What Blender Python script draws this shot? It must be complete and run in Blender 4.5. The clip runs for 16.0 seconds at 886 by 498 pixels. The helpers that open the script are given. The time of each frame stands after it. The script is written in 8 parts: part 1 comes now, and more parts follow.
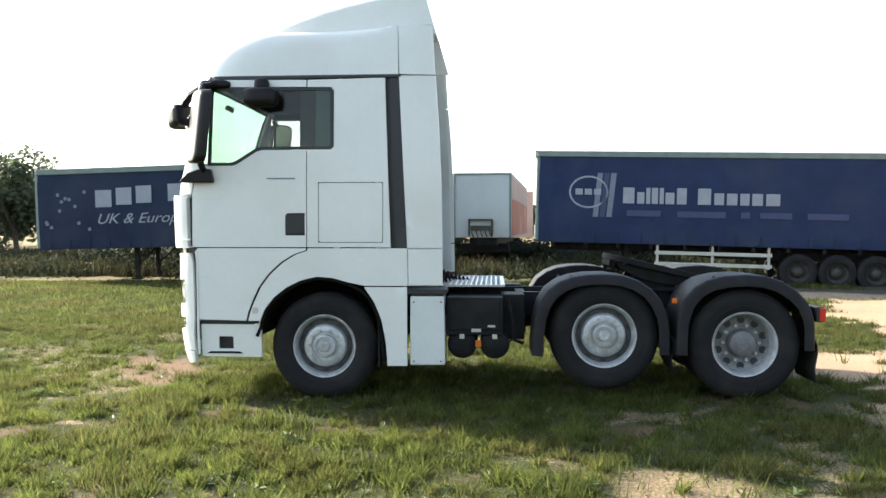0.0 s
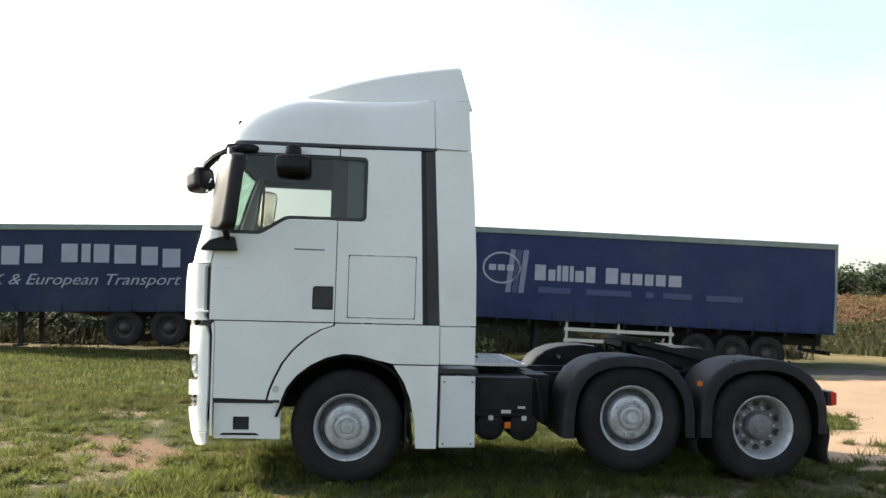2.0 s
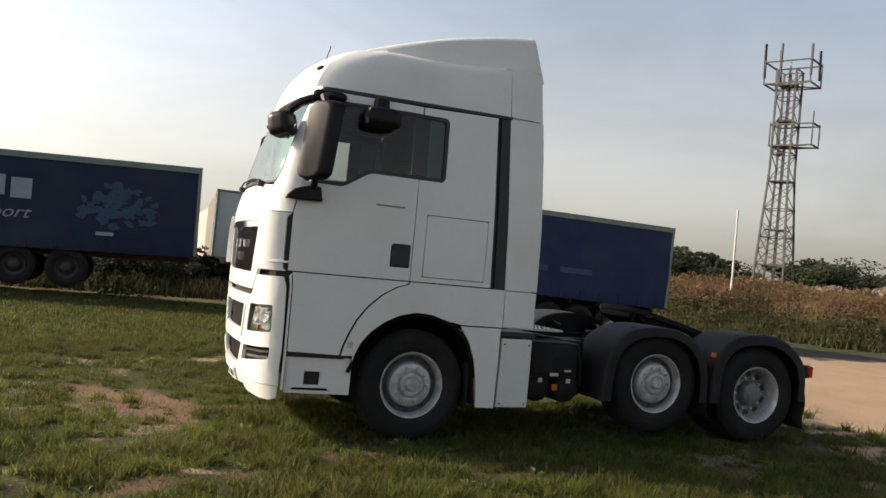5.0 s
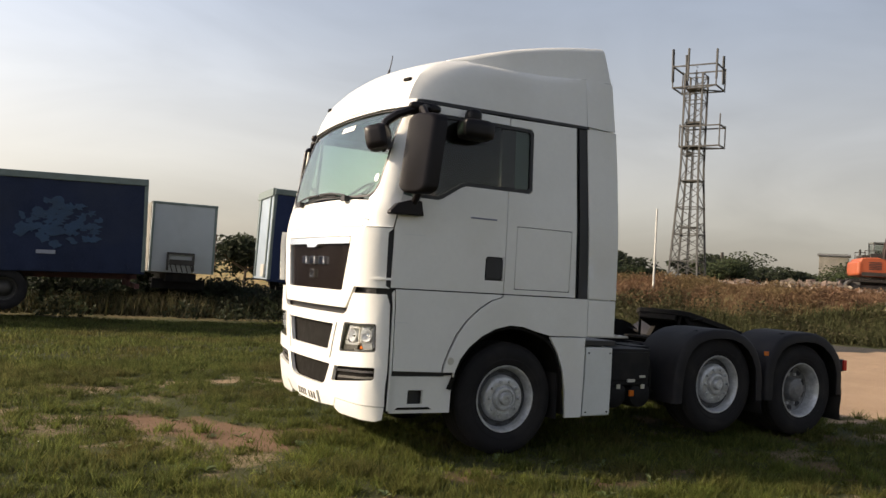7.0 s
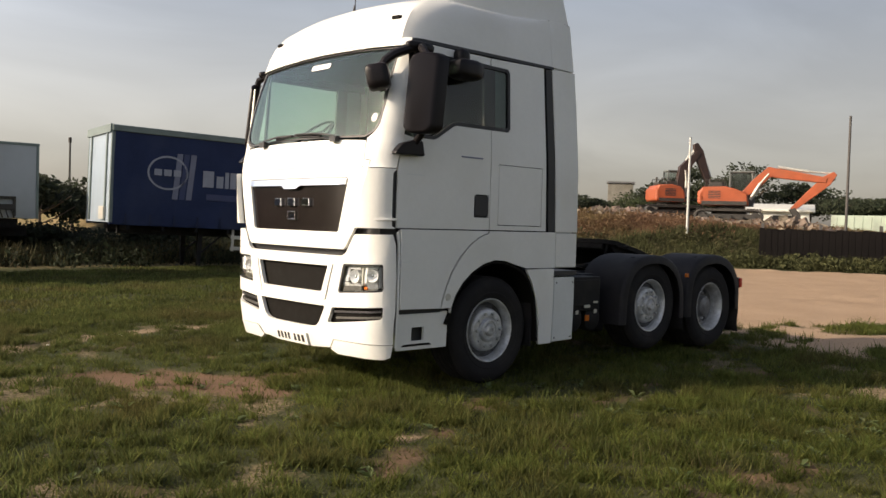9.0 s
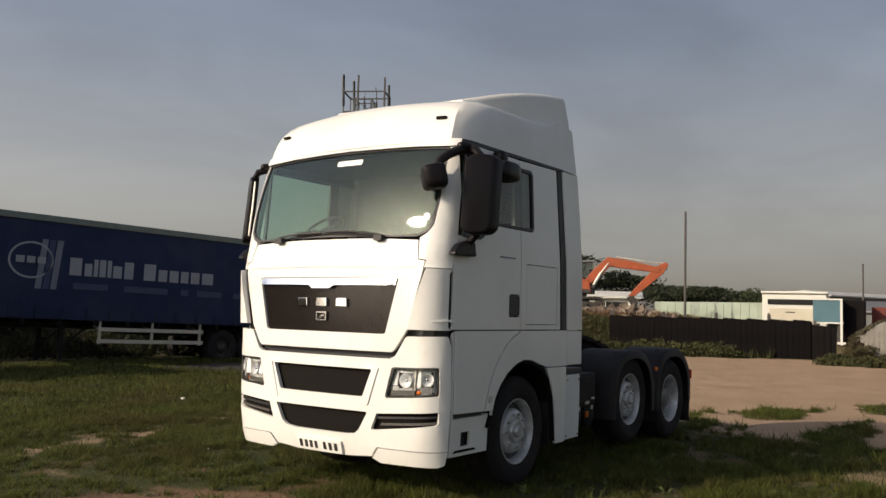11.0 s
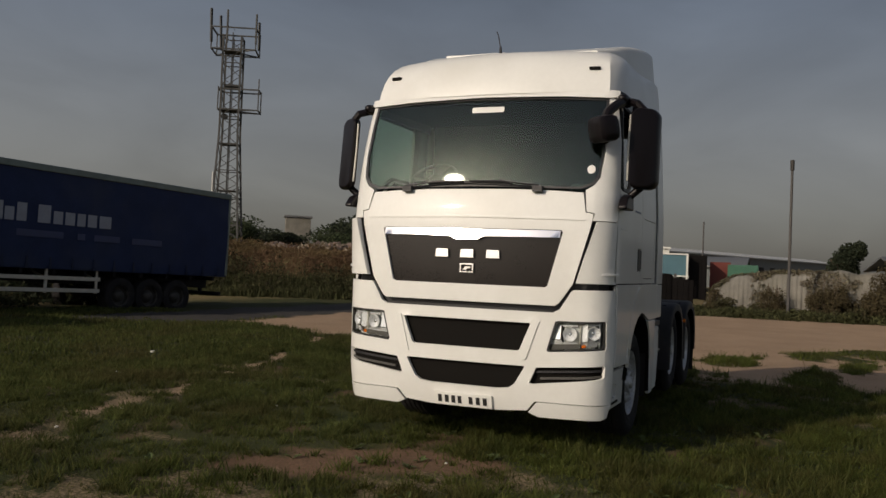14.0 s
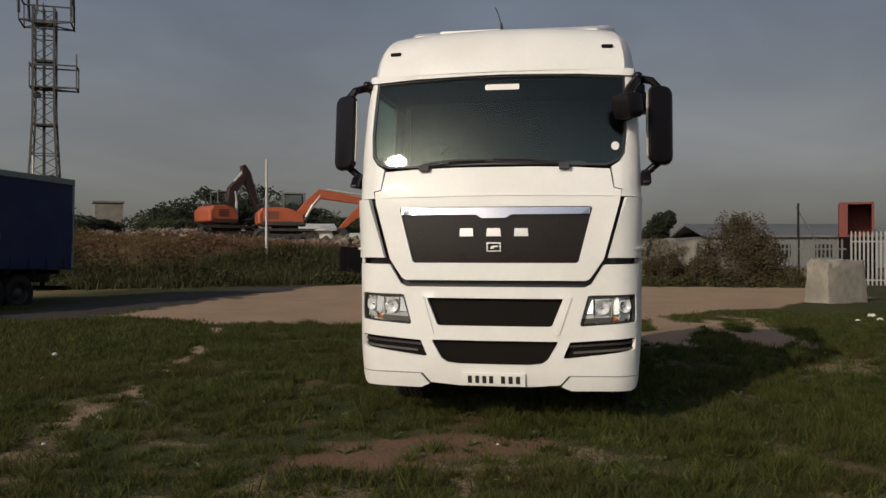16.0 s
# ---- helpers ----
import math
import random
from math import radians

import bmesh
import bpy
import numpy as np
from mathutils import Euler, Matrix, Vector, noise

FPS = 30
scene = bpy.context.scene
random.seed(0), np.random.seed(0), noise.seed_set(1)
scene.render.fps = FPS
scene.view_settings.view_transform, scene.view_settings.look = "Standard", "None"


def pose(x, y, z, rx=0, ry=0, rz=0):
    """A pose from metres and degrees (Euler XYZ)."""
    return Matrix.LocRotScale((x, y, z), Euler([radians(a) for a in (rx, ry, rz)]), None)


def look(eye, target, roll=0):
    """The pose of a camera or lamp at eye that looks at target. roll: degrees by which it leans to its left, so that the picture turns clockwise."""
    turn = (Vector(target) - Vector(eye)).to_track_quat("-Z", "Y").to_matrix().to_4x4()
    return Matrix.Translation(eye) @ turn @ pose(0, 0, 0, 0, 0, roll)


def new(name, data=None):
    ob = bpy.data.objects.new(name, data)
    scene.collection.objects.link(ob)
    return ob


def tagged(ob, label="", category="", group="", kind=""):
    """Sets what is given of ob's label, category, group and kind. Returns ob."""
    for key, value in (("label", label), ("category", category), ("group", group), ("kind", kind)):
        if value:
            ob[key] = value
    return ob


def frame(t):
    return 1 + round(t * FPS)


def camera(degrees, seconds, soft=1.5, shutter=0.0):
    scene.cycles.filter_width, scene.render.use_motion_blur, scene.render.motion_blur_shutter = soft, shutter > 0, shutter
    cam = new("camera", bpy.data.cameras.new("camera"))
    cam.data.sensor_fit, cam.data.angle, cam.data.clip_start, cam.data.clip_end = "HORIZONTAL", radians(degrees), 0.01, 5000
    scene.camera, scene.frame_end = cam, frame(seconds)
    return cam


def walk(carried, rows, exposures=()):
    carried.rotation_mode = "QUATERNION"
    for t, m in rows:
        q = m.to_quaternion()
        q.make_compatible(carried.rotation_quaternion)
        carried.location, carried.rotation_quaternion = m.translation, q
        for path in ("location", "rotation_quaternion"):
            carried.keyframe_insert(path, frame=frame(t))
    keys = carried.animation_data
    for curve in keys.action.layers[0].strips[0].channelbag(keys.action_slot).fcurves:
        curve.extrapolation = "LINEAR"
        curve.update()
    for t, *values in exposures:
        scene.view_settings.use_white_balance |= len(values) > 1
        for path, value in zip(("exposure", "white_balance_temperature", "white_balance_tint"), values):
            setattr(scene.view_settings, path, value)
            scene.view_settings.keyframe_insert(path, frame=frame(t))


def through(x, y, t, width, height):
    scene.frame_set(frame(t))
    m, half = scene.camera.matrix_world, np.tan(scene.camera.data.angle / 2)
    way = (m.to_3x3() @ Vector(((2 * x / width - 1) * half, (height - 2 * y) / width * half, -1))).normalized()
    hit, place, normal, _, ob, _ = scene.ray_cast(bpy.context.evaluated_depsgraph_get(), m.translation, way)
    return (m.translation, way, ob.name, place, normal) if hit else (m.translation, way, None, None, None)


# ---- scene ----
cam = camera(55.0, 16.0)
PATH = [
    (0, (0.415, -0.31, 1.644), (0.297, 1.686, 1.59), -0.0),
    (0.5, (-0.001, -0.283, 1.683), (0.022, 1.716, 1.612), -0.5),
    (1, (-0.372, -0.118, 1.69), (-0.337, 1.881, 1.679), -1.8),
    (1.5, (-0.77, -0.066, 1.68), (-0.597, 1.925, 1.743), 1.0),
    (2, (-1.212, -0.106, 1.689), (-0.998, 1.879, 1.804), 1.6),
    (2.5, (-1.674, -0.034, 1.672), (-1.406, 1.942, 1.821), 0.5),
    (3, (-2.138, -0.007, 1.646), (-1.778, 1.955, 1.79), 0.4),
    (3.5, (-2.55, 0.049, 1.637), (-2.12, 1.997, 1.777), 1.8),
    (4, (-2.968, 0.22, 1.584), (-2.425, 2.143, 1.673), 0.2),
    (4.2, (-3.116, 0.263, 1.592), (-2.54, 2.178, 1.652), 1.5),
    (6.3, (-4.996, 0.795, 1.544), (-4.054, 2.559, 1.595), 4.1),
    (6.5, (-5.105, 0.909, 1.524), (-4.137, 2.658, 1.577), 2.6),
    (7, (-5.457, 1.235, 1.533), (-4.501, 2.99, 1.606), 3.5),
    (7.5, (-5.844, 1.397, 1.532), (-4.767, 3.082, 1.587), 2.4),
    (8, (-6.187, 1.622, 1.499), (-5.015, 3.242, 1.555), 1.4),
    (8.5, (-6.564, 1.882, 1.493), (-5.361, 3.48, 1.493), 1.9),
    (9, (-6.968, 2.132, 1.5), (-5.614, 3.602, 1.438), 1.7),
    (9.2, (-7.106, 2.235, 1.508), (-5.683, 3.641, 1.492), 1.6),
    (11.3, (-8.409, 3.878, 1.599), (-6.741, 4.97, 1.748), 1.0),
    (11.5, (-8.562, 3.999, 1.606), (-6.86, 5.04, 1.745), 0.9),
    (12, (-8.805, 4.467, 1.57), (-7.08, 5.47, 1.709), 1.4),
    (12.5, (-8.987, 4.93, 1.552), (-7.222, 5.868, 1.623), 1.6),
    (13, (-9.221, 5.375, 1.487), (-7.407, 6.216, 1.536), 1.8),
    (13.5, (-9.263, 5.819, 1.5), (-7.435, 6.63, 1.541), 0.5),
    (14, (-9.386, 6.223, 1.522), (-7.546, 7.004, 1.565), 2.3),
    (14.5, (-9.586, 6.627, 1.546), (-7.698, 7.286, 1.588), 0.9),
    (15, (-9.618, 7.142, 1.507), (-7.694, 7.688, 1.539), -2.8),
    (15.5, (-9.681, 7.541, 1.491), (-7.741, 8.027, 1.495), -0.7),
    (16, (-9.77, 7.999, 1.498), (-7.801, 8.353, 1.501), -0.0),
]
walk(cam, [(t, look(eye, target, roll)) for t, eye, target, roll in PATH], exposures=((0.0, 2.10, 6750, 3), (1.0, 2.02, 6850, 5), (2.0, 1.75, 7000, 7), (4.2, 0.84, 7450, 11), (7.0, 0.66, 7800, 14), (9.0, 0.56, 7700, 14), (11.5, -0.20, 7500, 14), (13.0, -0.70, 7350, 13), (14.5, -0.82, 7200, 13), (16.0, -0.74, 7050, 13)))

from mathutils.geometry import delaunay_2d_cdt

# ---- light ----
world = bpy.data.worlds.new("hazy_sky")
scene.world = world
world.use_nodes = True
wn = world.node_tree
SUN = Vector((-0.804, 0.4185, 0.4226)).normalized()
sky = wn.nodes.new("ShaderNodeTexSky")
sky.sky_type = "NISHITA"
sky.sun_disc = False
sky.sun_elevation = math.asin(SUN.z)
sky.sun_rotation = math.atan2(SUN.x, SUN.y)
sky.air_density, sky.dust_density, sky.ozone_density = 0.9, 1.4, 2.0
pale = wn.nodes.new("ShaderNodeHueSaturation")
wisps, thin = wn.nodes.new("ShaderNodeTexNoise"), wn.nodes.new("ShaderNodeMapRange")
wisps.inputs["Scale"].default_value, wisps.inputs["Detail"].default_value, wisps.inputs["Distortion"].default_value = 2.6, 6, 0.6
thin.inputs["From Min"].default_value, thin.inputs["From Max"].default_value = 0.30, 0.70
thin.inputs["To Min"].default_value, thin.inputs["To Max"].default_value = 0.88, 1.14
ways, stretch = wn.nodes.new("ShaderNodeTexCoord"), wn.nodes.new("ShaderNodeMapping")
stretch.inputs["Scale"].default_value, stretch.inputs["Rotation"].default_value = (0.8, 1.3, 3.2), (0.25, 0.12, 0.5)
wn.links.new(ways.outputs["Generated"], stretch.inputs["Vector"])
wn.links.new(stretch.outputs[0], wisps.inputs["Vector"])
wn.links.new(wisps.outputs[0], thin.inputs["Value"])
# haze that brightens smoothly towards the sun
toward, haze, gain = wn.nodes.new("ShaderNodeVectorMath"), wn.nodes.new("ShaderNodeMapRange"), wn.nodes.new("ShaderNodeMath")
toward.operation, gain.operation = "DOT_PRODUCT", "MULTIPLY"
toward.inputs[1].default_value = (SUN.x / math.hypot(SUN.x, SUN.y), SUN.y / math.hypot(SUN.x, SUN.y), 0)
haze.inputs["From Min"].default_value, haze.inputs["From Max"].default_value = -1.0, 1.0
haze.inputs["To Min"].default_value, haze.inputs["To Max"].default_value = 0.73, 1.80
wn.links.new(ways.outputs["Generated"], toward.inputs[0])
wn.links.new(toward.outputs["Value"], haze.inputs["Value"])
wn.links.new(haze.outputs[0], gain.inputs[0])
wn.links.new(thin.outputs[0], gain.inputs[1])
# low haze greys the horizon, the sky above stays bluer
parts, grey, dim, value = wn.nodes.new("ShaderNodeSeparateXYZ"), wn.nodes.new("ShaderNodeMapRange"), wn.nodes.new("ShaderNodeMapRange"), wn.nodes.new("ShaderNodeMath")
wn.links.new(ways.outputs["Generated"], parts.inputs[0])
for node, lo, hi in ((grey, 0.30, 0.74), (dim, 0.71, 1.09)):
    node.interpolation_type = "SMOOTHSTEP"
    node.inputs["From Min"].default_value, node.inputs["From Max"].default_value = 0.0, 0.36
    node.inputs["To Min"].default_value, node.inputs["To Max"].default_value = lo, hi
    wn.links.new(parts.outputs["Z"], node.inputs["Value"])
wn.links.new(grey.outputs[0], pale.inputs["Saturation"])
value.operation = "MULTIPLY"
wn.links.new(gain.outputs[0], value.inputs[0])
wn.links.new(dim.outputs[0], value.inputs[1])
wn.links.new(value.outputs[0], pale.inputs["Value"])
wn.links.new(sky.outputs[0], pale.inputs["Color"])
wn.links.new(pale.outputs[0], wn.nodes["Background"].inputs[0])
wn.nodes["Background"].inputs[1].default_value = 0.096
sun = new("sun", bpy.data.lights.new("sun", "SUN"))
sun.data.energy, sun.data.angle, sun.data.color = 4.0, radians(0.6), (1.0, 0.92, 0.80)
sun.matrix_world = look(SUN * 60, (0, 0, 0))


# ---- materials ----
def mat(name, color, rough=0.5, metal=0.0, vary=0.12, scale=6.0, bump=0.0, fine=60.0, coat=0.0, random=0.0, dirt=None, spec=0.5, through=0.0):
    """Base colour with two scales of variation, fine relief and, if given, dirt of another colour in patches."""
    m = bpy.data.materials.new(name)
    m.use_nodes = True
    t = m.node_tree
    n, l = t.nodes, t.links
    b = n["Principled BSDF"]
    b.inputs["Roughness"].default_value, b.inputs["Metallic"].default_value = rough, metal
    b.inputs["Coat Weight"].default_value, b.inputs["Coat Roughness"].default_value = coat, 0.05
    b.inputs["Specular IOR Level"].default_value = spec
    co = n.new("ShaderNodeTexCoord")
    big, small = n.new("ShaderNodeTexNoise"), n.new("ShaderNodeTexNoise")
    big.inputs["Scale"].default_value, small.inputs["Scale"].default_value = scale, fine
    big.inputs["Detail"].default_value, small.inputs["Detail"].default_value = 5, 3
    for k in (big, small):
        l.new(co.outputs["Object"], k.inputs["Vector"])
    mix = n.new("ShaderNodeMath")
    mix.operation = "MULTIPLY_ADD"
    mix.inputs[1].default_value = 0.6
    half = n.new("ShaderNodeMath")
    half.operation = "MULTIPLY"
    half.inputs[1].default_value = 0.4
    l.new(small.outputs[0], half.inputs[0])
    l.new(big.outputs[0], mix.inputs[0])
    l.new(half.outputs[0], mix.inputs[2])
    ramp = n.new("ShaderNodeValToRGB")
    ramp.color_ramp.elements[0].position, ramp.color_ramp.elements[1].position = 0.32, 0.68
    ramp.color_ramp.elements[0].color = (*[max(0, c * (1 - vary)) for c in color], 1)
    ramp.color_ramp.elements[1].color = (*[min(1, c * (1 + vary)) for c in color], 1)
    l.new(mix.outputs[0], ramp.inputs[0])
    out = ramp.outputs[0]
    if dirt:
        patch = n.new("ShaderNodeTexNoise")
        patch.inputs["Scale"].default_value, patch.inputs["Detail"].default_value = scale * 0.45, 7
        l.new(co.outputs["Object"], patch.inputs["Vector"])
        cut = n.new("ShaderNodeMapRange")
        cut.inputs["From Min"].default_value, cut.inputs["From Max"].default_value = 0.48, 0.70
        cut.inputs["To Max"].default_value = 0.6
        l.new(patch.outputs[0], cut.inputs["Value"])
        mx = n.new("ShaderNodeMix")
        mx.data_type = "RGBA"
        mx.inputs["B"].default_value = (0, 0, 0, 1)
        l.new(cut.outputs[0], mx.inputs[0])
        l.new(out, mx.inputs[6])
        mx.inputs[7].default_value = (*dirt, 1)
        out = mx.outputs[2]
    if random:
        pick = n.new("ShaderNodeNewGeometry")
        hsv = n.new("ShaderNodeHueSaturation")
        turn = n.new("ShaderNodeMapRange")
        turn.inputs["To Min"].default_value, turn.inputs["To Max"].default_value = 0.5 - 0.06 * random, 0.5 + 0.06 * random
        white = n.new("ShaderNodeTexWhiteNoise")
        white.noise_dimensions = "1D"
        l.new(pick.outputs["Random Per Island"], white.inputs["W"])
        l.new(white.outputs["Value"], turn.inputs["Value"])
        l.new(turn.outputs[0], hsv.inputs["Hue"])
        mr = n.new("ShaderNodeMapRange")
        mr.inputs["To Min"].default_value, mr.inputs["To Max"].default_value = 1 - random, 1 + random
        l.new(pick.outputs["Random Per Island"], mr.inputs["Value"])
        l.new(mr.outputs[0], hsv.inputs["Value"])
        l.new(out, hsv.inputs["Color"])
        out = hsv.outputs[0]
    l.new(out, b.inputs["Base Color"])
    if through:
        tr, ms = n.new("ShaderNodeBsdfTranslucent"), n.new("ShaderNodeMixShader")
        ms.inputs[0].default_value = through
        l.new(out, tr.inputs[0])
        l.new(b.outputs[0], ms.inputs[1])
        l.new(tr.outputs[0], ms.inputs[2])
        l.new(ms.outputs[0], n["Material Output"].inputs[0])
    if bump:
        bp = n.new("ShaderNodeBump")
        bp.inputs["Strength"].default_value, bp.inputs["Distance"].default_value = bump, 0.01
        l.new(mix.outputs[0], bp.inputs["Height"])
        l.new(bp.outputs[0], b.inputs["Normal"])
    rr = n.new("ShaderNodeMapRange")
    rr.inputs["To Min"].default_value, rr.inputs["To Max"].default_value = rough * 0.75, min(1, rough * 1.3)
    l.new(big.outputs[0], rr.inputs["Value"])
    l.new(rr.outputs[0], b.inputs["Roughness"])
    return m


def glass(name, tint, base=0.05, rough=0.0):
    """A thin pane: clear, tinted, with gloss that grows towards grazing."""
    m = bpy.data.materials.new(name)
    m.use_nodes = True
    n, l = m.node_tree.nodes, m.node_tree.links
    n.remove(n["Principled BSDF"])
    clear, gloss, f, mx = n.new("ShaderNodeBsdfTransparent"), n.new("ShaderNodeBsdfGlossy"), n.new("ShaderNodeLayerWeight"), n.new("ShaderNodeMixShader")
    clear.inputs[0].default_value = (*tint, 1)
    gloss.distribution = "BECKMANN"
    gloss.inputs["Roughness"].default_value = rough
    f.inputs[0].default_value = 0.5
    power, rise = n.new("ShaderNodeMath"), n.new("ShaderNodeMapRange")
    power.operation = "POWER"
    power.inputs[1].default_value = 4.0
    rise.inputs["To Min"].default_value, rise.inputs["To Max"].default_value = base, 0.9
    l.new(f.outputs["Facing"], power.inputs[0])
    l.new(power.outputs[0], rise.inputs["Value"])
    l.new(rise.outputs[0], mx.inputs[0])
    l.new(clear.outputs[0], mx.inputs[1])
    l.new(gloss.outputs[0], mx.inputs[2])
    l.new(mx.outputs[0], n["Material Output"].inputs[0])
    return m


WHITE = mat("white_cab_paint", (0.76, 0.76, 0.73), 0.40, vary=0.03, scale=2.5, fine=25, coat=0.45, spec=0.3, dirt=(0.66, 0.65, 0.60))
DULL_WHITE = mat("dull_white_paint", (0.66, 0.68, 0.66), 0.45, vary=0.05, scale=3, fine=30, dirt=(0.50, 0.50, 0.47))
BLACK_PLASTIC = mat("black_plastic", (0.022, 0.022, 0.024), 0.5, vary=0.25, scale=8, bump=0.15, fine=180)
MIRROR_BLACK = mat("mirror_shell_black", (0.008, 0.006, 0.007), 0.36, vary=0.12, scale=6, bump=0.02, fine=200, spec=0.24)
FENDER = mat("weathered_fender_plastic", (0.012, 0.011, 0.013), 0.60, vary=0.45, scale=4, bump=0.2, fine=120, dirt=(0.034, 0.032, 0.031), spec=0.28)
RUBBER = mat("tyre_rubber", (0.014, 0.013, 0.014), 0.85, vary=0.3, scale=7, bump=0.3, fine=90, dirt=(0.034, 0.031, 0.027), spec=0.25)
STEEL_WHEEL = mat("silver_wheel_paint", (0.50, 0.51, 0.52), 0.42, 0.4, vary=0.3, scale=14, bump=0.15, fine=60, dirt=(0.30, 0.29, 0.27))
CHASSIS = mat("chassis_dark_paint", (0.010, 0.010, 0.011), 0.6, vary=0.35, scale=9, bump=0.2, fine=80, dirt=(0.028, 0.026, 0.023), spec=0.2)
CHROME = mat("chrome_strip", (0.82, 0.82, 0.83), 0.10, 1.0, vary=0.03)
GRILLE = mat("gloss_black_grille", (0.013, 0.010, 0.009), 0.17, vary=0.15, scale=4, spec=0.35)
MESH_DARK = mat("dark_mesh", (0.007, 0.006, 0.005), 0.75, vary=0.3, scale=10, bump=0.25, fine=260, spec=0.12)
ALU = mat("aluminium_tread", (0.55, 0.56, 0.57), 0.35, 0.9, vary=0.15, scale=10, bump=0.2)
AMBER = mat("amber_lens", (0.55, 0.13, 0.015), 0.25, vary=0.08)
RED_LENS = mat("red_lens", (0.55, 0.03, 0.02), 0.25, vary=0.08)
PALE_RED = mat("bleached_pink_curtain", (0.58, 0.36, 0.30), 0.6, vary=0.2, scale=1.2, dirt=(0.62, 0.50, 0.45))
REFLECTOR = mat("lamp_reflector", (0.86, 0.87, 0.88), 0.22, 0.30, vary=0.05)
PLATE = mat("plate_white", (0.78, 0.78, 0.74), 0.4, vary=0.05)
INK = mat("black_ink", (0.02, 0.02, 0.02), 0.5)
CABIN = mat("cab_interior_dark", (0.020, 0.018, 0.020), 0.9, vary=0.2, scale=6, fine=150, spec=0.08)
CABIN_PALE = mat("cab_interior_grey", (0.15, 0.165, 0.16), 0.85, vary=0.12, scale=5, fine=120, spec=0.15)
SEAT = mat("seat_cloth", (0.035, 0.04, 0.05), 0.95, vary=0.3, scale=20, fine=200, spec=0.08)
WINDSCREEN = glass("windscreen_glass", (0.78, 0.95, 0.83), 0.05, 0.085)
SIDE_GLASS = glass("side_glass", (0.76, 0.78, 0.76), 0.03, 0.02)
LENS = glass("lamp_lens", (0.97, 0.98, 0.98), 0.03, 0.03)
TRAILER_BLUE = mat("blue_curtain", (0.024, 0.036, 0.085), 0.5, vary=0.2, scale=1.2, bump=0.12, fine=35, dirt=(0.048, 0.060, 0.096), spec=0.08)
TRAILER_NAVY = mat("navy_curtain", (0.023, 0.032, 0.064), 0.52, vary=0.25, scale=1.0, bump=0.12, fine=35, dirt=(0.046, 0.055, 0.078), spec=0.08)
LETTER = mat("faded_white_print", (0.28, 0.30, 0.35), 0.6, vary=0.12, scale=3, fine=18)
FADED = mat("ghost_print", (0.036, 0.050, 0.118), 0.6, vary=0.2, scale=3)
FADED_GREY = mat("pale_stripe_print", (0.16, 0.175, 0.24), 0.6, vary=0.15, scale=3)
CYAN_PRINT = mat("turquoise_print", (0.020, 0.055, 0.112), 0.6, vary=0.35, scale=2.2)
TRAILER_RAIL = mat("trailer_roof_rail", (0.16, 0.20, 0.19), 0.45, 0.4, vary=0.2, scale=4)
TRAILER_DOOR = mat("pale_blue_door", (0.27, 0.34, 0.41), 0.5, vary=0.1, scale=2, dirt=(0.19, 0.23, 0.27))
TRAILER_WHITE = mat("white_box_panel", (0.43, 0.46, 0.47), 0.55, vary=0.07, scale=1.5, dirt=(0.33, 0.34, 0.33))
FADED_RED = mat("faded_red_curtain", (0.52, 0.15, 0.09), 0.6, vary=0.25, scale=1.5, dirt=(0.60, 0.42, 0.36))
GALV = mat("galvanised_rail", (0.52, 0.51, 0.46), 0.5, 0.5, vary=0.15, scale=8)
CRIMSON_FRAME = mat("dark_red_frame", (0.07, 0.018, 0.016), 0.6, vary=0.3, scale=5)
ORANGE = mat("excavator_orange", (0.37, 0.082, 0.030), 0.46, vary=0.2, scale=2, dirt=(0.30, 0.085, 0.04))
DARK_BOOM = mat("dark_orange_arm", (0.034, 0.018, 0.015), 0.55, vary=0.25, scale=2)
IRON = mat("worn_iron", (0.050, 0.046, 0.041), 0.6, 0.3, vary=0.3, scale=5, bump=0.2)
MAST_STEEL = mat("mast_steel", (0.068, 0.068, 0.065), 0.6, 0.4, vary=0.25, scale=2)
POLE_WHITE = mat("pale_pole", (0.48, 0.48, 0.45), 0.6, vary=0.1, scale=2)
POLE_WOOD = mat("weathered_pole", (0.070, 0.066, 0.063), 0.8, vary=0.2, scale=3, bump=0.2)
CONCRETE = mat("weathered_concrete", (0.25, 0.23, 0.19), 0.9, vary=0.35, scale=3, bump=0.5, fine=40, dirt=(0.12, 0.11, 0.085))
RUBBLE = mat("broken_rubble", (0.165, 0.127, 0.098), 0.9, vary=0.25, scale=2, bump=0.5, random=0.45)
CABIN_WHITE = mat("site_cabin_white", (0.62, 0.62, 0.57), 0.55, vary=0.06, scale=1)
CREAM = mat("cream_paint", (0.52, 0.48, 0.38), 0.55, vary=0.1, scale=1.2, dirt=(0.40, 0.36, 0.28))
TEAL = mat("teal_box", (0.055, 0.135, 0.17), 0.55, vary=0.15, scale=1)
REDBOX = mat("red_container", (0.135, 0.020, 0.012), 0.6, vary=0.2, scale=1)
GREENBOX = mat("green_sheet", (0.035, 0.125, 0.08), 0.6, vary=0.2, scale=1)
DARK_WALL = mat("dark_board_wall", (0.009, 0.008, 0.008), 0.9, vary=0.35, scale=1.5, bump=0.3, spec=0.06)
SHED_ROOF = mat("pale_shed_roof", (0.13, 0.135, 0.14), 0.6, vary=0.1, scale=0.6)
SHED_WALL = mat("shed_wall", (0.13, 0.14, 0.14), 0.7, vary=0.15, scale=0.6)
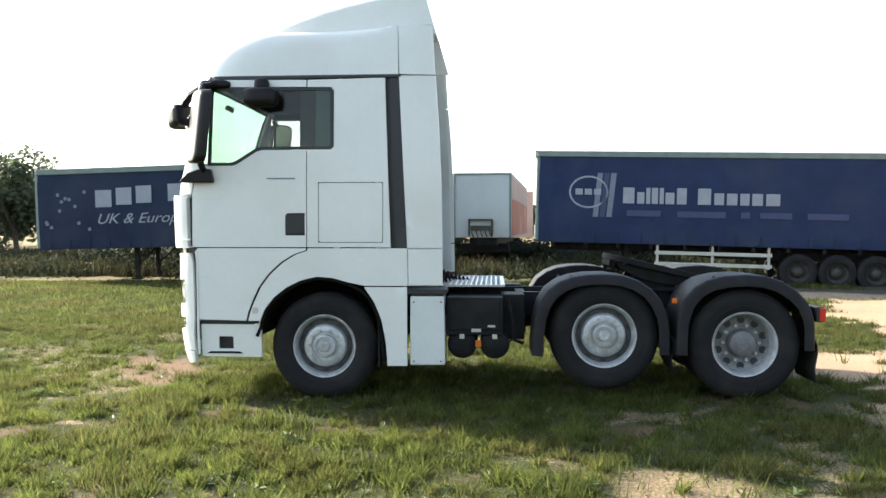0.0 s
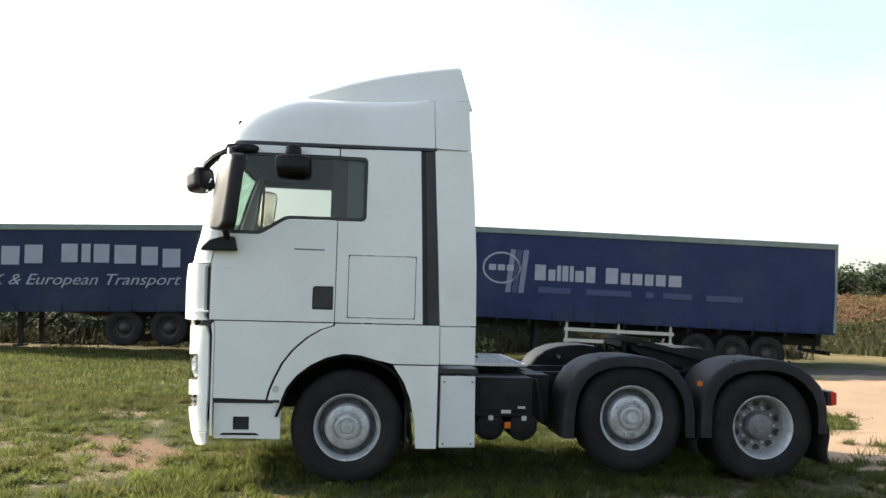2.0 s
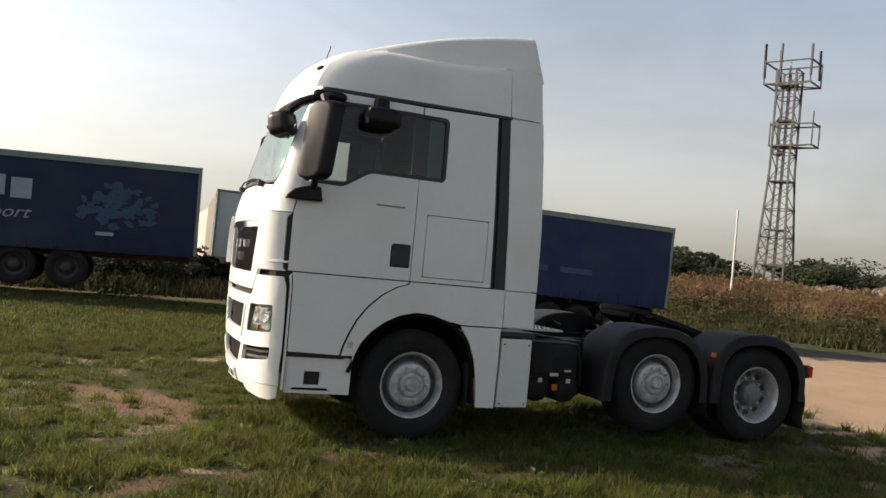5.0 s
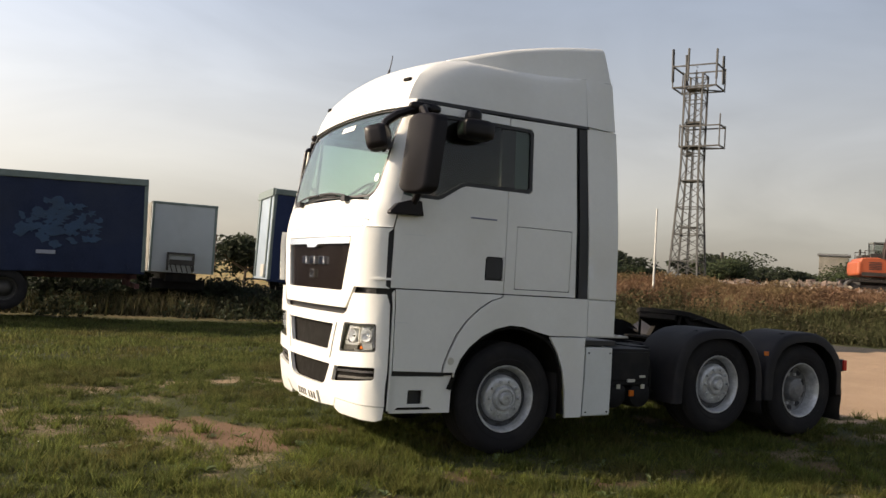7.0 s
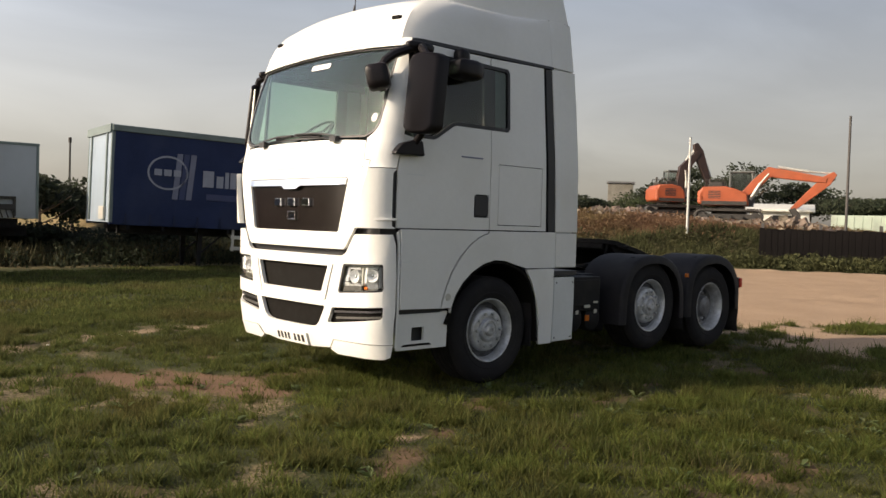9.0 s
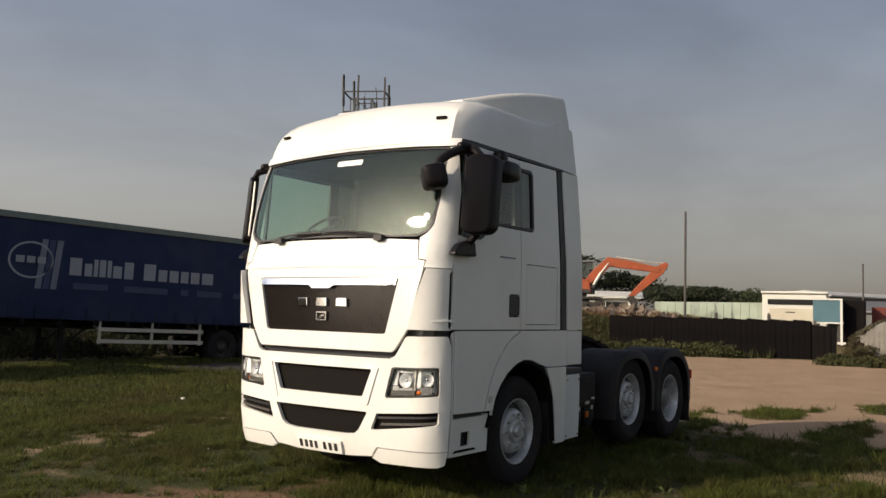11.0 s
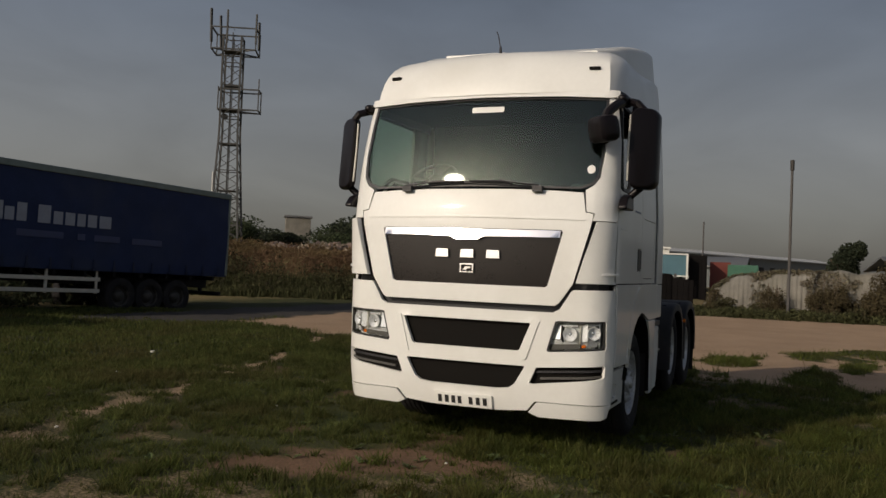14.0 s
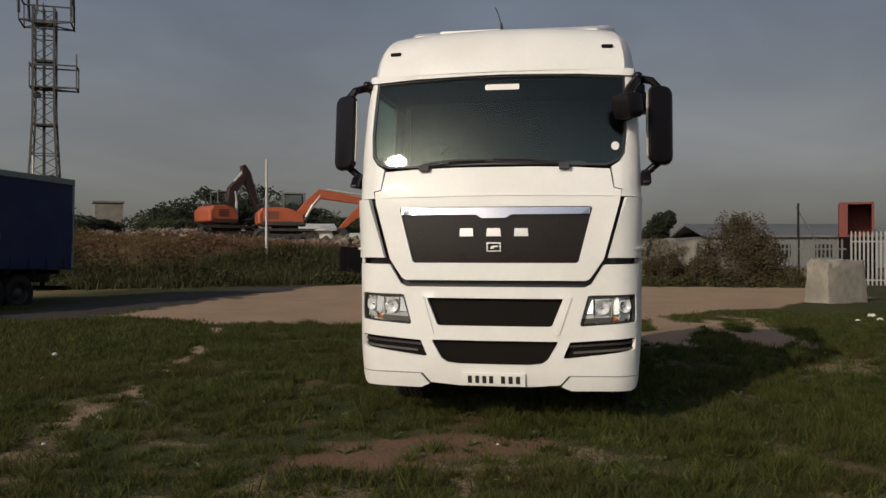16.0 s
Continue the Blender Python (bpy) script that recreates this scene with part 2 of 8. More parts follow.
PALISADE_OLD = mat("dull_palisade_steel", (0.13, 0.13, 0.12), 0.7, 0.3, vary=0.2, scale=3)
VERGE_LEAF = mat("verge_leaves", (0.072, 0.076, 0.034), 0.8, vary=0.35, scale=1.5, random=0.2, through=0.35, spec=0.15)
TARP = mat("grey_sheeting", (0.165, 0.155, 0.132), 0.75, vary=0.35, scale=1.6, bump=0.3, fine=25, dirt=(0.095, 0.088, 0.062))
DRY_VINE = mat("dry_creeper", (0.150, 0.128, 0.090), 0.85, vary=0.45, scale=1.1, random=0.45, through=0.2, spec=0.15, dirt=(0.065, 0.066, 0.034))
PALISADE = mat("palisade_steel", (0.27, 0.275, 0.265), 0.6, 0.3, vary=0.15, scale=3)
BARK = mat("bark", (0.10, 0.075, 0.055), 0.9, vary=0.3, scale=8, bump=0.5)
LEAF = mat("leaves", (0.042, 0.055, 0.024), 0.7, vary=0.25, scale=1.5, random=0.4, through=0.35, spec=0.2)
# leaf colour lightened to stand for haze before the far trees
LEAF_HAZED = mat("hazed_hedge_leaves", (0.105, 0.125, 0.075), 0.7, vary=0.25, scale=1.5, random=0.35, through=0.4, spec=0.2)
LEAF_DARK = mat("dark_leaves", (0.030, 0.038, 0.021), 0.75, vary=0.25, scale=1.5, random=0.4, through=0.35, spec=0.2)
BRAMBLE = mat("bramble_leaves", (0.072, 0.058, 0.031), 0.8, vary=0.3, scale=1.2, random=0.18, through=0.3, spec=0.12)
SCRUB = mat("scrub_leaves", (0.062, 0.057, 0.028), 0.8, vary=0.3, scale=1.5, random=0.45, through=0.35, spec=0.2)
GRASS = mat("grass_blades", (0.102, 0.119, 0.032), 0.85, vary=0.5, scale=2.2, fine=6, random=0.4, dirt=(0.125, 0.100, 0.042), through=0.60, spec=0.1)
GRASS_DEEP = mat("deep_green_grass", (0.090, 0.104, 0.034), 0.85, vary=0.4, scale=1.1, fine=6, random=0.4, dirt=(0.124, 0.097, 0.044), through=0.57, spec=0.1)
WEED = mat("weed_leaves", (0.10, 0.13, 0.045), 0.55, vary=0.25, scale=3, fine=20, random=0.35, through=0.35)
STRAW = mat("dry_tall_grass", (0.180, 0.108, 0.066), 0.85, vary=0.3, scale=0.5, fine=4, random=0.14, dirt=(0.13, 0.115, 0.048), through=0.4, spec=0.2)
LAMP_BACK = mat("lamp_inner_grey", (0.70, 0.70, 0.68), 0.35, 0.3, vary=0.25, scale=20)
# darker wheel steel: shade of the recessed disc is put into the colour
WELL = mat("shaded_wheel_steel", (0.070, 0.072, 0.080), 0.6, 0.3, vary=0.3, scale=12)
SLAT = mat("grey_vent_slat", (0.075, 0.072, 0.066), 0.55, vary=0.1, scale=6)
ROUGH_ROOF = mat("white_sheet_roof", (0.42, 0.42, 0.41), 0.6, vary=0.1, scale=0.6)
QUARTER = mat("teal_quarter_blind", (0.15, 0.21, 0.19), 0.85, vary=0.1, scale=4, spec=0.15)
DULL_STEEL = mat("dull_wheel_disc", (0.20, 0.20, 0.205), 0.5, 0.35, vary=0.35, scale=12, bump=0.2, fine=60, dirt=(0.10, 0.095, 0.085))
PALE_GREEN = mat("pale_green_sheeting", (0.27, 0.33, 0.27), 0.6, vary=0.15, scale=1.2, dirt=(0.20, 0.22, 0.18))
GREASY = mat("greasy_steel", (0.020, 0.019, 0.018), 0.85, vary=0.3, scale=9, bump=0.3, fine=60, spec=0.1)
GLINT = mat("pale_stone", (0.62, 0.60, 0.54), 0.8, vary=0.15, scale=12, bump=0.4)


# ---- building tools ----
def finish(ob, bevel=0.0, sharp=35, seg=2):
    me = ob.data
    me.polygons.foreach_set("use_smooth", [True] * len(me.polygons))
    me.set_sharp_from_angle(angle=radians(sharp))
    if bevel:
        b = ob.modifiers.new("edges", "BEVEL")
        b.width, b.segments, b.limit_method, b.angle_limit = bevel, seg, "ANGLE", radians(40)
        b.use_clamp_overlap, b.harden_normals = True, True
    return ob


def part(name, bm, material, parent, label="", bevel=0.0, sharp=35, recalc=True):
    """Links a bmesh as one mesh object under a thing or a part."""
    if recalc:
        bmesh.ops.recalc_face_normals(bm, faces=bm.faces)
    me = bpy.data.meshes.new(name)
    bm.to_mesh(me)
    bm.free()
    me.materials.append(material)
    ob = new(name, me)
    ob.parent = parent
    if label:
        tagged(ob, label=label)
    return finish(ob, bevel, sharp)


def thing(name, label, category, at=(0, 0, 0), turn=0.0, group="", kind="", rx=0.0, ry=0.0):
    ob = new(name)
    ob.matrix_basis = pose(*at, rx, ry, turn)
    ob.empty_display_size = 0.2
    return tagged(ob, label, category, group, kind)


def box(bm, c, s, m=None):
    r = bmesh.ops.create_cube(bm, size=1.0)
    bmesh.ops.scale(bm, vec=s, verts=r["verts"])
    if m is not None:
        bmesh.ops.transform(bm, matrix=m, verts=r["verts"])
    bmesh.ops.translate(bm, vec=c, verts=r["verts"])
    return r["verts"]


def rod(bm, p, q, r, r2=None, n=10):
    """A closed round bar from p to q."""
    p, q = Vector(p), Vector(q)
    v = bmesh.ops.create_cone(bm, cap_ends=True, segments=n, radius1=r, radius2=r if r2 is None else r2, depth=(q - p).length)["verts"]
    bmesh.ops.transform(bm, matrix=Matrix.Translation((p + q) / 2) @ (q - p).to_track_quat("Z", "Y").to_matrix().to_4x4(), verts=v)
    return v


def beam(bm, p, q, w, h):
    """A square bar from p to q."""
    p, q = Vector(p), Vector(q)
    v = bmesh.ops.create_cube(bm, size=1.0)["verts"]
    bmesh.ops.scale(bm, vec=(w, h, (q - p).length), verts=v)
    bmesh.ops.transform(bm, matrix=Matrix.Translation((p + q) / 2) @ (q - p).to_track_quat("Z", "Y").to_matrix().to_4x4(), verts=v)
    return v


def tube(bm, pts, r, n=8):
    """A bent round bar along the points."""
    pts = [Vector(p) for p in pts]
    rings = []
    for i, p in enumerate(pts):
        d = (pts[min(i + 1, len(pts) - 1)] - pts[max(i - 1, 0)]).normalized()
        side = d.orthogonal().normalized() if i == 0 else (side - d * side.dot(d)).normalized()
        up = d.cross(side)
        rings.append([bm.verts.new(p + (side * math.cos(a) + up * math.sin(a)) * r) for a in [2 * math.pi * k / n for k in range(n)]])
    for a, b in zip(rings, rings[1:]):
        for k in range(n):
            bm.faces.new((a[k], a[(k + 1) % n], b[(k + 1) % n], b[k]))
    bm.faces.new(rings[0][::-1])
    bm.faces.new(rings[-1])


def lathe(bm, profile, n=40, m=Matrix()):
    """Turns (radius, height) pairs round z, then places them by m."""
    rings = []
    for r, h in profile:
        if r < 1e-5:
            rings.append([bm.verts.new(m @ Vector((0, 0, h)))])
        else:
            rings.append([bm.verts.new(m @ Vector((r * math.cos(2 * math.pi * k / n), r * math.sin(2 * math.pi * k / n), h))) for k in range(n)])
    for a, b in zip(rings, rings[1:]):
        for k in range(n):
            f = [a[k % len(a)], a[(k + 1) % len(a)], b[(k + 1) % len(b)], b[k % len(b)]]
            f = list(dict.fromkeys(f))
            if len(f) > 2:
                bm.faces.new(f)


def prism(bm, pts, a, b, place=lambda p, q, d: (p, d, q)):
    """A flat outline given depth from a to b."""
    lo = [bm.verts.new(place(p, q, a)) for p, q in pts]
    hi = [bm.verts.new(place(p, q, b)) for p, q in pts]
    bm.faces.new(lo)
    bm.faces.new(hi[::-1])
    for i in range(len(pts)):
        j = (i + 1) % len(pts)
        bm.faces.new((lo[i], hi[i], hi[j], lo[j]))


def inside(c, loop):
    """Whether a point lies in an outline."""
    odd = False
    for (ax, ay), (bx, by) in zip(loop, loop[1:] + loop[:1]):
        if (ay > c.y) != (by > c.y) and c.x < ax + (c.y - ay) * (bx - ax) / (by - ay):
            odd = not odd
    return odd


def sheet(bm, outline, holes, shape, d0, thick, du=0.08, dv=0.1):
    """A panel with openings, cut fine enough to follow the curved surface shape(p, q, depth), with thickness."""
    t = bmesh.new()
    pts, edges = [], []
    for loop in (outline, *holes):
        k = len(pts)
        pts += [Vector(p) for p in loop]
        edges += [(k + i, k + (i + 1) % len(loop)) for i in range(len(loop))]
    co, _, tris, *_ = delaunay_2d_cdt(pts, edges, [], 0, 1e-6)
    vs = [t.verts.new((p.x, p.y, 0)) for p in co]
    for f in tris:
        c = (co[f[0]] + co[f[1]] + co[f[2]]) / 3
        if inside(c, outline) and not any(inside(c, h) for h in holes):
            t.faces.new([vs[i] for i in f])
    bmesh.ops.delete(t, geom=[v for v in t.verts if not v.link_faces], context="VERTS")
    ps, qs = [p for p, _ in outline], [q for _, q in outline]
    for lo, hi, step, axis in ((min(ps), max(ps), du, (1, 0, 0)), (min(qs), max(qs), dv, (0, 1, 0))):
        k = math.ceil(lo / step) * step
        while k < hi - 1e-4:
            if k > lo + 1e-4:
                bmesh.ops.bisect_plane(t, geom=t.verts[:] + t.edges[:] + t.faces[:], dist=1e-5, plane_co=Vector(axis) * k, plane_no=axis)
            k += step
    front = {v: bm.verts.new(shape(v.co.x, v.co.y, d0)) for v in t.verts}
    back = {v: bm.verts.new(shape(v.co.x, v.co.y, d0 + thick)) for v in t.verts}
    for f in t.faces:
        bm.faces.new([front[v] for v in f.verts])
        bm.faces.new([back[v] for v in reversed(f.verts)])
    for e in t.edges:
        if len(e.link_faces) == 1:
            a, b = e.verts
            bm.faces.new((front[a], front[b], back[b], back[a]))
    t.free()


def ring2(cx, cy, rx, ry, n=24, start=0.0):
    return [(cx + rx * math.cos(start + 2 * math.pi * k / n), cy + ry * math.sin(start + 2 * math.pi * k / n)) for k in range(n)]


def rounded(x0, y0, x1, y1, r, n=4):
    x0, x1 = min(x0, x1), max(x0, x1)
    out = []
    for cx, cy, a in ((x1 - r, y1 - r, 0), (x0 + r, y1 - r, 90), (x0 + r, y0 + r, 180), (x1 - r, y0 + r, 270)):
        out += [(cx + r * math.cos(radians(a + 90 * k / n)), cy + r * math.sin(radians(a + 90 * k / n))) for k in range(n + 1)]
    return out


def lerp(z, table):
    if z <= table[0][0]:
        return table[0][1]
    for (a, u), (b, v) in zip(table, table[1:]):
        if z <= b:
            return u + (v - u) * (z - a) / (b - a)
    return table[-1][1]


def hashed(ix, iy, seed):
    h = np.sin(ix * 127.1 + iy * 311.7 + seed * 74.7) * 43758.5453
    return h - np.floor(h)


def vnoise(x, y, seed=0):
    """Smooth noise from 0 to 1 for arrays."""
    ix, iy = np.floor(x), np.floor(y)
    fx, fy = x - ix, y - iy
    fx, fy = fx * fx * (3 - 2 * fx), fy * fy * (3 - 2 * fy)
    a, b = hashed(ix, iy, seed), hashed(ix + 1, iy, seed)
    c, d = hashed(ix, iy + 1, seed), hashed(ix + 1, iy + 1, seed)
    return (a * (1 - fx) + b * fx) * (1 - fy) + (c * (1 - fx) + d * fx) * fy


def fbm(x, y, seed=0, octaves=4):
    s, amp, tot = 0, 0.5, 0
    for k in range(octaves):
        s = s + amp * vnoise(x * 2 ** k, y * 2 ** k, seed + k)
        tot += amp
        amp *= 0.5
    return s / tot


# ---- ground ----
TOE = [(-60, 60), (6, 34), (9, 31.5), (12, 30), (16, 27.5), (20, 24.8), (24, 21.5), (27, 18.5), (32, 16), (45, 14), (80, 12)]
RISE = [(-60, 0), (8, 0), (12, 0.25), (16, 0.75), (19, 1.25), (24, 1.5), (30, 1.75), (60, 1.9), (120, 1.9)]


def smooth01(v):
    v = np.clip(v, 0, 1)
    return v * v * (3 - 2 * v)


def near_line(x, y, pts):
    """Distance of points from a bent line."""
    best = np.full(np.shape(x), 1e9)
    for (ax, ay), (bx, by) in zip(pts, pts[1:]):
        vx, vy = bx - ax, by - ay
        k = np.clip(((x - ax) * vx + (y - ay) * vy) / (vx * vx + vy * vy), 0, 1)
        best = np.minimum(best, np.hypot(x - ax - k * vx, y - ay - k * vy))
    return best


def height(x, y):
    x, y = np.asarray(x, float), np.asarray(y, float)
    toe = np.interp(y, [p for p, _ in TOE], [q for _, q in TOE])
    rise = np.interp(y, [p for p, _ in RISE], [q for _, q in RISE])
    bank = rise * smooth01((x - toe) / 7.0) * (1.05 + 0.22 * fbm(x * 0.25, y * 0.25, 3))
    lumps = 0.06 * (fbm(x * 0.7, y * 0.7, 5) - 0.5) + 0.06 * (fbm(x * 1.9, y * 1.9, 15) - 0.5) + 0.03 * (vnoise(x * 3.1, y * 3.1, 9) - 0.5)
    under = smooth01((np.maximum(np.abs(x - 0.2) - 3.2, np.abs(y - 8.84) - 1.3)) / 1.2)
    rear = 0.03 * smooth01((x - 0.5) / 2.5)
    far = 0.5 * (fbm(x * 0.02, y * 0.02, 8) - 0.5) * smooth01((np.hypot(x, y) - 60) / 80)
    return bank + lumps * under - 0.012 + rear + far


def masks(x, y):
    """Sand, brown soil, tarmac and dryness of the ground, from 0 to 1."""
    x, y = np.asarray(x, float), np.asarray(y, float)
    edge = 1.6 * (fbm(x * 0.45, y * 0.45, 21) - 0.5) + 0.9 * (fbm(x * 1.7, y * 1.7, 31) - 0.5)
    toe = np.interp(y, [p for p, _ in TOE], [q for _, q in TOE])
    west = np.interp(y, [-30, 0, 3.2, 5, 6.5, 7.2, 8.2, 9.5, 11, 13.4, 15.3, 17.5, 19.2], [26, 18, 13.4, 11.2, 9.6, 7.6, 6.4, 5.9, 5.3, 6.6, 6.4, 6.8, 7.2])
    sand = smooth01((x - west + edge) / 0.7) * smooth01((toe - 0.6 - x + edge) / 1.0) * smooth01((19.6 - y + edge) / 0.9) * smooth01((y + 1 + edge) / 1.5)
    tar = smooth01((y - 18.6 + 0.5 * edge) / 0.7) * smooth01((22.4 - y + 0.5 * edge) / 0.8) * smooth01((x - 5.0 + edge) / 1.5) * smooth01((toe - 0.8 - x + edge) / 1.0)

    def spot(cx, cy, rx, ry, turn=0.0, wob=1.0):
        c, s = math.cos(radians(turn)), math.sin(radians(turn))
        dx, dy = x - cx, y - cy
        r = np.hypot((c * dx + s * dy) / rx, (c * dy - s * dx) / ry)
        return smooth01((1.15 - r + wob * 0.35 * edge) / 0.4)
    yard = smooth01((x - 3.0) / 1.2) * smooth01((11.5 - x) / 2) * smooth01((y - 4.0) / 1.0) * smooth01((11.8 - y) / 1.5)
    crumbs = smooth01((fbm(x * 0.55, y * 1.5, 23) + 0.25 * fbm(x * 3, y * 3, 24) - 0.49) / 0.12)
    trail = smooth01((0.30 - near_line(x, y, [(-4.6, 12.1), (-3.3, 12.5), (-1.4, 12.9), (0.6, 13.4), (4.0, 14.4), (5.6, 15.2)])) / 0.3) * smooth01((fbm(x * 2.1, y * 2.1, 25) - 0.47) / 0.10)
    bare = smooth01((fbm(x * 1.1, y * 1.1, 26) * 0.6 + fbm(x * 4.2, y * 4.2, 27) * 0.4 - 0.565) / 0.05)
    worn = smooth01((1.2 - np.maximum(np.abs(x + 1.0) - 8.5, np.abs(y - 8.3) - 6.5)) / 2.0)
    sand = np.maximum.reduce([sand, 0.52 * spot(1.55, 4.95, 0.62, 0.50, -10, 1.6), 0.48 * spot(2.4, 4.6, 0.8, 0.28, -20, 1.6), 0.85 * spot(-3.15, 6.6, 0.20, 0.10, 30), 0.85 * yard * crumbs, 0.85 * trail, 0.42 * bare * worn])
    soil = np.maximum.reduce([1.0 * spot(-3.58, 9.40, 1.10, 0.50, -59, 1.8), 0.8 * spot(-3.95, 10.0, 0.45, 0.30, -30, 2.0), 0.5 * spot(-1.5, 4.6, 0.5, 0.2, 30), 0.75 * spot(-1.9, 7.1, 0.30, 0.12, 20, 1.5), 0.8 * spot(-2.95, 6.65, 0.28, 0.12, -10, 1.5), 0.7 * spot(-1.5, 6.35, 0.4, 0.12, 10, 1.5), 0.7 * spot(-3.6, 6.2, 0.4, 0.16, 30, 1.6), 0.7 * spot(-5.2, 6.4, 0.45, 0.2, -20, 1.6), 0.6 * worn * smooth01((fbm(x * 1.3, y * 1.3, 77) - 0.585) / 0.06), 0.55 * spot(-6.0, 6.0, 1.2, 0.6, 30, 1.8), 0.6 * spot(-6.5, 10.2, 0.5, 0.25, 0)])
    soil = soil * (0.25 + 0.75 * smooth01((fbm(x * 3.4, y * 3.4, 78) - 0.36) / 0.18))
    soil = np.maximum(soil, spot(-3.55, 9.35, 0.92, 0.34, -59, 1.6))
    dry = np.clip(smooth01((x - toe + 1.0) / 3.0) + smooth01((y - 23.5) / 4) * 0.8 + smooth01((y - 20.5) / 2) * smooth01((-6 - x) / 4) * 0.7, 0, 1)
    return sand, soil * (1 - sand), tar, dry


def ground_material():
    m = bpy.data.materials.new("field_ground")
    m.use_nodes = True
    n, l = m.node_tree.nodes, m.node_tree.links
    b = n["Principled BSDF"]
    b.inputs["Roughness"].default_value = 0.95
    b.inputs["Specular IOR Level"].default_value = 0.15
    co = n.new("ShaderNodeTexCoord")

    def noise_tex(scale, detail=6):
        k = n.new("ShaderNodeTexNoise")
        k.inputs["Scale"].default_value, k.inputs["Detail"].default_value = scale, detail
        l.new(co.outputs["Object"], k.inputs["Vector"])
        return k.outputs[0]

    def ramp(src, *stops):
        r = n.new("ShaderNodeValToRGB")
        while len(r.color_ramp.elements) < len(stops):
            r.color_ramp.elements.new(0.5)
        for e, (p, c) in zip(r.color_ramp.elements, stops):
            e.position, e.color = p, (*c, 1)
        l.new(src, r.inputs[0])
        return r.outputs[0]

    def blend(fac, a, c):
        k = n.new("ShaderNodeMix")
        k.data_type = "RGBA"
        l.new(fac, k.inputs[0])
        l.new(a, k.inputs[6])
        l.new(c, k.inputs[7])
        return k.outputs[2]

    def ragged(name, noise_out, width=0.25):
        a = n.new("ShaderNodeAttribute")
        a.attribute_name = name
        add = n.new("ShaderNodeMath")
        add.operation = "MULTIPLY_ADD"
        l.new(noise_out, add.inputs[0])
        add.inputs[1].default_value = 0.7
        l.new(a.outputs["Fac"], add.inputs[2])
        k = n.new("ShaderNodeMapRange")
        k.inputs["From Min"].default_value, k.inputs["From Max"].default_value = 0.85 - width, 0.85 + width
        l.new(add.outputs[0], k.inputs["Value"])
        return k.outputs[0]
    fine, mid, big = noise_tex(38), noise_tex(5.5), noise_tex(0.7)
    turf = blend(mid, ramp(fine, (0.3, (0.022, 0.028, 0.010)), (0.7, (0.055, 0.060, 0.022))), ramp(big, (0.35, (0.034, 0.046, 0.015)), (0.65, (0.072, 0.064, 0.030))))
    sand = blend(mid, ramp(fine, (0.3, (0.232, 0.158, 0.104)), (0.72, (0.430, 0.306, 0.205))), ramp(big, (0.3, (0.298, 0.204, 0.134)), (0.7, (0.420, 0.298, 0.200))))
    soil = blend(mid, ramp(fine, (0.3, (0.080, 0.048, 0.030)), (0.7, (0.200, 0.122, 0.078))), ramp(big, (0.3, (0.115, 0.070, 0.044)), (0.7, (0.180, 0.112, 0.072))))
    tar = ramp(fine, (0.3, (0.035, 0.033, 0.031)), (0.7, (0.080, 0.074, 0.068)))
    straw = blend(mid, ramp(fine, (0.3, (0.12, 0.09, 0.045)), (0.7, (0.24, 0.18, 0.09))), ramp(big, (0.4, (0.10, 0.10, 0.04)), (0.6, (0.22, 0.16, 0.08))))
    col = blend(ragged("dry", mid), turf, straw)
    col = blend(ragged("soil", mid), col, soil)
    col = blend(ragged("tar", mid), col, tar)
    col = blend(ragged("sand", fine), col, sand)
    l.new(col, b.inputs["Base Color"])
    bp = n.new("ShaderNodeBump")
    bp.inputs["Strength"].default_value, bp.inputs["Distance"].default_value = 0.8, 0.022
    l.new(fine, bp.inputs["Height"])
    l.new(bp.outputs[0], b.inputs["Normal"])
    return m


def spread(lo, hi, step, reach, grow=1.22):
    """Grid lines: even between lo and hi, then ever wider out to reach."""
    mid = list(np.arange(lo, hi + 1e-6, step))
    out, d = [], step
    k = hi
    while k < reach:
        d *= grow
        k += d
        out.append(k)
    low, d, k = [], step, lo
    while k > -reach:
        d *= grow
        k -= d
        low.append(k)
    return np.array(low[::-1] + mid + out)


def grid_object(name, gx, gy, material):
    X, Y = np.meshgrid(gx, gy)
    Z = height(X, Y)
    nx, ny = len(gx), len(gy)
    me = bpy.data.meshes.new(name)
    i = np.arange(nx * ny).reshape(ny, nx)
    quads = np.stack([i[:-1, :-1], i[:-1, 1:], i[1:, 1:], i[1:, :-1]], -1).reshape(-1, 4)
    me.from_pydata(np.stack([X, Y, Z], -1).reshape(-1, 3).tolist(), [], quads.tolist())
    for key, val in zip(("sand", "soil", "tar", "dry"), masks(X, Y)):
        a = me.attributes.new(key, "FLOAT", "POINT")
        a.data.foreach_set("value", val.ravel().astype(np.float32))
    me.materials.append(material)
    ob = new(name, me)
    me.polygons.foreach_set("use_smooth", [True] * len(me.polygons))
    return ob


ground = grid_object("ground", spread(-13, 34, 0.2, 1500), spread(-3, 30, 0.2, 1500), ground_material())
tagged(ground, "rough grassy field with sandy track and bare soil", "ground", kind="structure")


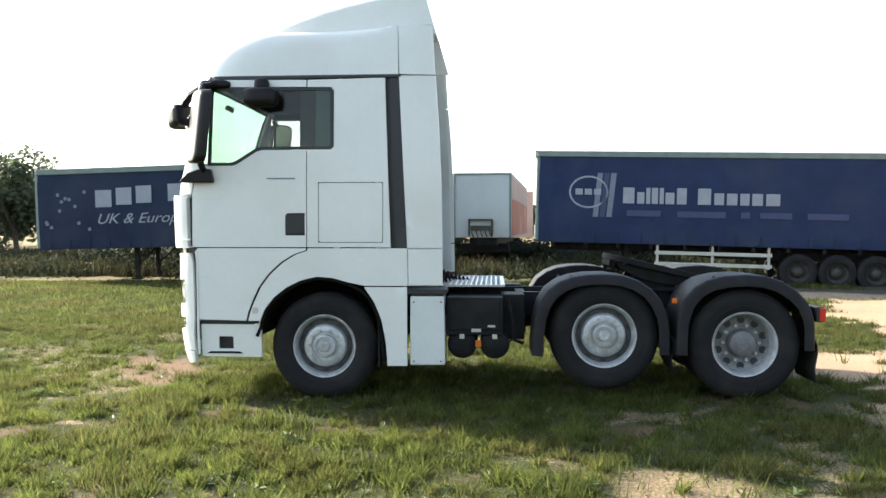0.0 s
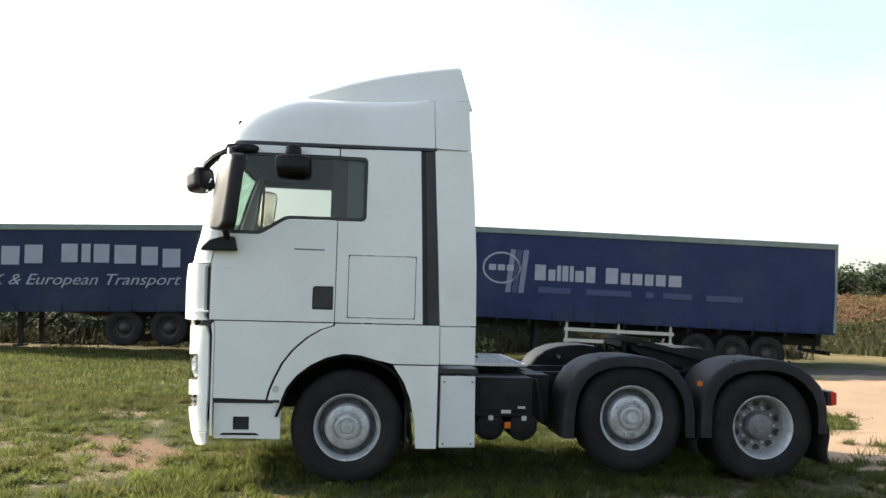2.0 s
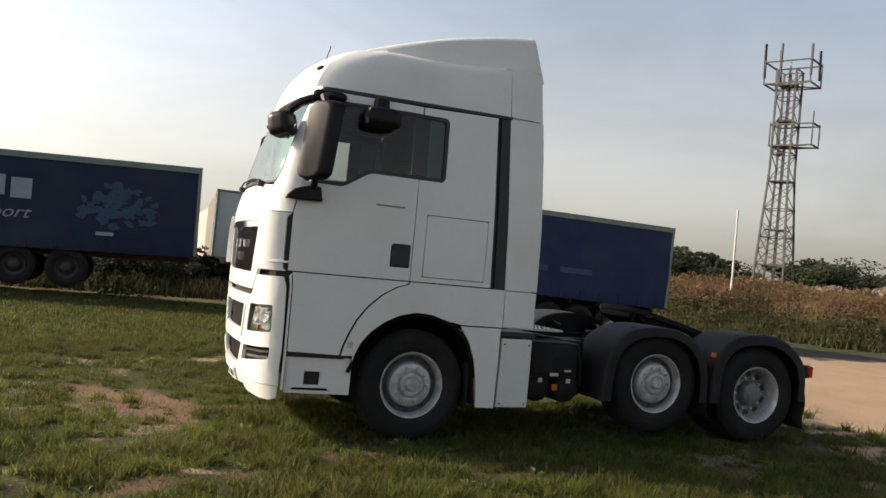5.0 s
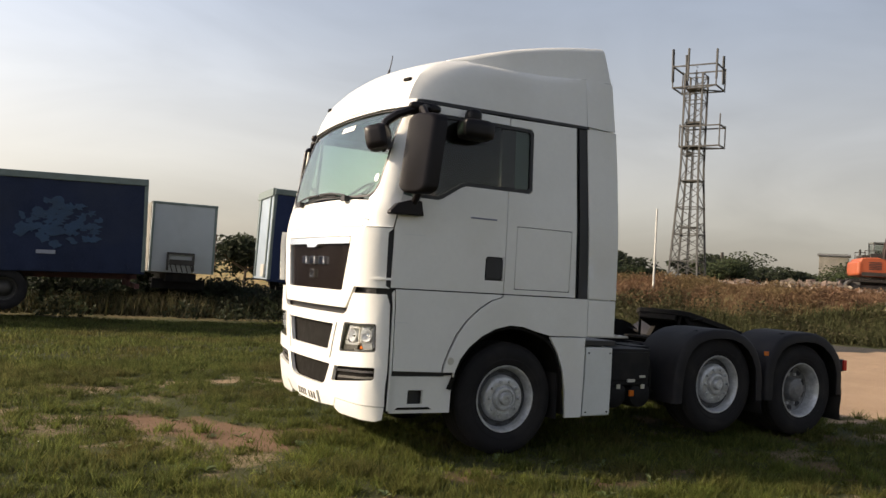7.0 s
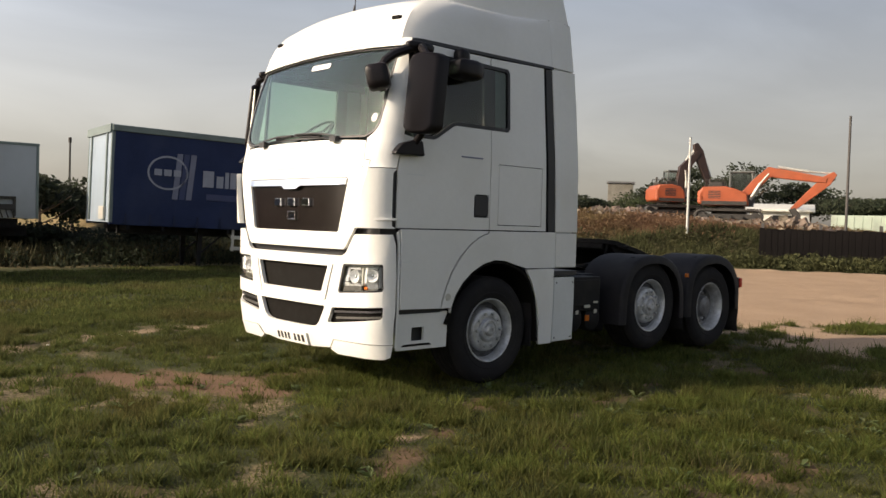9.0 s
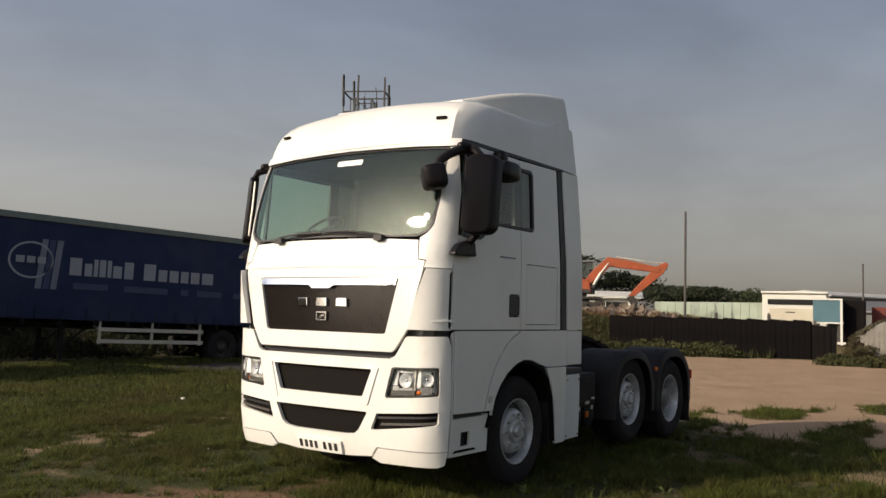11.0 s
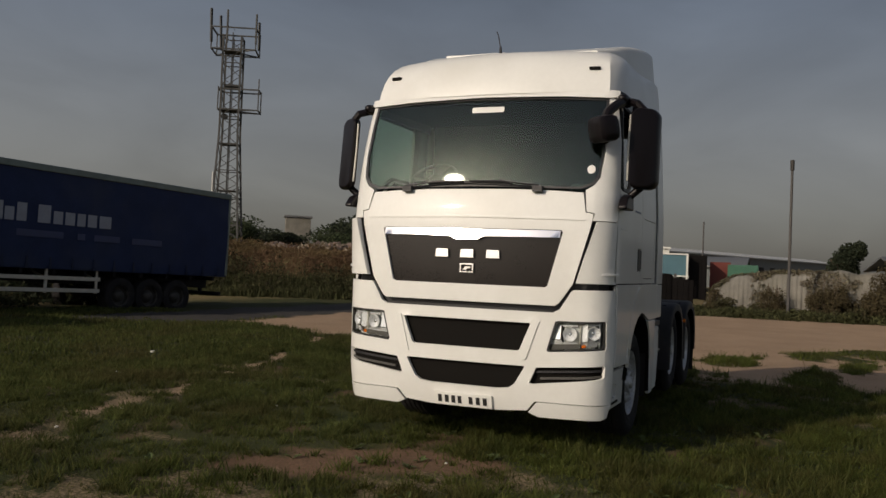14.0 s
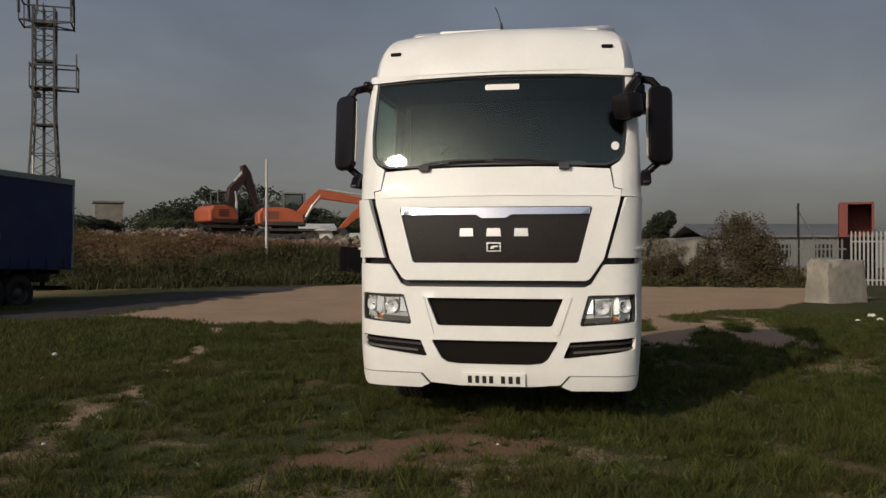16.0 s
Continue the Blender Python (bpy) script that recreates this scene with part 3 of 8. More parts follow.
def blades(name, x, y, tall, wide, lean, material, seed, z0=-0.01, bend=False):
    """Grass as thin leaning triangles, all in one mesh."""
    rng = np.random.default_rng(seed)
    k = len(x)
    a = rng.uniform(0, 2 * np.pi, k)
    b = rng.uniform(0, 2 * np.pi, k)
    h = tall * rng.uniform(0.45, 1.15, k)
    w = wide * rng.uniform(0.7, 1.3, k)
    z = height(x, y) + z0
    off = lean * h * rng.uniform(0.1, 1.0, k)
    v = np.empty((k, 3, 3))
    v[:, 0] = np.stack([x - w * np.cos(a), y - w * np.sin(a), z], -1)
    v[:, 1] = np.stack([x + w * np.cos(a), y + w * np.sin(a), z], -1)
    v[:, 2] = np.stack([x + off * np.cos(b), y + off * np.sin(b), z + h], -1)
    me = bpy.data.meshes.new(name)
    me.vertices.add(3 * k)
    me.vertices.foreach_set("co", v.ravel().astype(np.float32))
    me.loops.add(3 * k)
    me.loops.foreach_set("vertex_index", np.arange(3 * k, dtype=np.int32))
    me.polygons.add(k)
    me.polygons.foreach_set("loop_start", np.arange(0, 3 * k, 3, dtype=np.int32))
    me.update(calc_edges=True)
    me.validate()
    me.materials.append(material)
    return new(name, me)


def grow(count, x0, x1, y0, y1, seed, keep):
    rng = np.random.default_rng(seed)
    x, y = rng.uniform(x0, x1, count), rng.uniform(y0, y1, count)
    ok = rng.uniform(0, 1, count) < keep(x, y)
    return x[ok], y[ok]


def turf(x, y):
    sand, soil, tar, dry = masks(x, y)
    patch = 0.45 + 0.55 * smooth01((fbm(x * 1.6, y * 1.6, 51) - 0.30) / 0.22)
    return np.clip((1 - 1.3 * sand) * (1 - 0.88 * soil) * (1 - tar) * patch, 0, 1)


def meadow(x, y):
    """The turf near the lorry, with an uneven, thinning edge."""
    gone = np.maximum(np.abs(x + 1.0) - 8.5, np.abs(y - 8.3) - 6.5)
    return turf(x, y) * smooth01((1.0 - gone + 2.2 * (fbm(x * 0.5, y * 0.5, 55) - 0.5)) / 1.6)


gx, gy = grow(390000, -10.8, 8.8, 0.5, 16.1, 1, meadow)
tall_here = 0.024 + 0.050 * fbm(gx * 1.1, gy * 1.1, 61) ** 2 * 1.6
tx, ty = grow(15500, -10.8, 8.8, 0.5, 16.1, 71, meadow)
tr = np.random.default_rng(72)
size = tr.uniform(0.5, 1.0, len(tx)) ** 2 * (0.6 + 1.1 * fbm(tx * 0.9, ty * 0.9, 73))
each = (16 + 72 * size).astype(int)
own = np.repeat(np.arange(len(tx)), each)
away, bearing = np.abs(tr.normal(0, 1, len(own))) * (0.026 + 0.066 * size[own]), tr.uniform(0, 2 * np.pi, len(own))
px, py = tx[own] + away * np.cos(bearing), ty[own] + away * np.sin(bearing)
ph = (0.034 + 0.088 * size[own]) * np.clip(1.1 - away * 4.5, 0.35, 1.1)
gx, gy, tall_here = np.concatenate([gx, px]), np.concatenate([gy, py]), np.concatenate([tall_here, ph])
# slightly darker blades, more of them towards -x and +y
darker = np.random.default_rng(12).uniform(0, 1, len(gx)) < smooth01(np.maximum((-3.0 - gx) / 3.0, (gy - 8.5) / 2.5) + 1.1 * (fbm(gx * 1.3, gy * 1.3, 63) - 0.5))
tagged(blades("grass", gx[~darker], gy[~darker], tall_here[~darker], 0.0060, 1.3, GRASS, 2), "short uneven green meadow grass", "grass", kind="stuff")
tagged(blades("deep_green_grass", gx[darker], gy[darker], tall_here[darker], 0.0060, 1.3, GRASS_DEEP, 13), "short dark green meadow grass", "grass", kind="stuff")


def round_about(x, y):
    """Thinner turf round the meadow, out to where it is only seen from afar."""
    gone = np.maximum(np.abs(x + 1.0) - 8.5, np.abs(y - 8.3) - 6.5)
    return turf(x, y) * smooth01((gone + 1.4 - 2.2 * (fbm(x * 0.5, y * 0.5, 55) - 0.5)) / 2.0) * (y < 15)


gx, gy = grow(520000, -20, 12, -8, 15, 73, round_about)
tagged(blades("outer_grass", gx, gy, 0.03 + 0.10 * fbm(gx * 1.1, gy * 1.1, 75) ** 2, 0.011, 1.1, GRASS, 74), "rough grass round the meadow", "grass", kind="stuff")
gx, gy = grow(150000, -17, 10, 14, 24.5, 3, turf)
tagged(blades("far_grass", gx, gy, 0.09, 0.016, 0.9, GRASS_DEEP, 4), "green field grass before the trailers", "grass", kind="stuff")


def clumps(x, y):
    c = fbm(x * 1.6, y * 1.6, 71)
    return turf(x, y) * smooth01((c - 0.60) / 0.08)


gx, gy = grow(160000, -9, 6.5, 2.0, 14, 5, clumps)
tagged(blades("weed_tufts", gx, gy, 0.14, 0.007, 0.9, GRASS_DEEP, 6), "taller weed and grass tufts in the meadow", "grass tuft", kind="stuff")


def bank_grass(x, y):
    toe = np.interp(y, [p for p, _ in TOE], [q for _, q in TOE])
    d = x - toe
    return smooth01((d + 0.3) / 1.2) * smooth01((15 - d) / 4) * (y > 13)


gx, gy = grow(420000, 12, 48, 13, 44, 7, bank_grass)
toe_d = gx - np.interp(gy, [p for p, _ in TOE], [q for _, q in TOE])
low = toe_d + 1.5 * fbm(gx * 0.4, gy * 0.4, 81) < 3.9 + 2.6 * smooth01((25.5 - gy) / 4.0)
tagged(blades("bank_green_grass", gx[low], gy[low], 0.20 + 0.40 * fbm(gx[low] * 0.7, gy[low] * 0.7, 83), 0.030, 0.7, VERGE_LEAF, 8), "rank green growth at the foot of the bank", "grass", kind="stuff")
tagged(blades("bank_dry_grass", gx[~low], gy[~low], 0.08 + 0.22 * fbm(gx[~low] * 0.5, gy[~low] * 0.5, 85), 0.022, 0.8, STRAW, 9), "tall dry brown grass on the bank", "grass", kind="stuff")


def leafage(name, x, y, z, size, material, seed):
    """Loose leaves as small crooked triangles, all in one mesh."""
    rng = np.random.default_rng(seed)
    k = len(x)
    c = np.stack([x, y, z], -1)
    v = c[:, None, :] + rng.normal(0, 1, (k, 3, 3)) * (size * rng.uniform(0.5, 1.1, k))[:, None, None]
    me = bpy.data.meshes.new(name)
    me.vertices.add(3 * k)
    me.vertices.foreach_set("co", v.ravel().astype(np.float32))
    me.loops.add(3 * k)
    me.loops.foreach_set("vertex_index", np.arange(3 * k, dtype=np.int32))
    me.polygons.add(k)
    me.polygons.foreach_set("loop_start", np.arange(0, 3 * k, 3, dtype=np.int32))
    me.update(calc_edges=True)
    me.validate()
    me.materials.append(material)
    return new(name, me)


def scrub_patch(name, cx, cy, wide, tall, each, material, label, seed):
    """Low rounded clumps of leaves over the given middles."""
    rng = np.random.default_rng(seed)
    n = len(cx)
    w, t = wide * rng.uniform(0.5, 1.3, n), tall * rng.uniform(0.4, 1.3, n)
    i = np.repeat(np.arange(n), each)
    a, r, h = rng.uniform(0, 6.283, len(i)), np.sqrt(rng.uniform(0, 1, len(i))), rng.uniform(0, 1, len(i))
    x, y = cx[i] + w[i] * r * np.cos(a), cy[i] + w[i] * r * np.sin(a)
    z = height(x, y) + t[i] * h * np.sqrt(1 - 0.85 * r * r)
    return tagged(leafage(name, x, y, z, 0.055, material, seed + 1), label, "scrub", kind="stuff")


sx, sy = grow(2600, 12, 46, 13, 42, 31, lambda x, y: bank_grass(x, y) * smooth01((fbm(x * 0.35, y * 0.35, 87) - 0.42) / 0.1))
near_toe = sx - np.interp(sy, [p for p, _ in TOE], [q for _, q in TOE]) < 3.0 + 2 * fbm(sx * 0.3, sy * 0.3, 88)
scrub_patch("bank_scrub", sx[near_toe], sy[near_toe], 0.75, 0.75, 150, SCRUB, "dark green scrub and brambles on the bank", 32)
scrub_patch("bank_dry_scrub", sx[~near_toe], sy[~near_toe], 0.6, 0.40, 90, STRAW, "dry brown weeds along the top of the bank", 34)
sx, sy = grow(500, -30, 13, 25.6, 32, 36, lambda x, y: smooth01((fbm(x * 0.4, y * 0.4, 89) - 0.35) / 0.1))
fx, fy = grow(520, 25.6, 28.0, -1.5, 10.4, 38, lambda x, y: 0.5 + 0.5 * fbm(x, y, 39))
scrub_patch("fence_scrub", fx, fy, 0.45, 0.34, 150, VERGE_LEAF, "low dull green growth along the yard fence", 40)
fx, fy = grow(420, 25.2, 28.6, 14.2, 19.8, 43, lambda x, y: smooth01((1.1 - np.abs(x - 25.85 - (19.0 - y) * 0.55)) / 0.7) * (0.5 + 0.5 * fbm(x, y, 44)))
scrub_patch("fence_foot_scrub", fx, fy, 0.45, 0.55, 150, VERGE_LEAF, "ragged green growth in front of the dark fence", 45)
scrub_patch("verge_scrub", sx, sy, 0.8, 0.75, 130, LEAF_DARK, "dark nettles and brambles under and behind the trailers", 37)


def verge(x, y):
    return smooth01((y - 26.6 + 0.8 * fbm(x * 0.6, y * 0.6, 91)) / 1.0) * (0.6 + 0.4 * fbm(x, y, 92))


gx, gy = grow(110000, -32, 14, 23.8, 42, 10, verge)
tagged(blades("verge_grass", gx, gy, 0.40 + 0.45 * fbm(gx * 0.5, gy * 0.5, 93), 0.028, 0.7, SCRUB, 11), "rank unmown grass behind the trailers", "grass", kind="stuff")

rng = random.Random(4)
for cx, cy, s in ((-2.85, 12.33, 0.045), (-3.7, 12.3, 0.018), (-1.9, 11.2, 0.02), (-0.9, 14.3, 0.03), (1.2, 15.6, 0.04), (-4.9, 9.2, 0.015), (-3.2, 8.75, 0.014), (10.6, 1.95, 0.09), (9.7, 2.05, 0.07), (9.3, 2.6, 0.05)):
    bm = bmesh.new()
    v = bmesh.ops.create_icosphere(bm, subdivisions=2, radius=s)["verts"]
    for k in v:
        k.co *= rng.uniform(0.75, 1.2)
        k.co.z *= 0.6
    st = part("stone", bm, GLINT, None)
    st.location = (cx, cy, float(height(cx, cy)) + 0.3 * s)
    st.rotation_euler.z = rng.uniform(0, 6)
    tagged(st, "small pale stone lying in the grass", "stone", group="stones in the grass")


def weeds(name, spots, seed, size):
    """Low rosettes of broad leaves, all in one mesh."""
    r = random.Random(seed)
    verts, faces = [], []
    for px, py in spots:
        z = float(height(px, py))
        for k in range(r.randint(5, 9)):
            a, L, w = r.uniform(0, 6.283), size * r.uniform(0.5, 1.2), size * r.uniform(0.16, 0.30)
            up = r.uniform(0.25, 1.1)
            d, n = Vector((math.cos(a), math.sin(a), 0)), Vector((-math.sin(a), math.cos(a), 0))
            c = Vector((px, py, z))
            i = len(verts)
            verts += [c, c + d * L * 0.5 + n * w + Vector((0, 0, up * L * 0.5)), c + d * L * 0.5 - n * w + Vector((0, 0, up * L * 0.5)), c + d * L + Vector((0, 0, up * L * 0.55))]
            faces += [(i, i + 1, i + 3), (i, i + 3, i + 2)]
    me = bpy.data.meshes.new(name)
    me.from_pydata([tuple(v) for v in verts], [], faces)
    me.materials.append(WEED)
    return new(name, me)


r = random.Random(17)
spots = [(0.2 + r.gauss(0, 0.55), 4.35 + r.gauss(0, 0.3)) for _ in range(70)] + [(r.uniform(-8, 6), r.uniform(2.5, 11)) for _ in range(260)]
sand_here = masks(np.array([p for p, _ in spots]), np.array([q for _, q in spots]))[0]
tagged(weeds("broadleaf_weeds", [p for p, k in zip(spots, sand_here) if k < 0.4], 18, 0.085), "low broad-leaved weeds among the grass", "weed", kind="stuff")
gx, gy = grow(42000, 3.2, 11, 2.5, 13, 19, lambda x, y: 0.45 * smooth01((fbm(x * 1.3, y * 1.3, 28) - 0.56) / 0.05) * (masks(x, y)[0] < 0.75) * smooth01((x - 3.2) / 1))
tagged(blades("track_edge_weeds", gx, gy, 0.15, 0.008, 0.9, GRASS, 20), "ragged weeds along the edge of the sandy track", "grass tuft", kind="stuff")


# ---- the tractor unit ----
truck = thing("lorry_tractor", "white three-axle lorry tractor unit with tall sleeper cab, parked on grass", "lorry", (0, 8.84, 0))

FRONT = [(0.28, -2.602), (0.42, -2.657), (0.60, -2.688), (1.0, -2.700), (1.45, -2.702), (1.86, -2.702), (1.94, -2.698), (2.02, -2.687), (2.12, -2.663)]
FRONT += [(2.2 + 0.05 * k, -2.640 + 0.155 * 0.05 * k + 0.166 * (0.05 * k) ** 2) for k in range(19)]
HALF = [(0.3, 1.205), (0.7, 1.22), (2.1, 1.22), (3.05, 1.175), (3.2, 1.16), (3.55, 1.125)]
ROUND = [(0.3, 0.27), (2.0, 0.26), (2.3, 0.20), (3.05, 0.13)]
BOW = [(0.3, 0.068), (2.1, 0.062), (3.0, 0.062)]


def plan(z):
    """Front, bow, corner start, corner radius, start angle, corner length and half width of the cab at height z."""
    xc, hw, r, bow = lerp(z, FRONT), lerp(z, HALF), lerp(z, ROUND), lerp(z, BOW)
    a = hw - r * 0.83
    for _ in range(3):
        t0 = math.atan(2 * bow * a)
        a = hw - r * (1 - math.sin(t0))
    return xc, bow, a, r, t0, r * (math.pi / 2 - t0), hw


def skin(u, z, d=0.0):
    """A place on the cab: u runs from the middle of the front round the corner (positive to +y), d goes inwards."""
    xc, bow, a, r, t0, arc, hw = plan(z)
    s, v = (1 if u >= 0 else -1), abs(u)
    if v <= a:
        x, y, th = xc + bow * v * v, v, math.atan(2 * bow * v)
    elif v <= a + arc:
        th = t0 + (v - a) / r
        x, y = xc + bow * a * a + r * (math.cos(t0) - math.cos(th)), a + r * (math.sin(th) - math.sin(t0))
    else:
        th = math.pi / 2
        x, y = xc + bow * a * a + r * math.cos(t0) + v - a - arc, hw
    return (x + d * math.cos(th), s * (y - d * math.sin(th)), z)


def along(x, z):
    """The u of a place on the side at x."""
    xc, bow, a, r, t0, arc, hw = plan(z)
    end = xc + bow * a * a + r * math.cos(t0)
    if x >= end:
        return a + arc + x - end
    c = max(-1, min(1, math.cos(t0) - (x - xc - bow * a * a) / r))
    return a + r * max(0, math.acos(c) - t0)


def flank(s):
    """The surface of the side, by x and z, of the side s (-1 or 1)."""
    return lambda x, z, d: skin(s * along(x, z), z, d)


def front_panel(name, outline, holes=(), material=None, d=0.0, thick=0.02, label="", bevel=0.006, parent=None, du=0.07, dv=0.09):
    bm = bmesh.new()
    sheet(bm, outline, holes, skin, d, thick, du, dv)
    return part(name, bm, material or WHITE, parent or truck, label, bevel)


def side_panel(name, s, outline, holes=(), material=None, d=0.0, thick=0.02, label="", bevel=0.006, parent=None, du=0.08, dv=0.12):
    bm = bmesh.new()
    sheet(bm, outline, holes, flank(s), d, thick, du, dv)
    return part(name, bm, material or WHITE, parent or truck, label, bevel)


def mirrored(pts):
    return pts + [(-p, q) for p, q in reversed(pts)]


def both(pts, s):
    return [(s * p, q) for p, q in pts]


def corner(z, x=-2.482):
    """u where the corner meets the door."""
    return along(x, z)


# front flap with the grille opening
TOP_EDGE = [(0.955, 2.175), (0.7, 2.190), (0.35, 2.200), (0.0, 2.203)]
flap = mirrored([(0.0, 1.245), (0.765, 1.245), (0.80, 1.27), (0.905, 1.425), (1.035, 1.90), (1.05, 2.0), (0.985, 2.012)] + TOP_EDGE[:-1])
grille_hole = [(-0.80, 1.862), (0.80, 1.862), (0.812, 1.845), (0.70, 1.405), (0.68, 1.392), (-0.68, 1.392), (-0.70, 1.405), (-0.812, 1.845)]
front_panel("front_flap", flap, [grille_hole], d=0.0, thick=0.03)
front_panel("grille", [(-0.83, 1.88), (0.83, 1.88), (0.72, 1.37), (-0.72, 1.37)], (), GRILLE, d=0.022, thick=0.02, label="glossy brown-black radiator grille", bevel=0)
bm = bmesh.new()
sheet(bm, [(-0.795, 1.857), (0.795, 1.857), (0.79, 1.80), (0.15, 1.797), (0.10, 1.768), (-0.10, 1.768), (-0.15, 1.797), (-0.79, 1.80)], (), lambda p, q, d: skin(p, q, d + 0.23 * (q - 1.80)), -0.014, 0.03, 0.07, 0.09)
part("chrome_strip", bm, CHROME, truck, "polished chrome grille strip", 0.004)
emblem = front_panel("emblem", [(0.062, 1.565), (-0.062, 1.565), (-0.062, 1.485), (0.062, 1.485)], [[(0.048, 1.552), (-0.048, 1.552), (-0.048, 1.498), (0.048, 1.498)]], CHROME, d=0.0, thick=0.02, label="plain chrome emblem frame", bevel=0.002)
front_panel("emblem_bar", [(0.035, 1.512), (0.012, 1.538), (-0.035, 1.538), (-0.035, 1.524), (-0.008, 1.524), (0.006, 1.508)], (), CHROME, d=0.004, thick=0.016, bevel=0, parent=emblem)
for c, w in ((0.23, 0.062), (0.0, 0.064), (-0.23, 0.062)):
    front_panel("badge_block", [(c - w, 1.612), (c + w, 1.612), (c + w * 0.9, 1.684), (c - w * 0.9, 1.684)], (), CHROME, d=-0.006, thick=0.026, label="plain chrome badge block", bevel=0.004)
# crease line above the grille
front_panel("flap_crease", mirrored([(0.0, 1.955), (0.98, 1.945), (0.985, 1.962), (0.0, 1.974)]), (), WHITE, d=-0.006, thick=0.02, bevel=0.005)

# bumper with its openings
HL = [(0.775, 1.118), (0.80, 1.125), (1.0, 1.128), (1.19, 1.135), (1.20, 1.12), (1.205, 0.93), (1.195, 0.905), (0.96, 0.885), (0.725, 0.868), (0.712, 0.885)]
FOG = [(0.63, 0.735), (0.90, 0.755), (1.19, 0.775), (1.20, 0.765), (1.195, 0.685), (1.17, 0.668), (0.85, 0.628), (0.60, 0.598), (0.575, 0.605)]
V1 = [(0.565, 1.095), (0.57, 1.085), (0.485, 0.872), (0.465, 0.862)]
V2 = [(0.525, 0.740), (0.53, 0.728), (0.45, 0.588), (0.40, 0.552), (0.30, 0.540)]
bump_out = mirrored([(0.0, 1.190), (0.752, 1.190), (0.806, 1.218), (0.898, 1.368), (0.918, 1.380), (corner(1.38, -2.470), 1.386), (corner(1.3, -2.440), 1.3), (corner(1.0, -2.430), 1.0), (corner(0.74, -2.428), 0.74), (corner(0.47, -2.430), 0.455), (0.62, 0.455), (0.55, 0.372), (0.30, 0.352), (0.0, 0.350)])
bumper = front_panel("bumper", bump_out, [mirrored(V1), mirrored(V2), HL, both(HL, -1)[::-1], FOG, both(FOG, -1)[::-1]], d=0.0, thick=0.035, label="white front bumper", bevel=0.010)
for s in (-1, 1):
    front_panel("bumper_lip", both([(0.635, 0.448), (corner(0.45, -2.430), 0.447), (corner(0.35, -2.435), 0.345), (1.15, 0.325), (0.64, 0.322), (0.56, 0.358)], s), d=-0.004, thick=0.04, parent=bumper, bevel=0.012)
    front_panel("bumper_crease", both([(0.60, 1.108), (0.648, 1.112), (0.545, 0.80), (0.51, 0.79)], s), d=-0.010, thick=0.03, parent=bumper, bevel=0.008)
    fog = front_panel("lower_vent", both([(0.56, 0.75), (1.215, 0.79), (1.215, 0.655), (0.54, 0.585)], s), (), MESH_DARK, d=0.045, thick=0.01, label="dark slatted vent", bevel=0, parent=bumper)
    # the lower slat is coloured paler for the light it catches
    for z in (0.655, 0.705):
        front_panel("slat", both([(0.60 if z > 0.68 else 0.66, z - 0.018), (1.19, z + 0.022), (1.19, z + 0.040), (0.60 if z > 0.68 else 0.66, z)], s), (), SLAT if z < 0.68 else BLACK_PLASTIC, d=0.022, thick=0.02, parent=fog, bevel=0.003)
front_panel("upper_vent", mirrored([(0.60, 1.12), (0.48, 0.84)]), (), MESH_DARK, d=0.05, thick=0.01, label="dark mesh air intake", bevel=0, parent=bumper)
front_panel("middle_vent", mirrored([(0.56, 0.76), (0.50, 0.58), (0.40, 0.52)]), (), MESH_DARK, d=0.05, thick=0.01, label="dark mesh air intake", bevel=0, parent=bumper)
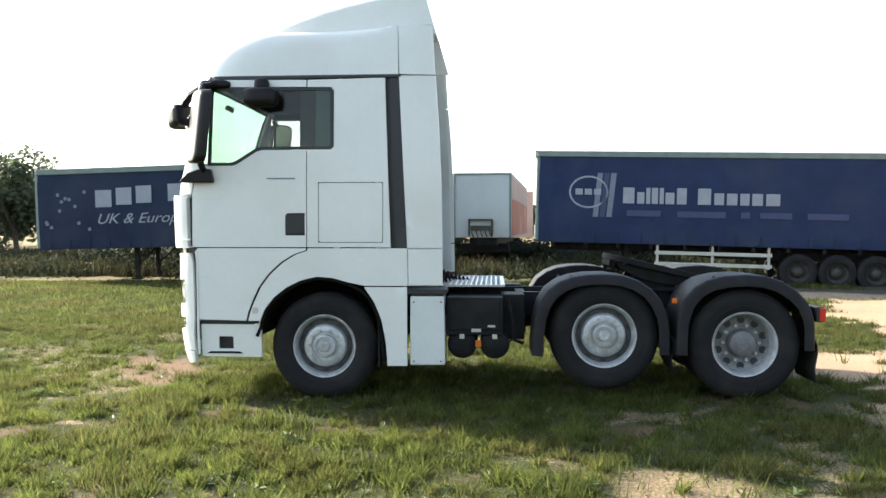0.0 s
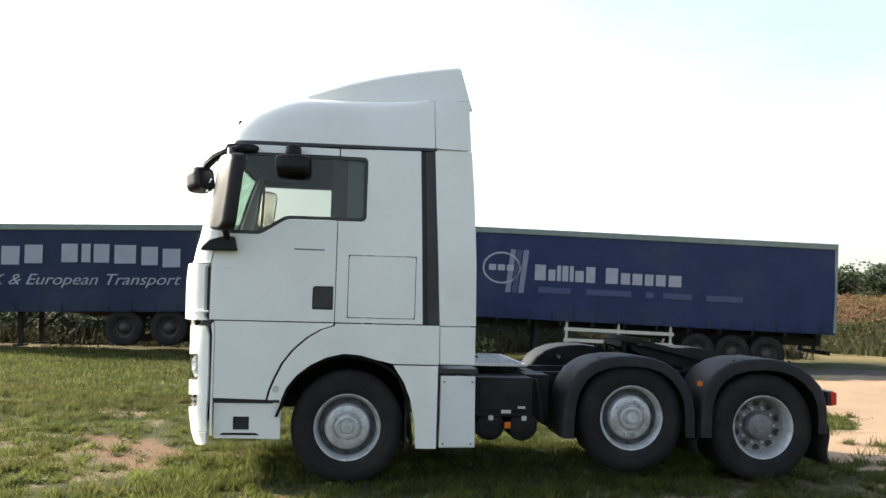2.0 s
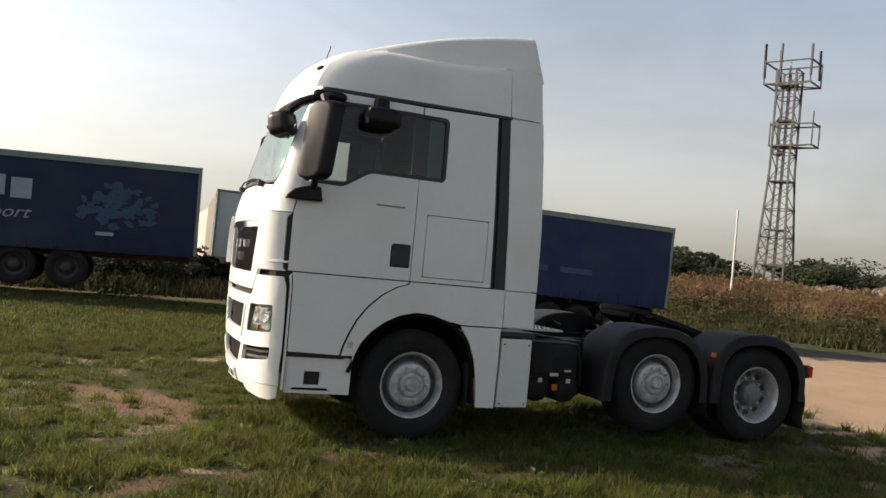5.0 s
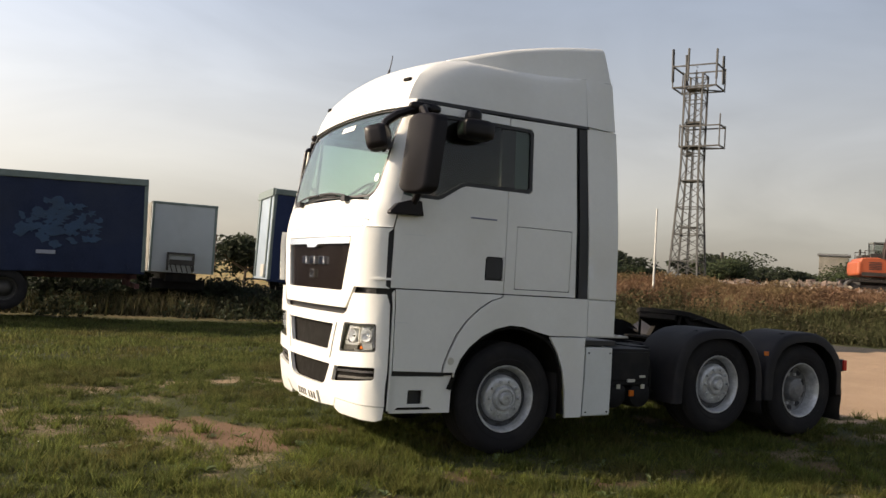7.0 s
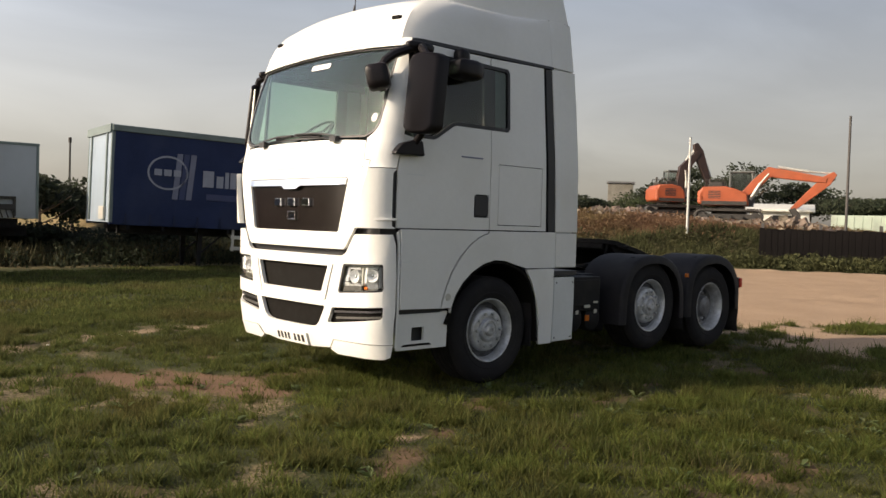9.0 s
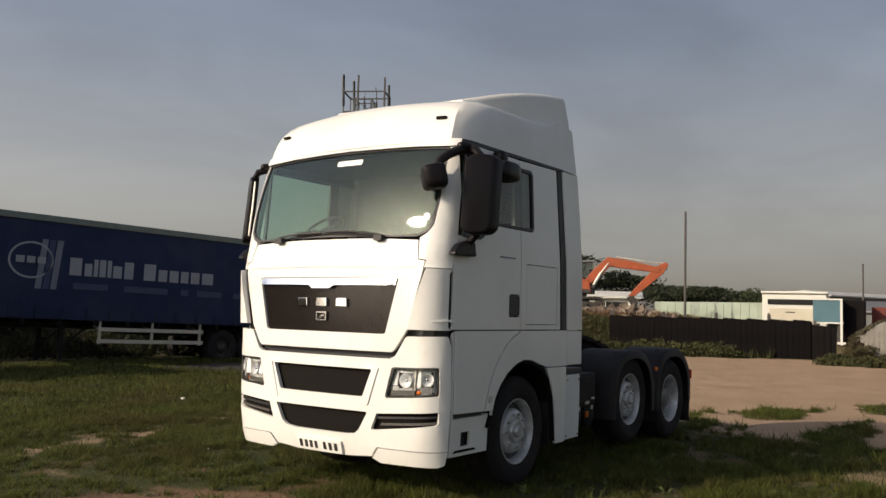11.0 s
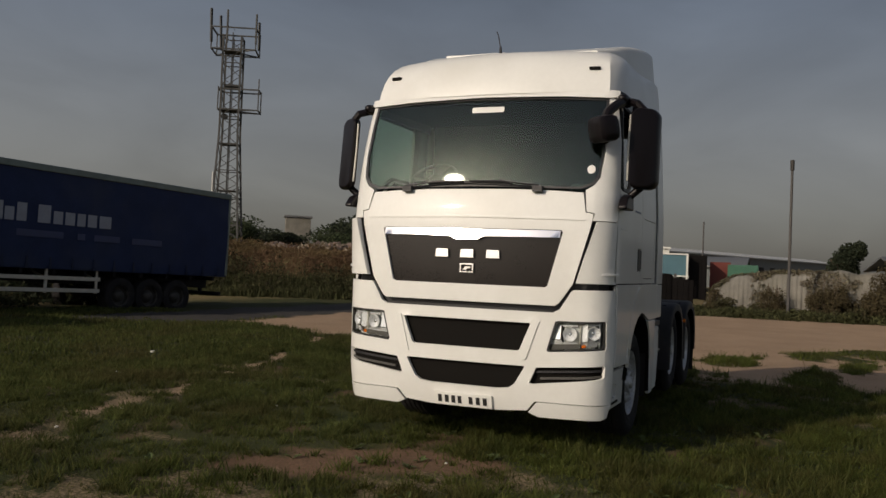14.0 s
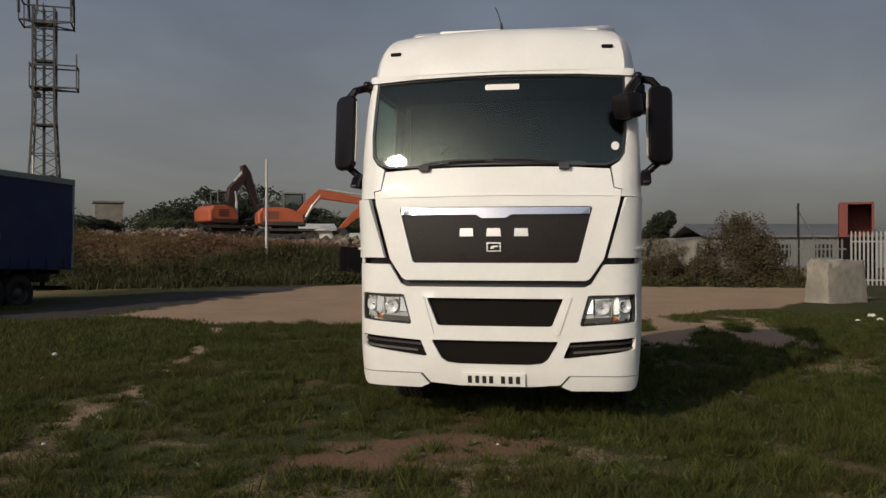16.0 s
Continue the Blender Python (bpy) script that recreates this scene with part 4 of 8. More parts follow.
# headlamps: shell, bowls behind a clear lens
for s in (-1, 1):
    lamp = front_panel("headlamp", both([(0.70, 1.14), (1.215, 1.15), (1.215, 0.89), (0.70, 0.85)], s), (), LAMP_BACK, d=0.075, thick=0.01, label="clear glass headlamp", bevel=0)
    for (u, z), r, dep in (((1.10, 1.035), 0.052, 0.05), ((0.895, 1.020), 0.055, 0.05)):
        p = Vector(skin(s * u, z, 0.072))
        n = (Vector(skin(s * u, z, 0.0)) - p).normalized()
        bm = bmesh.new()
        m = Matrix.Translation(p) @ n.to_track_quat("Z", "Y").to_matrix().to_4x4()
        lathe(bm, [(0.0, 0.004), (r * 0.35, 0.006), (r * 0.75, dep * 0.5), (r, dep), (r * 1.06, dep), (r * 1.06, 0)], 20, m)
        bowl = part("lamp_bowl", bm, REFLECTOR, lamp)
        bm = bmesh.new()
        v = bmesh.ops.create_uvsphere(bm, u_segments=12, v_segments=8, radius=r * 0.40)["verts"]
        bmesh.ops.transform(bm, matrix=m @ Matrix.Translation((0, 0, 0.016)), verts=v)
        part("projector", bm, CHROME, bowl)
    # faceted reflector walls round the bowls
    for k, (u0, u1, z0, z1, du, dz) in enumerate(((0.735, 0.82, 0.97, 1.095, -0.30, 0.20), (0.735, 0.83, 0.895, 0.965, -0.15, -0.40), (0.835, 0.955, 0.905, 0.955, 0.10, -0.45), (0.835, 0.955, 1.080, 1.108, 0.0, 0.7), (0.990, 1.040, 0.965, 1.105, -0.45, 0.1), (1.045, 1.150, 0.920, 0.970, 0.15, -0.45), (1.045, 1.160, 1.092, 1.115, 0.0, 0.7), (1.158, 1.190, 0.93, 1.11, 0.55, 0.0))):
        bm = bmesh.new()
        uc, zc = (u0 + u1) / 2, (z0 + z1) / 2
        sheet(bm, both([(u0, z0), (u1, z0 + 0.006), (u1, z1 + 0.004), (u0, z1)], s), (), lambda p, q, d: skin(p, q, d + du * (abs(p) - uc) + dz * (q - zc)), 0.042, 0.012, 0.2, 0.2)
        part("reflector_facet", bm, REFLECTOR, lamp)
    front_panel("lamp_housing", both([(0.73, 1.10), (1.19, 1.11), (1.19, 1.095), (0.73, 1.085)], s), (), GALV, d=0.05, thick=0.02, parent=lamp, bevel=0)
    front_panel("lamp_divider", both([(0.975, 1.10), (0.985, 1.10), (0.975, 0.90), (0.965, 0.90)], s), (), GALV, d=0.04, thick=0.03, parent=lamp, bevel=0)
    front_panel("indicator", both([(0.985, 0.935), (1.03, 0.940), (1.03, 0.915), (0.985, 0.912)], s), (), AMBER, d=0.045, thick=0.02, parent=lamp, label="small amber indicator", bevel=0.003)
    inner = [(p + (0.016 if p < 0.9 else -0.014 if p > 1.1 else 0), q + (-0.013 if q > 1 else 0.013)) for p, q in HL]
    front_panel("lamp_seal", both(HL, s), [both(inner, s)], BLACK_PLASTIC, d=0.006, thick=0.03, parent=lamp, bevel=0)
    front_panel("lamp_shelf", both([(0.73, 0.93), (0.98, 0.945), (0.975, 0.905), (0.735, 0.885)], s), (), SLAT, d=0.03, thick=0.04, parent=lamp, bevel=0.004)
    lens = front_panel("lamp_lens", both([(p + (0.008 if p < 0.9 else -0.008), q + (-0.006 if q > 1 else 0.006)) for p, q in HL], s), (), LENS, d=0.004, thick=0.004, parent=lamp, bevel=0)
    lens.visible_shadow = False

# number plate with plain bars
plate = front_panel("number_plate", [(-0.262, 0.355), (0.262, 0.355), (0.262, 0.468), (-0.262, 0.468)], (), PLATE, d=-0.022, thick=0.02, label="white number plate with black bars", bevel=0.003)
for c in (0.205, 0.142, 0.082, 0.024, -0.075, -0.138, -0.2):
    front_panel("plate_bar", [(c - 0.017, 0.380), (c + 0.017, 0.380), (c + 0.017, 0.444), (c - 0.017, 0.444)], (), INK, d=-0.0245, thick=0.004, bevel=0, parent=plate)

# dark core behind the panel joints
bm = bmesh.new()
rows = [0.55, 0.8, 1.2, 1.6, 2.0, 2.15]
us = [-1.0, -0.85, -0.6, -0.3, 0, 0.3, 0.6, 0.85, 1]
grid = [[bm.verts.new(skin(k * (plan(z)[2] + plan(z)[5] * 0.98), z, 0.09)) for k in us] for z in rows]
for a, b in zip(grid, grid[1:]):
    for i in range(len(us) - 1):
        bm.faces.new((a[i], a[i + 1], b[i + 1], b[i]))
bm.normal_update()
bmesh.ops.solidify(bm, geom=bm.faces[:], thickness=0.02)
part("bulkhead", bm, BLACK_PLASTIC, truck, recalc=True)

# windscreen, its rubber and the corner posts
WS = mirrored([(0.0, 2.222), (0.35, 2.219), (0.7, 2.208), (0.93, 2.205), (1.03, 2.245), (1.075, 2.31), (1.095, 2.5), (1.082, 2.985), (0.7, 3.008), (0.35, 3.018), (0.0, 3.021)])
WS_IN = mirrored([(0.0, 2.240), (0.35, 2.237), (0.7, 2.227), (0.92, 2.224), (1.015, 2.260), (1.057, 2.32), (1.077, 2.5), (1.065, 2.970), (0.7, 2.991), (0.35, 3.001), (0.0, 3.004)])
front_panel("screen_rubber", WS, [WS_IN], BLACK_PLASTIC, d=0.004, thick=0.02, bevel=0.003)
ws = front_panel("windscreen", WS_IN, (), WINDSCREEN, d=0.010, thick=0.005, label="large tinted windscreen", bevel=0, du=0.05, dv=0.06)
ws.visible_shadow = False
for s in (-1, 1):
    post = [(0.992, 2.018), (1.062, 2.005), (1.045, 1.945), (corner(1.945, -2.452), 1.945), (corner(2.25, -2.38), 2.25), (corner(2.6, -2.325), 2.6), (corner(3.03, -2.295), 3.03), (1.088, 3.03), (1.089, 2.985), (1.102, 2.5), (1.083, 2.305), (1.036, 2.237), (0.968, 2.195)]
    front_panel("corner_post", both(post, s), d=0.0, thick=0.05, bevel=0.006)
    defl = [(0.934, 1.436), (1.064, 1.90), (1.075, 1.935), (corner(1.935, -2.452), 1.935), (corner(1.9, -2.486), 1.90), (corner(1.7, -2.486), 1.7), (corner(1.45, -2.484), 1.46), (corner(1.43, -2.452), 1.436)]
    bm = bmesh.new()
    sheet(bm, both(defl, s), (), lambda p, q, d: skin(p, q, d - 0.040 * max(0.0, 1 - max(0.0, abs(p) - 0.93 - 0.26 * (q - 1.43)) / 0.30)), -0.012, 0.05, 0.06, 0.09)
    part("corner_deflector", bm, WHITE, truck, bevel=0.012)
    front_panel("deflector_rib", both([(1.12, 1.50), (1.30, 1.505), (1.31, 1.525), (1.13, 1.52)], s), d=-0.030, thick=0.02, bevel=0.005)

front_panel("roof_lip", mirrored([(0.0, 3.024), (0.7, 3.011), (1.085, 2.990), (1.16, 3.00), (1.16, 3.06), (0.0, 3.075)]), d=-0.022, thick=0.05, bevel=0.008)
# wipers
for p, q, r in (((-0.58, 2.205), (-0.58, 2.232), (0.02, 2.268)), ((0.60, 2.205), (0.60, 2.232), (0.08, 2.262))):
    bm = bmesh.new()
    a, b, c = (Vector(skin(*k, -0.03)) for k in (p, q, r))
    box(bm, a + Vector((0.0, 0, -0.005)), (0.05, 0.085, 0.05))
    tube(bm, [a, b + Vector((-0.01, 0, 0)), b.lerp(c, 0.5) + Vector((-0.015, 0, 0.012)), c], 0.010, 6)
    beam(bm, Vector(skin(q[0] * 0.6 + r[0] * 0.4, 2.243, -0.012)), Vector(skin(r[0] + (r[0] - q[0]) * 0.25, 2.262, -0.012)), 0.014, 0.022)
    part("wiper", bm, BLACK_PLASTIC, truck, bevel=0.002)

# screen stickers
for u0, u1, z0, z1, mt in ((-0.19, 0.105, 2.885, 2.937, PLATE), (-1.03, -0.97, 2.335, 2.405, PLATE)):
    pts = rounded(u0, z0, u1, z1, 0.012) if u1 - u0 > 0.1 else ring2((u0 + u1) / 2, (z0 + z1) / 2, 0.033, 0.036, 16)
    front_panel("screen_sticker", pts, (), mt, d=0.0075, thick=0.002, bevel=0, label="pale sticker on the windscreen")

# ---- sides ----
ARC = [(-1.915, 0.745), (-1.895, 0.83), (-1.85, 0.945), (-1.79, 1.07), (-1.70, 1.19), (-1.58, 1.30), (-1.46, 1.375), (-1.345, 1.415)]
ARCH_IN = [(-1.80, 0.70), (-1.785, 0.76), (-1.745, 0.855), (-1.66, 0.965), (-1.54, 1.06), (-1.40, 1.13), (-1.25, 1.165), (-1.10, 1.155), (-0.96, 1.115), (-0.83, 1.055)]
for s in (-1, 1):
    door = side_panel("door", s, [(-2.442, 1.444), (-2.442, 1.94), (-2.385, 2.23), (-2.30, 2.215), (-2.05, 2.213), (-2.005, 2.228), (-1.82, 2.345), (-1.775, 2.36), (-1.345, 2.36), (-1.345, 1.444)],
                      [[(-1.545, 1.555), (-1.36, 1.555), (-1.36, 1.765), (-1.525, 1.765), (-1.545, 1.745)]], label="white cab door")
    side_panel("slit_seal", s, [(-2.495, 1.43), (-2.43, 1.43), (-2.43, 1.92), (-2.495, 1.92)], (), BLACK_PLASTIC, d=0.03, thick=0.012, bevel=0, label="black air slit behind the corner panel")
    side_panel("skirt_edge", s, [(-2.408, 0.42), (-2.408, 0.75), (-2.412, 1.30), (-2.425, 1.40), (-2.402, 1.425), (-2.392, 1.30), (-2.386, 0.75), (-2.386, 0.42)], d=0.012, thick=0.02, bevel=0.005)
    side_panel("door_skirt", s, [(-2.378, 0.755), (-2.384, 1.30), (-2.394, 1.434)] + [(-1.346, 1.434)] + [(x - 0.010, z) for x, z in reversed(ARC)], parent=door)
    for x0, x1, z in ((-2.35, -2.16, 1.895), (-2.38, -2.27, 1.155)):
        side_panel("door_crease", s, [(x0, z), (x1, z), (x1, z + 0.006), (x0, z + 0.006)], (), DULL_WHITE, d=-0.003, thick=0.01, parent=door, bevel=0)
    hand = side_panel("handle_recess", s, [(-1.56, 1.54), (-1.345, 1.54), (-1.345, 1.78), (-1.56, 1.78)], (), BLACK_PLASTIC, d=0.024, thick=0.01, parent=door, bevel=0)
    side_panel("door_handle", s, rounded(-1.535, 1.572, -1.366, 1.752, 0.018), (), BLACK_PLASTIC, d=-0.004, thick=0.02, parent=door, label="black door handle", bevel=0.006)
    side_panel("model_badge", s, [(-1.72, 2.085), (-1.45, 2.085), (-1.45, 2.098), (-1.72, 2.098)], (), FADED_GREY, d=-0.003, thick=0.006, parent=door, bevel=0, label="plain grey badge strip")
    rear_side = [(-1.338, 1.444), (-1.338, 2.36), (-1.112, 2.36), (-1.083, 2.39), (-1.083, 2.92), (-1.112, 2.952), (-1.336, 2.955), (-1.336, 3.022), (-0.602, 3.035), (-0.545, 1.444)]
    lid = [(-1.232, 1.487), (-0.617, 1.487), (-0.617, 2.055), (-1.232, 2.055)]
    side_panel("sleeper_side", s, rear_side, [lid])
    side_panel("locker_lid", s, rounded(-1.226, 1.493, -0.623, 2.049, 0.02), (), WHITE, d=0.002, thick=0.02, label="white flush locker lid")
    side_panel("door_top", s, [(-2.29, 2.960), (-1.348, 2.957), (-1.348, 3.022), (-2.28, 3.030)], parent=door)
    frame_out = [(-2.29, 2.218), (-2.05, 2.216), (-2.008, 2.231), (-1.82, 2.348), (-1.775, 2.364), (-1.122, 2.364), (-1.088, 2.395), (-1.088, 2.915), (-1.122, 2.948), (-2.262, 2.955)]
    frame_in = [(-2.262, 2.245), (-2.06, 2.243), (-2.02, 2.258), (-1.832, 2.375), (-1.78, 2.392), (-1.138, 2.392), (-1.116, 2.41), (-1.116, 2.90), (-1.138, 2.922), (-2.242, 2.928)]
    side_panel("window_rubber", s, frame_out, [frame_in], BLACK_PLASTIC, d=-0.003, thick=0.03, bevel=0.004, parent=door)
    pane = side_panel("side_window", s, frame_in, (), SIDE_GLASS, d=0.012, thick=0.004, label="tinted side window", bevel=0, parent=door)
    pane.visible_shadow = False
    side_panel("middle_post", s, [(-1.41, 2.37), (-1.265, 2.37), (-1.265, 2.95), (-1.41, 2.95)], (), BLACK_PLASTIC, d=0.022, thick=0.03, bevel=0, parent=door)
    side_panel("quarter_lining", s, [(-1.275, 2.37), (-1.085, 2.37), (-1.085, 2.95), (-1.275, 2.95)], (), QUARTER, d=0.034, thick=0.02, bevel=0)
    side_panel("roof_gutter", s, [(-2.30, 3.032), (-0.455, 3.042), (-0.455, 3.068), (-2.30, 3.062)], (), BLACK_PLASTIC, d=-0.004, thick=0.04, bevel=0.003, label="black gutter strip")
    side_panel("gap_seal", s, [(-0.60, 3.05), (-0.455, 3.05), (-0.378, 1.40), (-0.545, 1.40)], (), BLACK_PLASTIC, d=0.035, thick=0.02, bevel=0, label="black rubber gap seal")
    side_panel("gap_bar", s, [(-0.56, 3.035), (-0.468, 3.035), (-0.394, 1.43), (-0.50, 1.43)], (), BLACK_PLASTIC, d=0.008, thick=0.02, bevel=0.004)
    # side air deflector
    side_panel("side_deflector", s, [(-0.470, 3.045), (-0.388, 1.438), (-0.058, 1.438), (-0.066, 2.0), (-0.100, 2.7), (-0.128, 3.048)], (), d=-0.002, thick=0.03, bevel=0.010, label="white side air deflector")
    side_panel("deflector_foot", s, [(-0.384, 1.425), (-0.378, 1.085), (-0.056, 1.085), (-0.058, 1.428)], (), d=-0.002, thick=0.03, bevel=0.008)
    side_panel("deflector_head", s, [(-0.484, 3.535), (-0.466, 3.07), (-0.132, 3.058), (-0.160, 3.530)], (), d=0.004, thick=0.03, bevel=0.008)
    side_panel("spoiler_seam", s, [(-0.52, 3.518), (-0.17, 3.524), (-0.17, 3.538), (-0.52, 3.530)], (), BLACK_PLASTIC, d=0.020, thick=0.02, bevel=0)
    side_panel("deflector_backing", s, [(-0.50, 3.50), (-0.42, 1.12), (-0.09, 1.12), (-0.135, 2.7), (-0.19, 3.50)], (), DULL_WHITE, d=0.032, thick=0.015, bevel=0)
    side_panel("roof_side_lining", s, [(-2.22, 2.94), (-2.22, 3.06), (-1.05, 3.06), (-1.05, 2.94)], (), CABIN, d=0.045, thick=0.02, bevel=0)
    # wheel arch
    arch = [(x + 0.010, z - 0.002) for x, z in ARC] + [(-1.335, 1.434), (-0.39, 1.434), (-0.385, 1.082), (-0.80, 1.082)] + ARCH_IN[::-1][1:] + [(-1.80, 0.745)]
    side_panel("wheel_arch_panel", s, arch, (), d=0.0, thick=0.03, bevel=0.008, label="white wheel arch")
    side_panel("turn_lamp", s, ring2(-1.838, 0.842, 0.03, 0.032, 18), (), GALV, d=-0.008, thick=0.02, bevel=0.003, label="small round side lamp")
    side_panel("arch_skirt", s, [(-0.80, 1.07), (-0.392, 1.07), (-0.392, 0.325), (-0.578, 0.325), (-0.595, 0.55), (-0.635, 0.76), (-0.70, 0.92)], (), d=0.004, thick=0.03, bevel=0.010, label="white panel behind the wheel")
    # arch liner
    bm = bmesh.new()
    liner = [(-1.84, 0.60)] + [(x - 0.0, z - 0.004) for x, z in ARCH_IN] + [(-0.74, 0.97), (-0.66, 0.80), (-0.62, 0.55), (-0.60, 0.36)]
    a = [bm.verts.new((x, s * 1.205, z)) for x, z in liner]
    b = [bm.verts.new((x, s * 0.55, z)) for x, z in liner]
    for i in range(len(liner) - 1):
        bm.faces.new((a[i], a[i + 1], b[i + 1], b[i]))
    bm.normal_update()
    bmesh.ops.solidify(bm, geom=bm.faces[:], thickness=0.025)
    part("arch_liner", bm, MESH_DARK, truck)
    # added dark plates keep light from showing through the open arch
    bm = bmesh.new()
    prism(bm, [(-1.90, 0.72)] + [(x, z + 0.03) for x, z in ARCH_IN] + [(-0.60, 0.97), (-0.60, 0.72)], s * 0.50, s * 0.56)
    prism(bm, [(-0.76, 0.34), (-0.76, 0.74), (-0.60, 0.74), (-0.60, 0.34)], s * 0.50, s * 0.56)
    prism(bm, [(-1.86, 1.20), (-1.86, 1.26), (-0.62, 1.26), (-0.62, 1.20)], s * 0.50, s * 1.17)
    part("arch_inner_wall", bm, MESH_DARK, truck)
    # entry step panel
    step = side_panel("step_panel", s, [(-2.380, 0.395), (-2.380, 0.705), (-1.86, 0.705), (-1.86, 0.715), (-1.79, 0.715), (-1.79, 0.392)], [[(-2.205, 0.470), (-2.065, 0.470), (-2.065, 0.588), (-2.205, 0.588)]], d=0.045, thick=0.03, label="white entry step panel", bevel=0.012)
    side_panel("step_hole", s, [(-2.23, 0.45), (-2.04, 0.45), (-2.04, 0.61), (-2.23, 0.61)], (), BLACK_PLASTIC, d=0.10, thick=0.01, parent=step, bevel=0)
    # dark strip puts the shade of the recess line on the panel
    side_panel("step_recess_line", s, [(-2.32, 0.425), (-2.29, 0.445), (-2.0, 0.445), (-1.97, 0.425)], (), MESH_DARK, d=0.040, thick=0.01, parent=step, bevel=0.002)
    # black strip gives the slot over the step its shade
    side_panel("step_shadow_gap", s, [(-2.39, 0.70), (-2.39, 0.765), (-1.79, 0.765), (-1.79, 0.70)], (), BLACK_PLASTIC, d=0.075, thick=0.01, parent=step, bevel=0)
    # locker box behind the wheel
    bx = side_panel("side_box", s, [(-0.365, 0.33), (-0.365, 0.985), (-0.045, 0.985), (-0.035, 0.335)], (), DULL_WHITE, d=0.02, thick=0.30, label="pale grey side box", bevel=0.012)
    for x in (-0.33, -0.075):
        for z in (0.37, 0.93):
            side_panel("screw", s, ring2(x, z, 0.008, 0.008, 10), (), MESH_DARK, d=0.014, thick=0.01, parent=bx, bevel=0)
    bm = bmesh.new()
    box(bm, (-0.235, s * 1.02, 1.025), (0.42, 0.38, 0.05))
    part("step_plate", bm, BLACK_PLASTIC, truck, bevel=0.008)

# cab floor, rear wall, headliner, lining
bm = bmesh.new()
box(bm, (-1.45, 0, 1.30), (1.75, 2.2, 0.10))
part("cab_floor", bm, CHASSIS, truck)
bm = bmesh.new()
prism(bm, [(-1.10, 1.06), (1.10, 1.06), (1.15, 2.2), (1.12, 3.05), (1.02, 3.38), (-1.02, 3.38), (-1.12, 3.05), (-1.15, 2.2)], -0.56, -0.50, lambda p, q, d: (d, p, q))
part("rear_wall", bm, FENDER, truck, "dark grey cab rear wall", bevel=0.01)
bm = bmesh.new()
box(bm, (-1.02, 0, 2.3), (0.03, 2.16, 1.9))
part("sleeper_curtain", bm, CABIN, truck)
bm = bmesh.new()
prism(bm, [(-2.26, 2.99), (-1.05, 3.02), (-1.05, 3.05), (-2.26, 3.02)], -1.10, 1.10)
part("headliner", bm, CABIN, truck, bevel=0.02)
bm = bmesh.new()
prism(bm, [(-2.58, 2.0), (-2.56, 2.16), (-2.35, 2.20), (-2.18, 2.17), (-2.08, 2.05), (-2.02, 1.70), (-2.4, 1.6)], -0.93, 0.93)
part("dashboard", bm, CABIN, truck, "dark grey dashboard", bevel=0.03)
bm = bmesh.new()
prism(bm, [(-2.50, 2.19), (-2.25, 2.24), (-2.12, 2.18), (-2.12, 2.05), (-2.50, 2.05)], 0.32, 0.92)
part("instrument_hood", bm, CABIN, truck, bevel=0.03)
for s in (-1, 1):
    side_panel("door_lining", s, [(-2.38, 1.4), (-2.32, 2.215), (-2.05, 2.205), (-1.82, 2.34), (-1.10, 2.35), (-1.10, 1.4)], (), CABIN, d=0.06, thick=0.02, bevel=0)
    # seats
    seat = bmesh.new()
    box(seat, (-1.62, 0.62 * s, 1.78), (0.50, 0.50, 0.16))
    box(seat, (-1.62, 0.62 * s, 1.52), (0.30, 0.34, 0.40))
    part("seat", seat, SEAT, truck, "dark cloth cab seat", bevel=0.05)
    bm = bmesh.new()
    box(bm, (-1.30, 0.62 * s, 2.02), (0.14, 0.48, 0.56), Matrix.Rotation(radians(8), 4, "Y"))
    box(bm, (-1.24, 0.62 * s, 2.33), (0.10, 0.28, 0.12), Matrix.Rotation(radians(8), 4, "Y"))
    part("seat_back", bm, SEAT, truck, bevel=0.045)
# steering wheel
bm = bmesh.new()
m = Matrix.Translation((-2.04, 0.62, 2.36)) @ Matrix.Rotation(radians(-42), 4, "Y")
lathe(bm, [(0.215 + 0.016 * math.cos(a), 0.016 * math.sin(a)) for a in [2 * math.pi * k / 8 for k in range(9)]], 32, m)
for a in (0, 120, 240):
    rod(bm, m @ Vector((0, 0, -0.03)), m @ Vector((0.21 * math.cos(radians(a + 90)), 0.21 * math.sin(radians(a + 90)), 0)), 0.014)
lathe(bm, [(0, 0.0), (0.075, -0.01), (0.08, -0.05), (0, -0.06)], 18, m)
rod(bm, m @ Vector((0, 0, -0.05)), (-2.3, 0.62, 1.95), 0.035)
part("steering_wheel", bm, CABIN, truck)

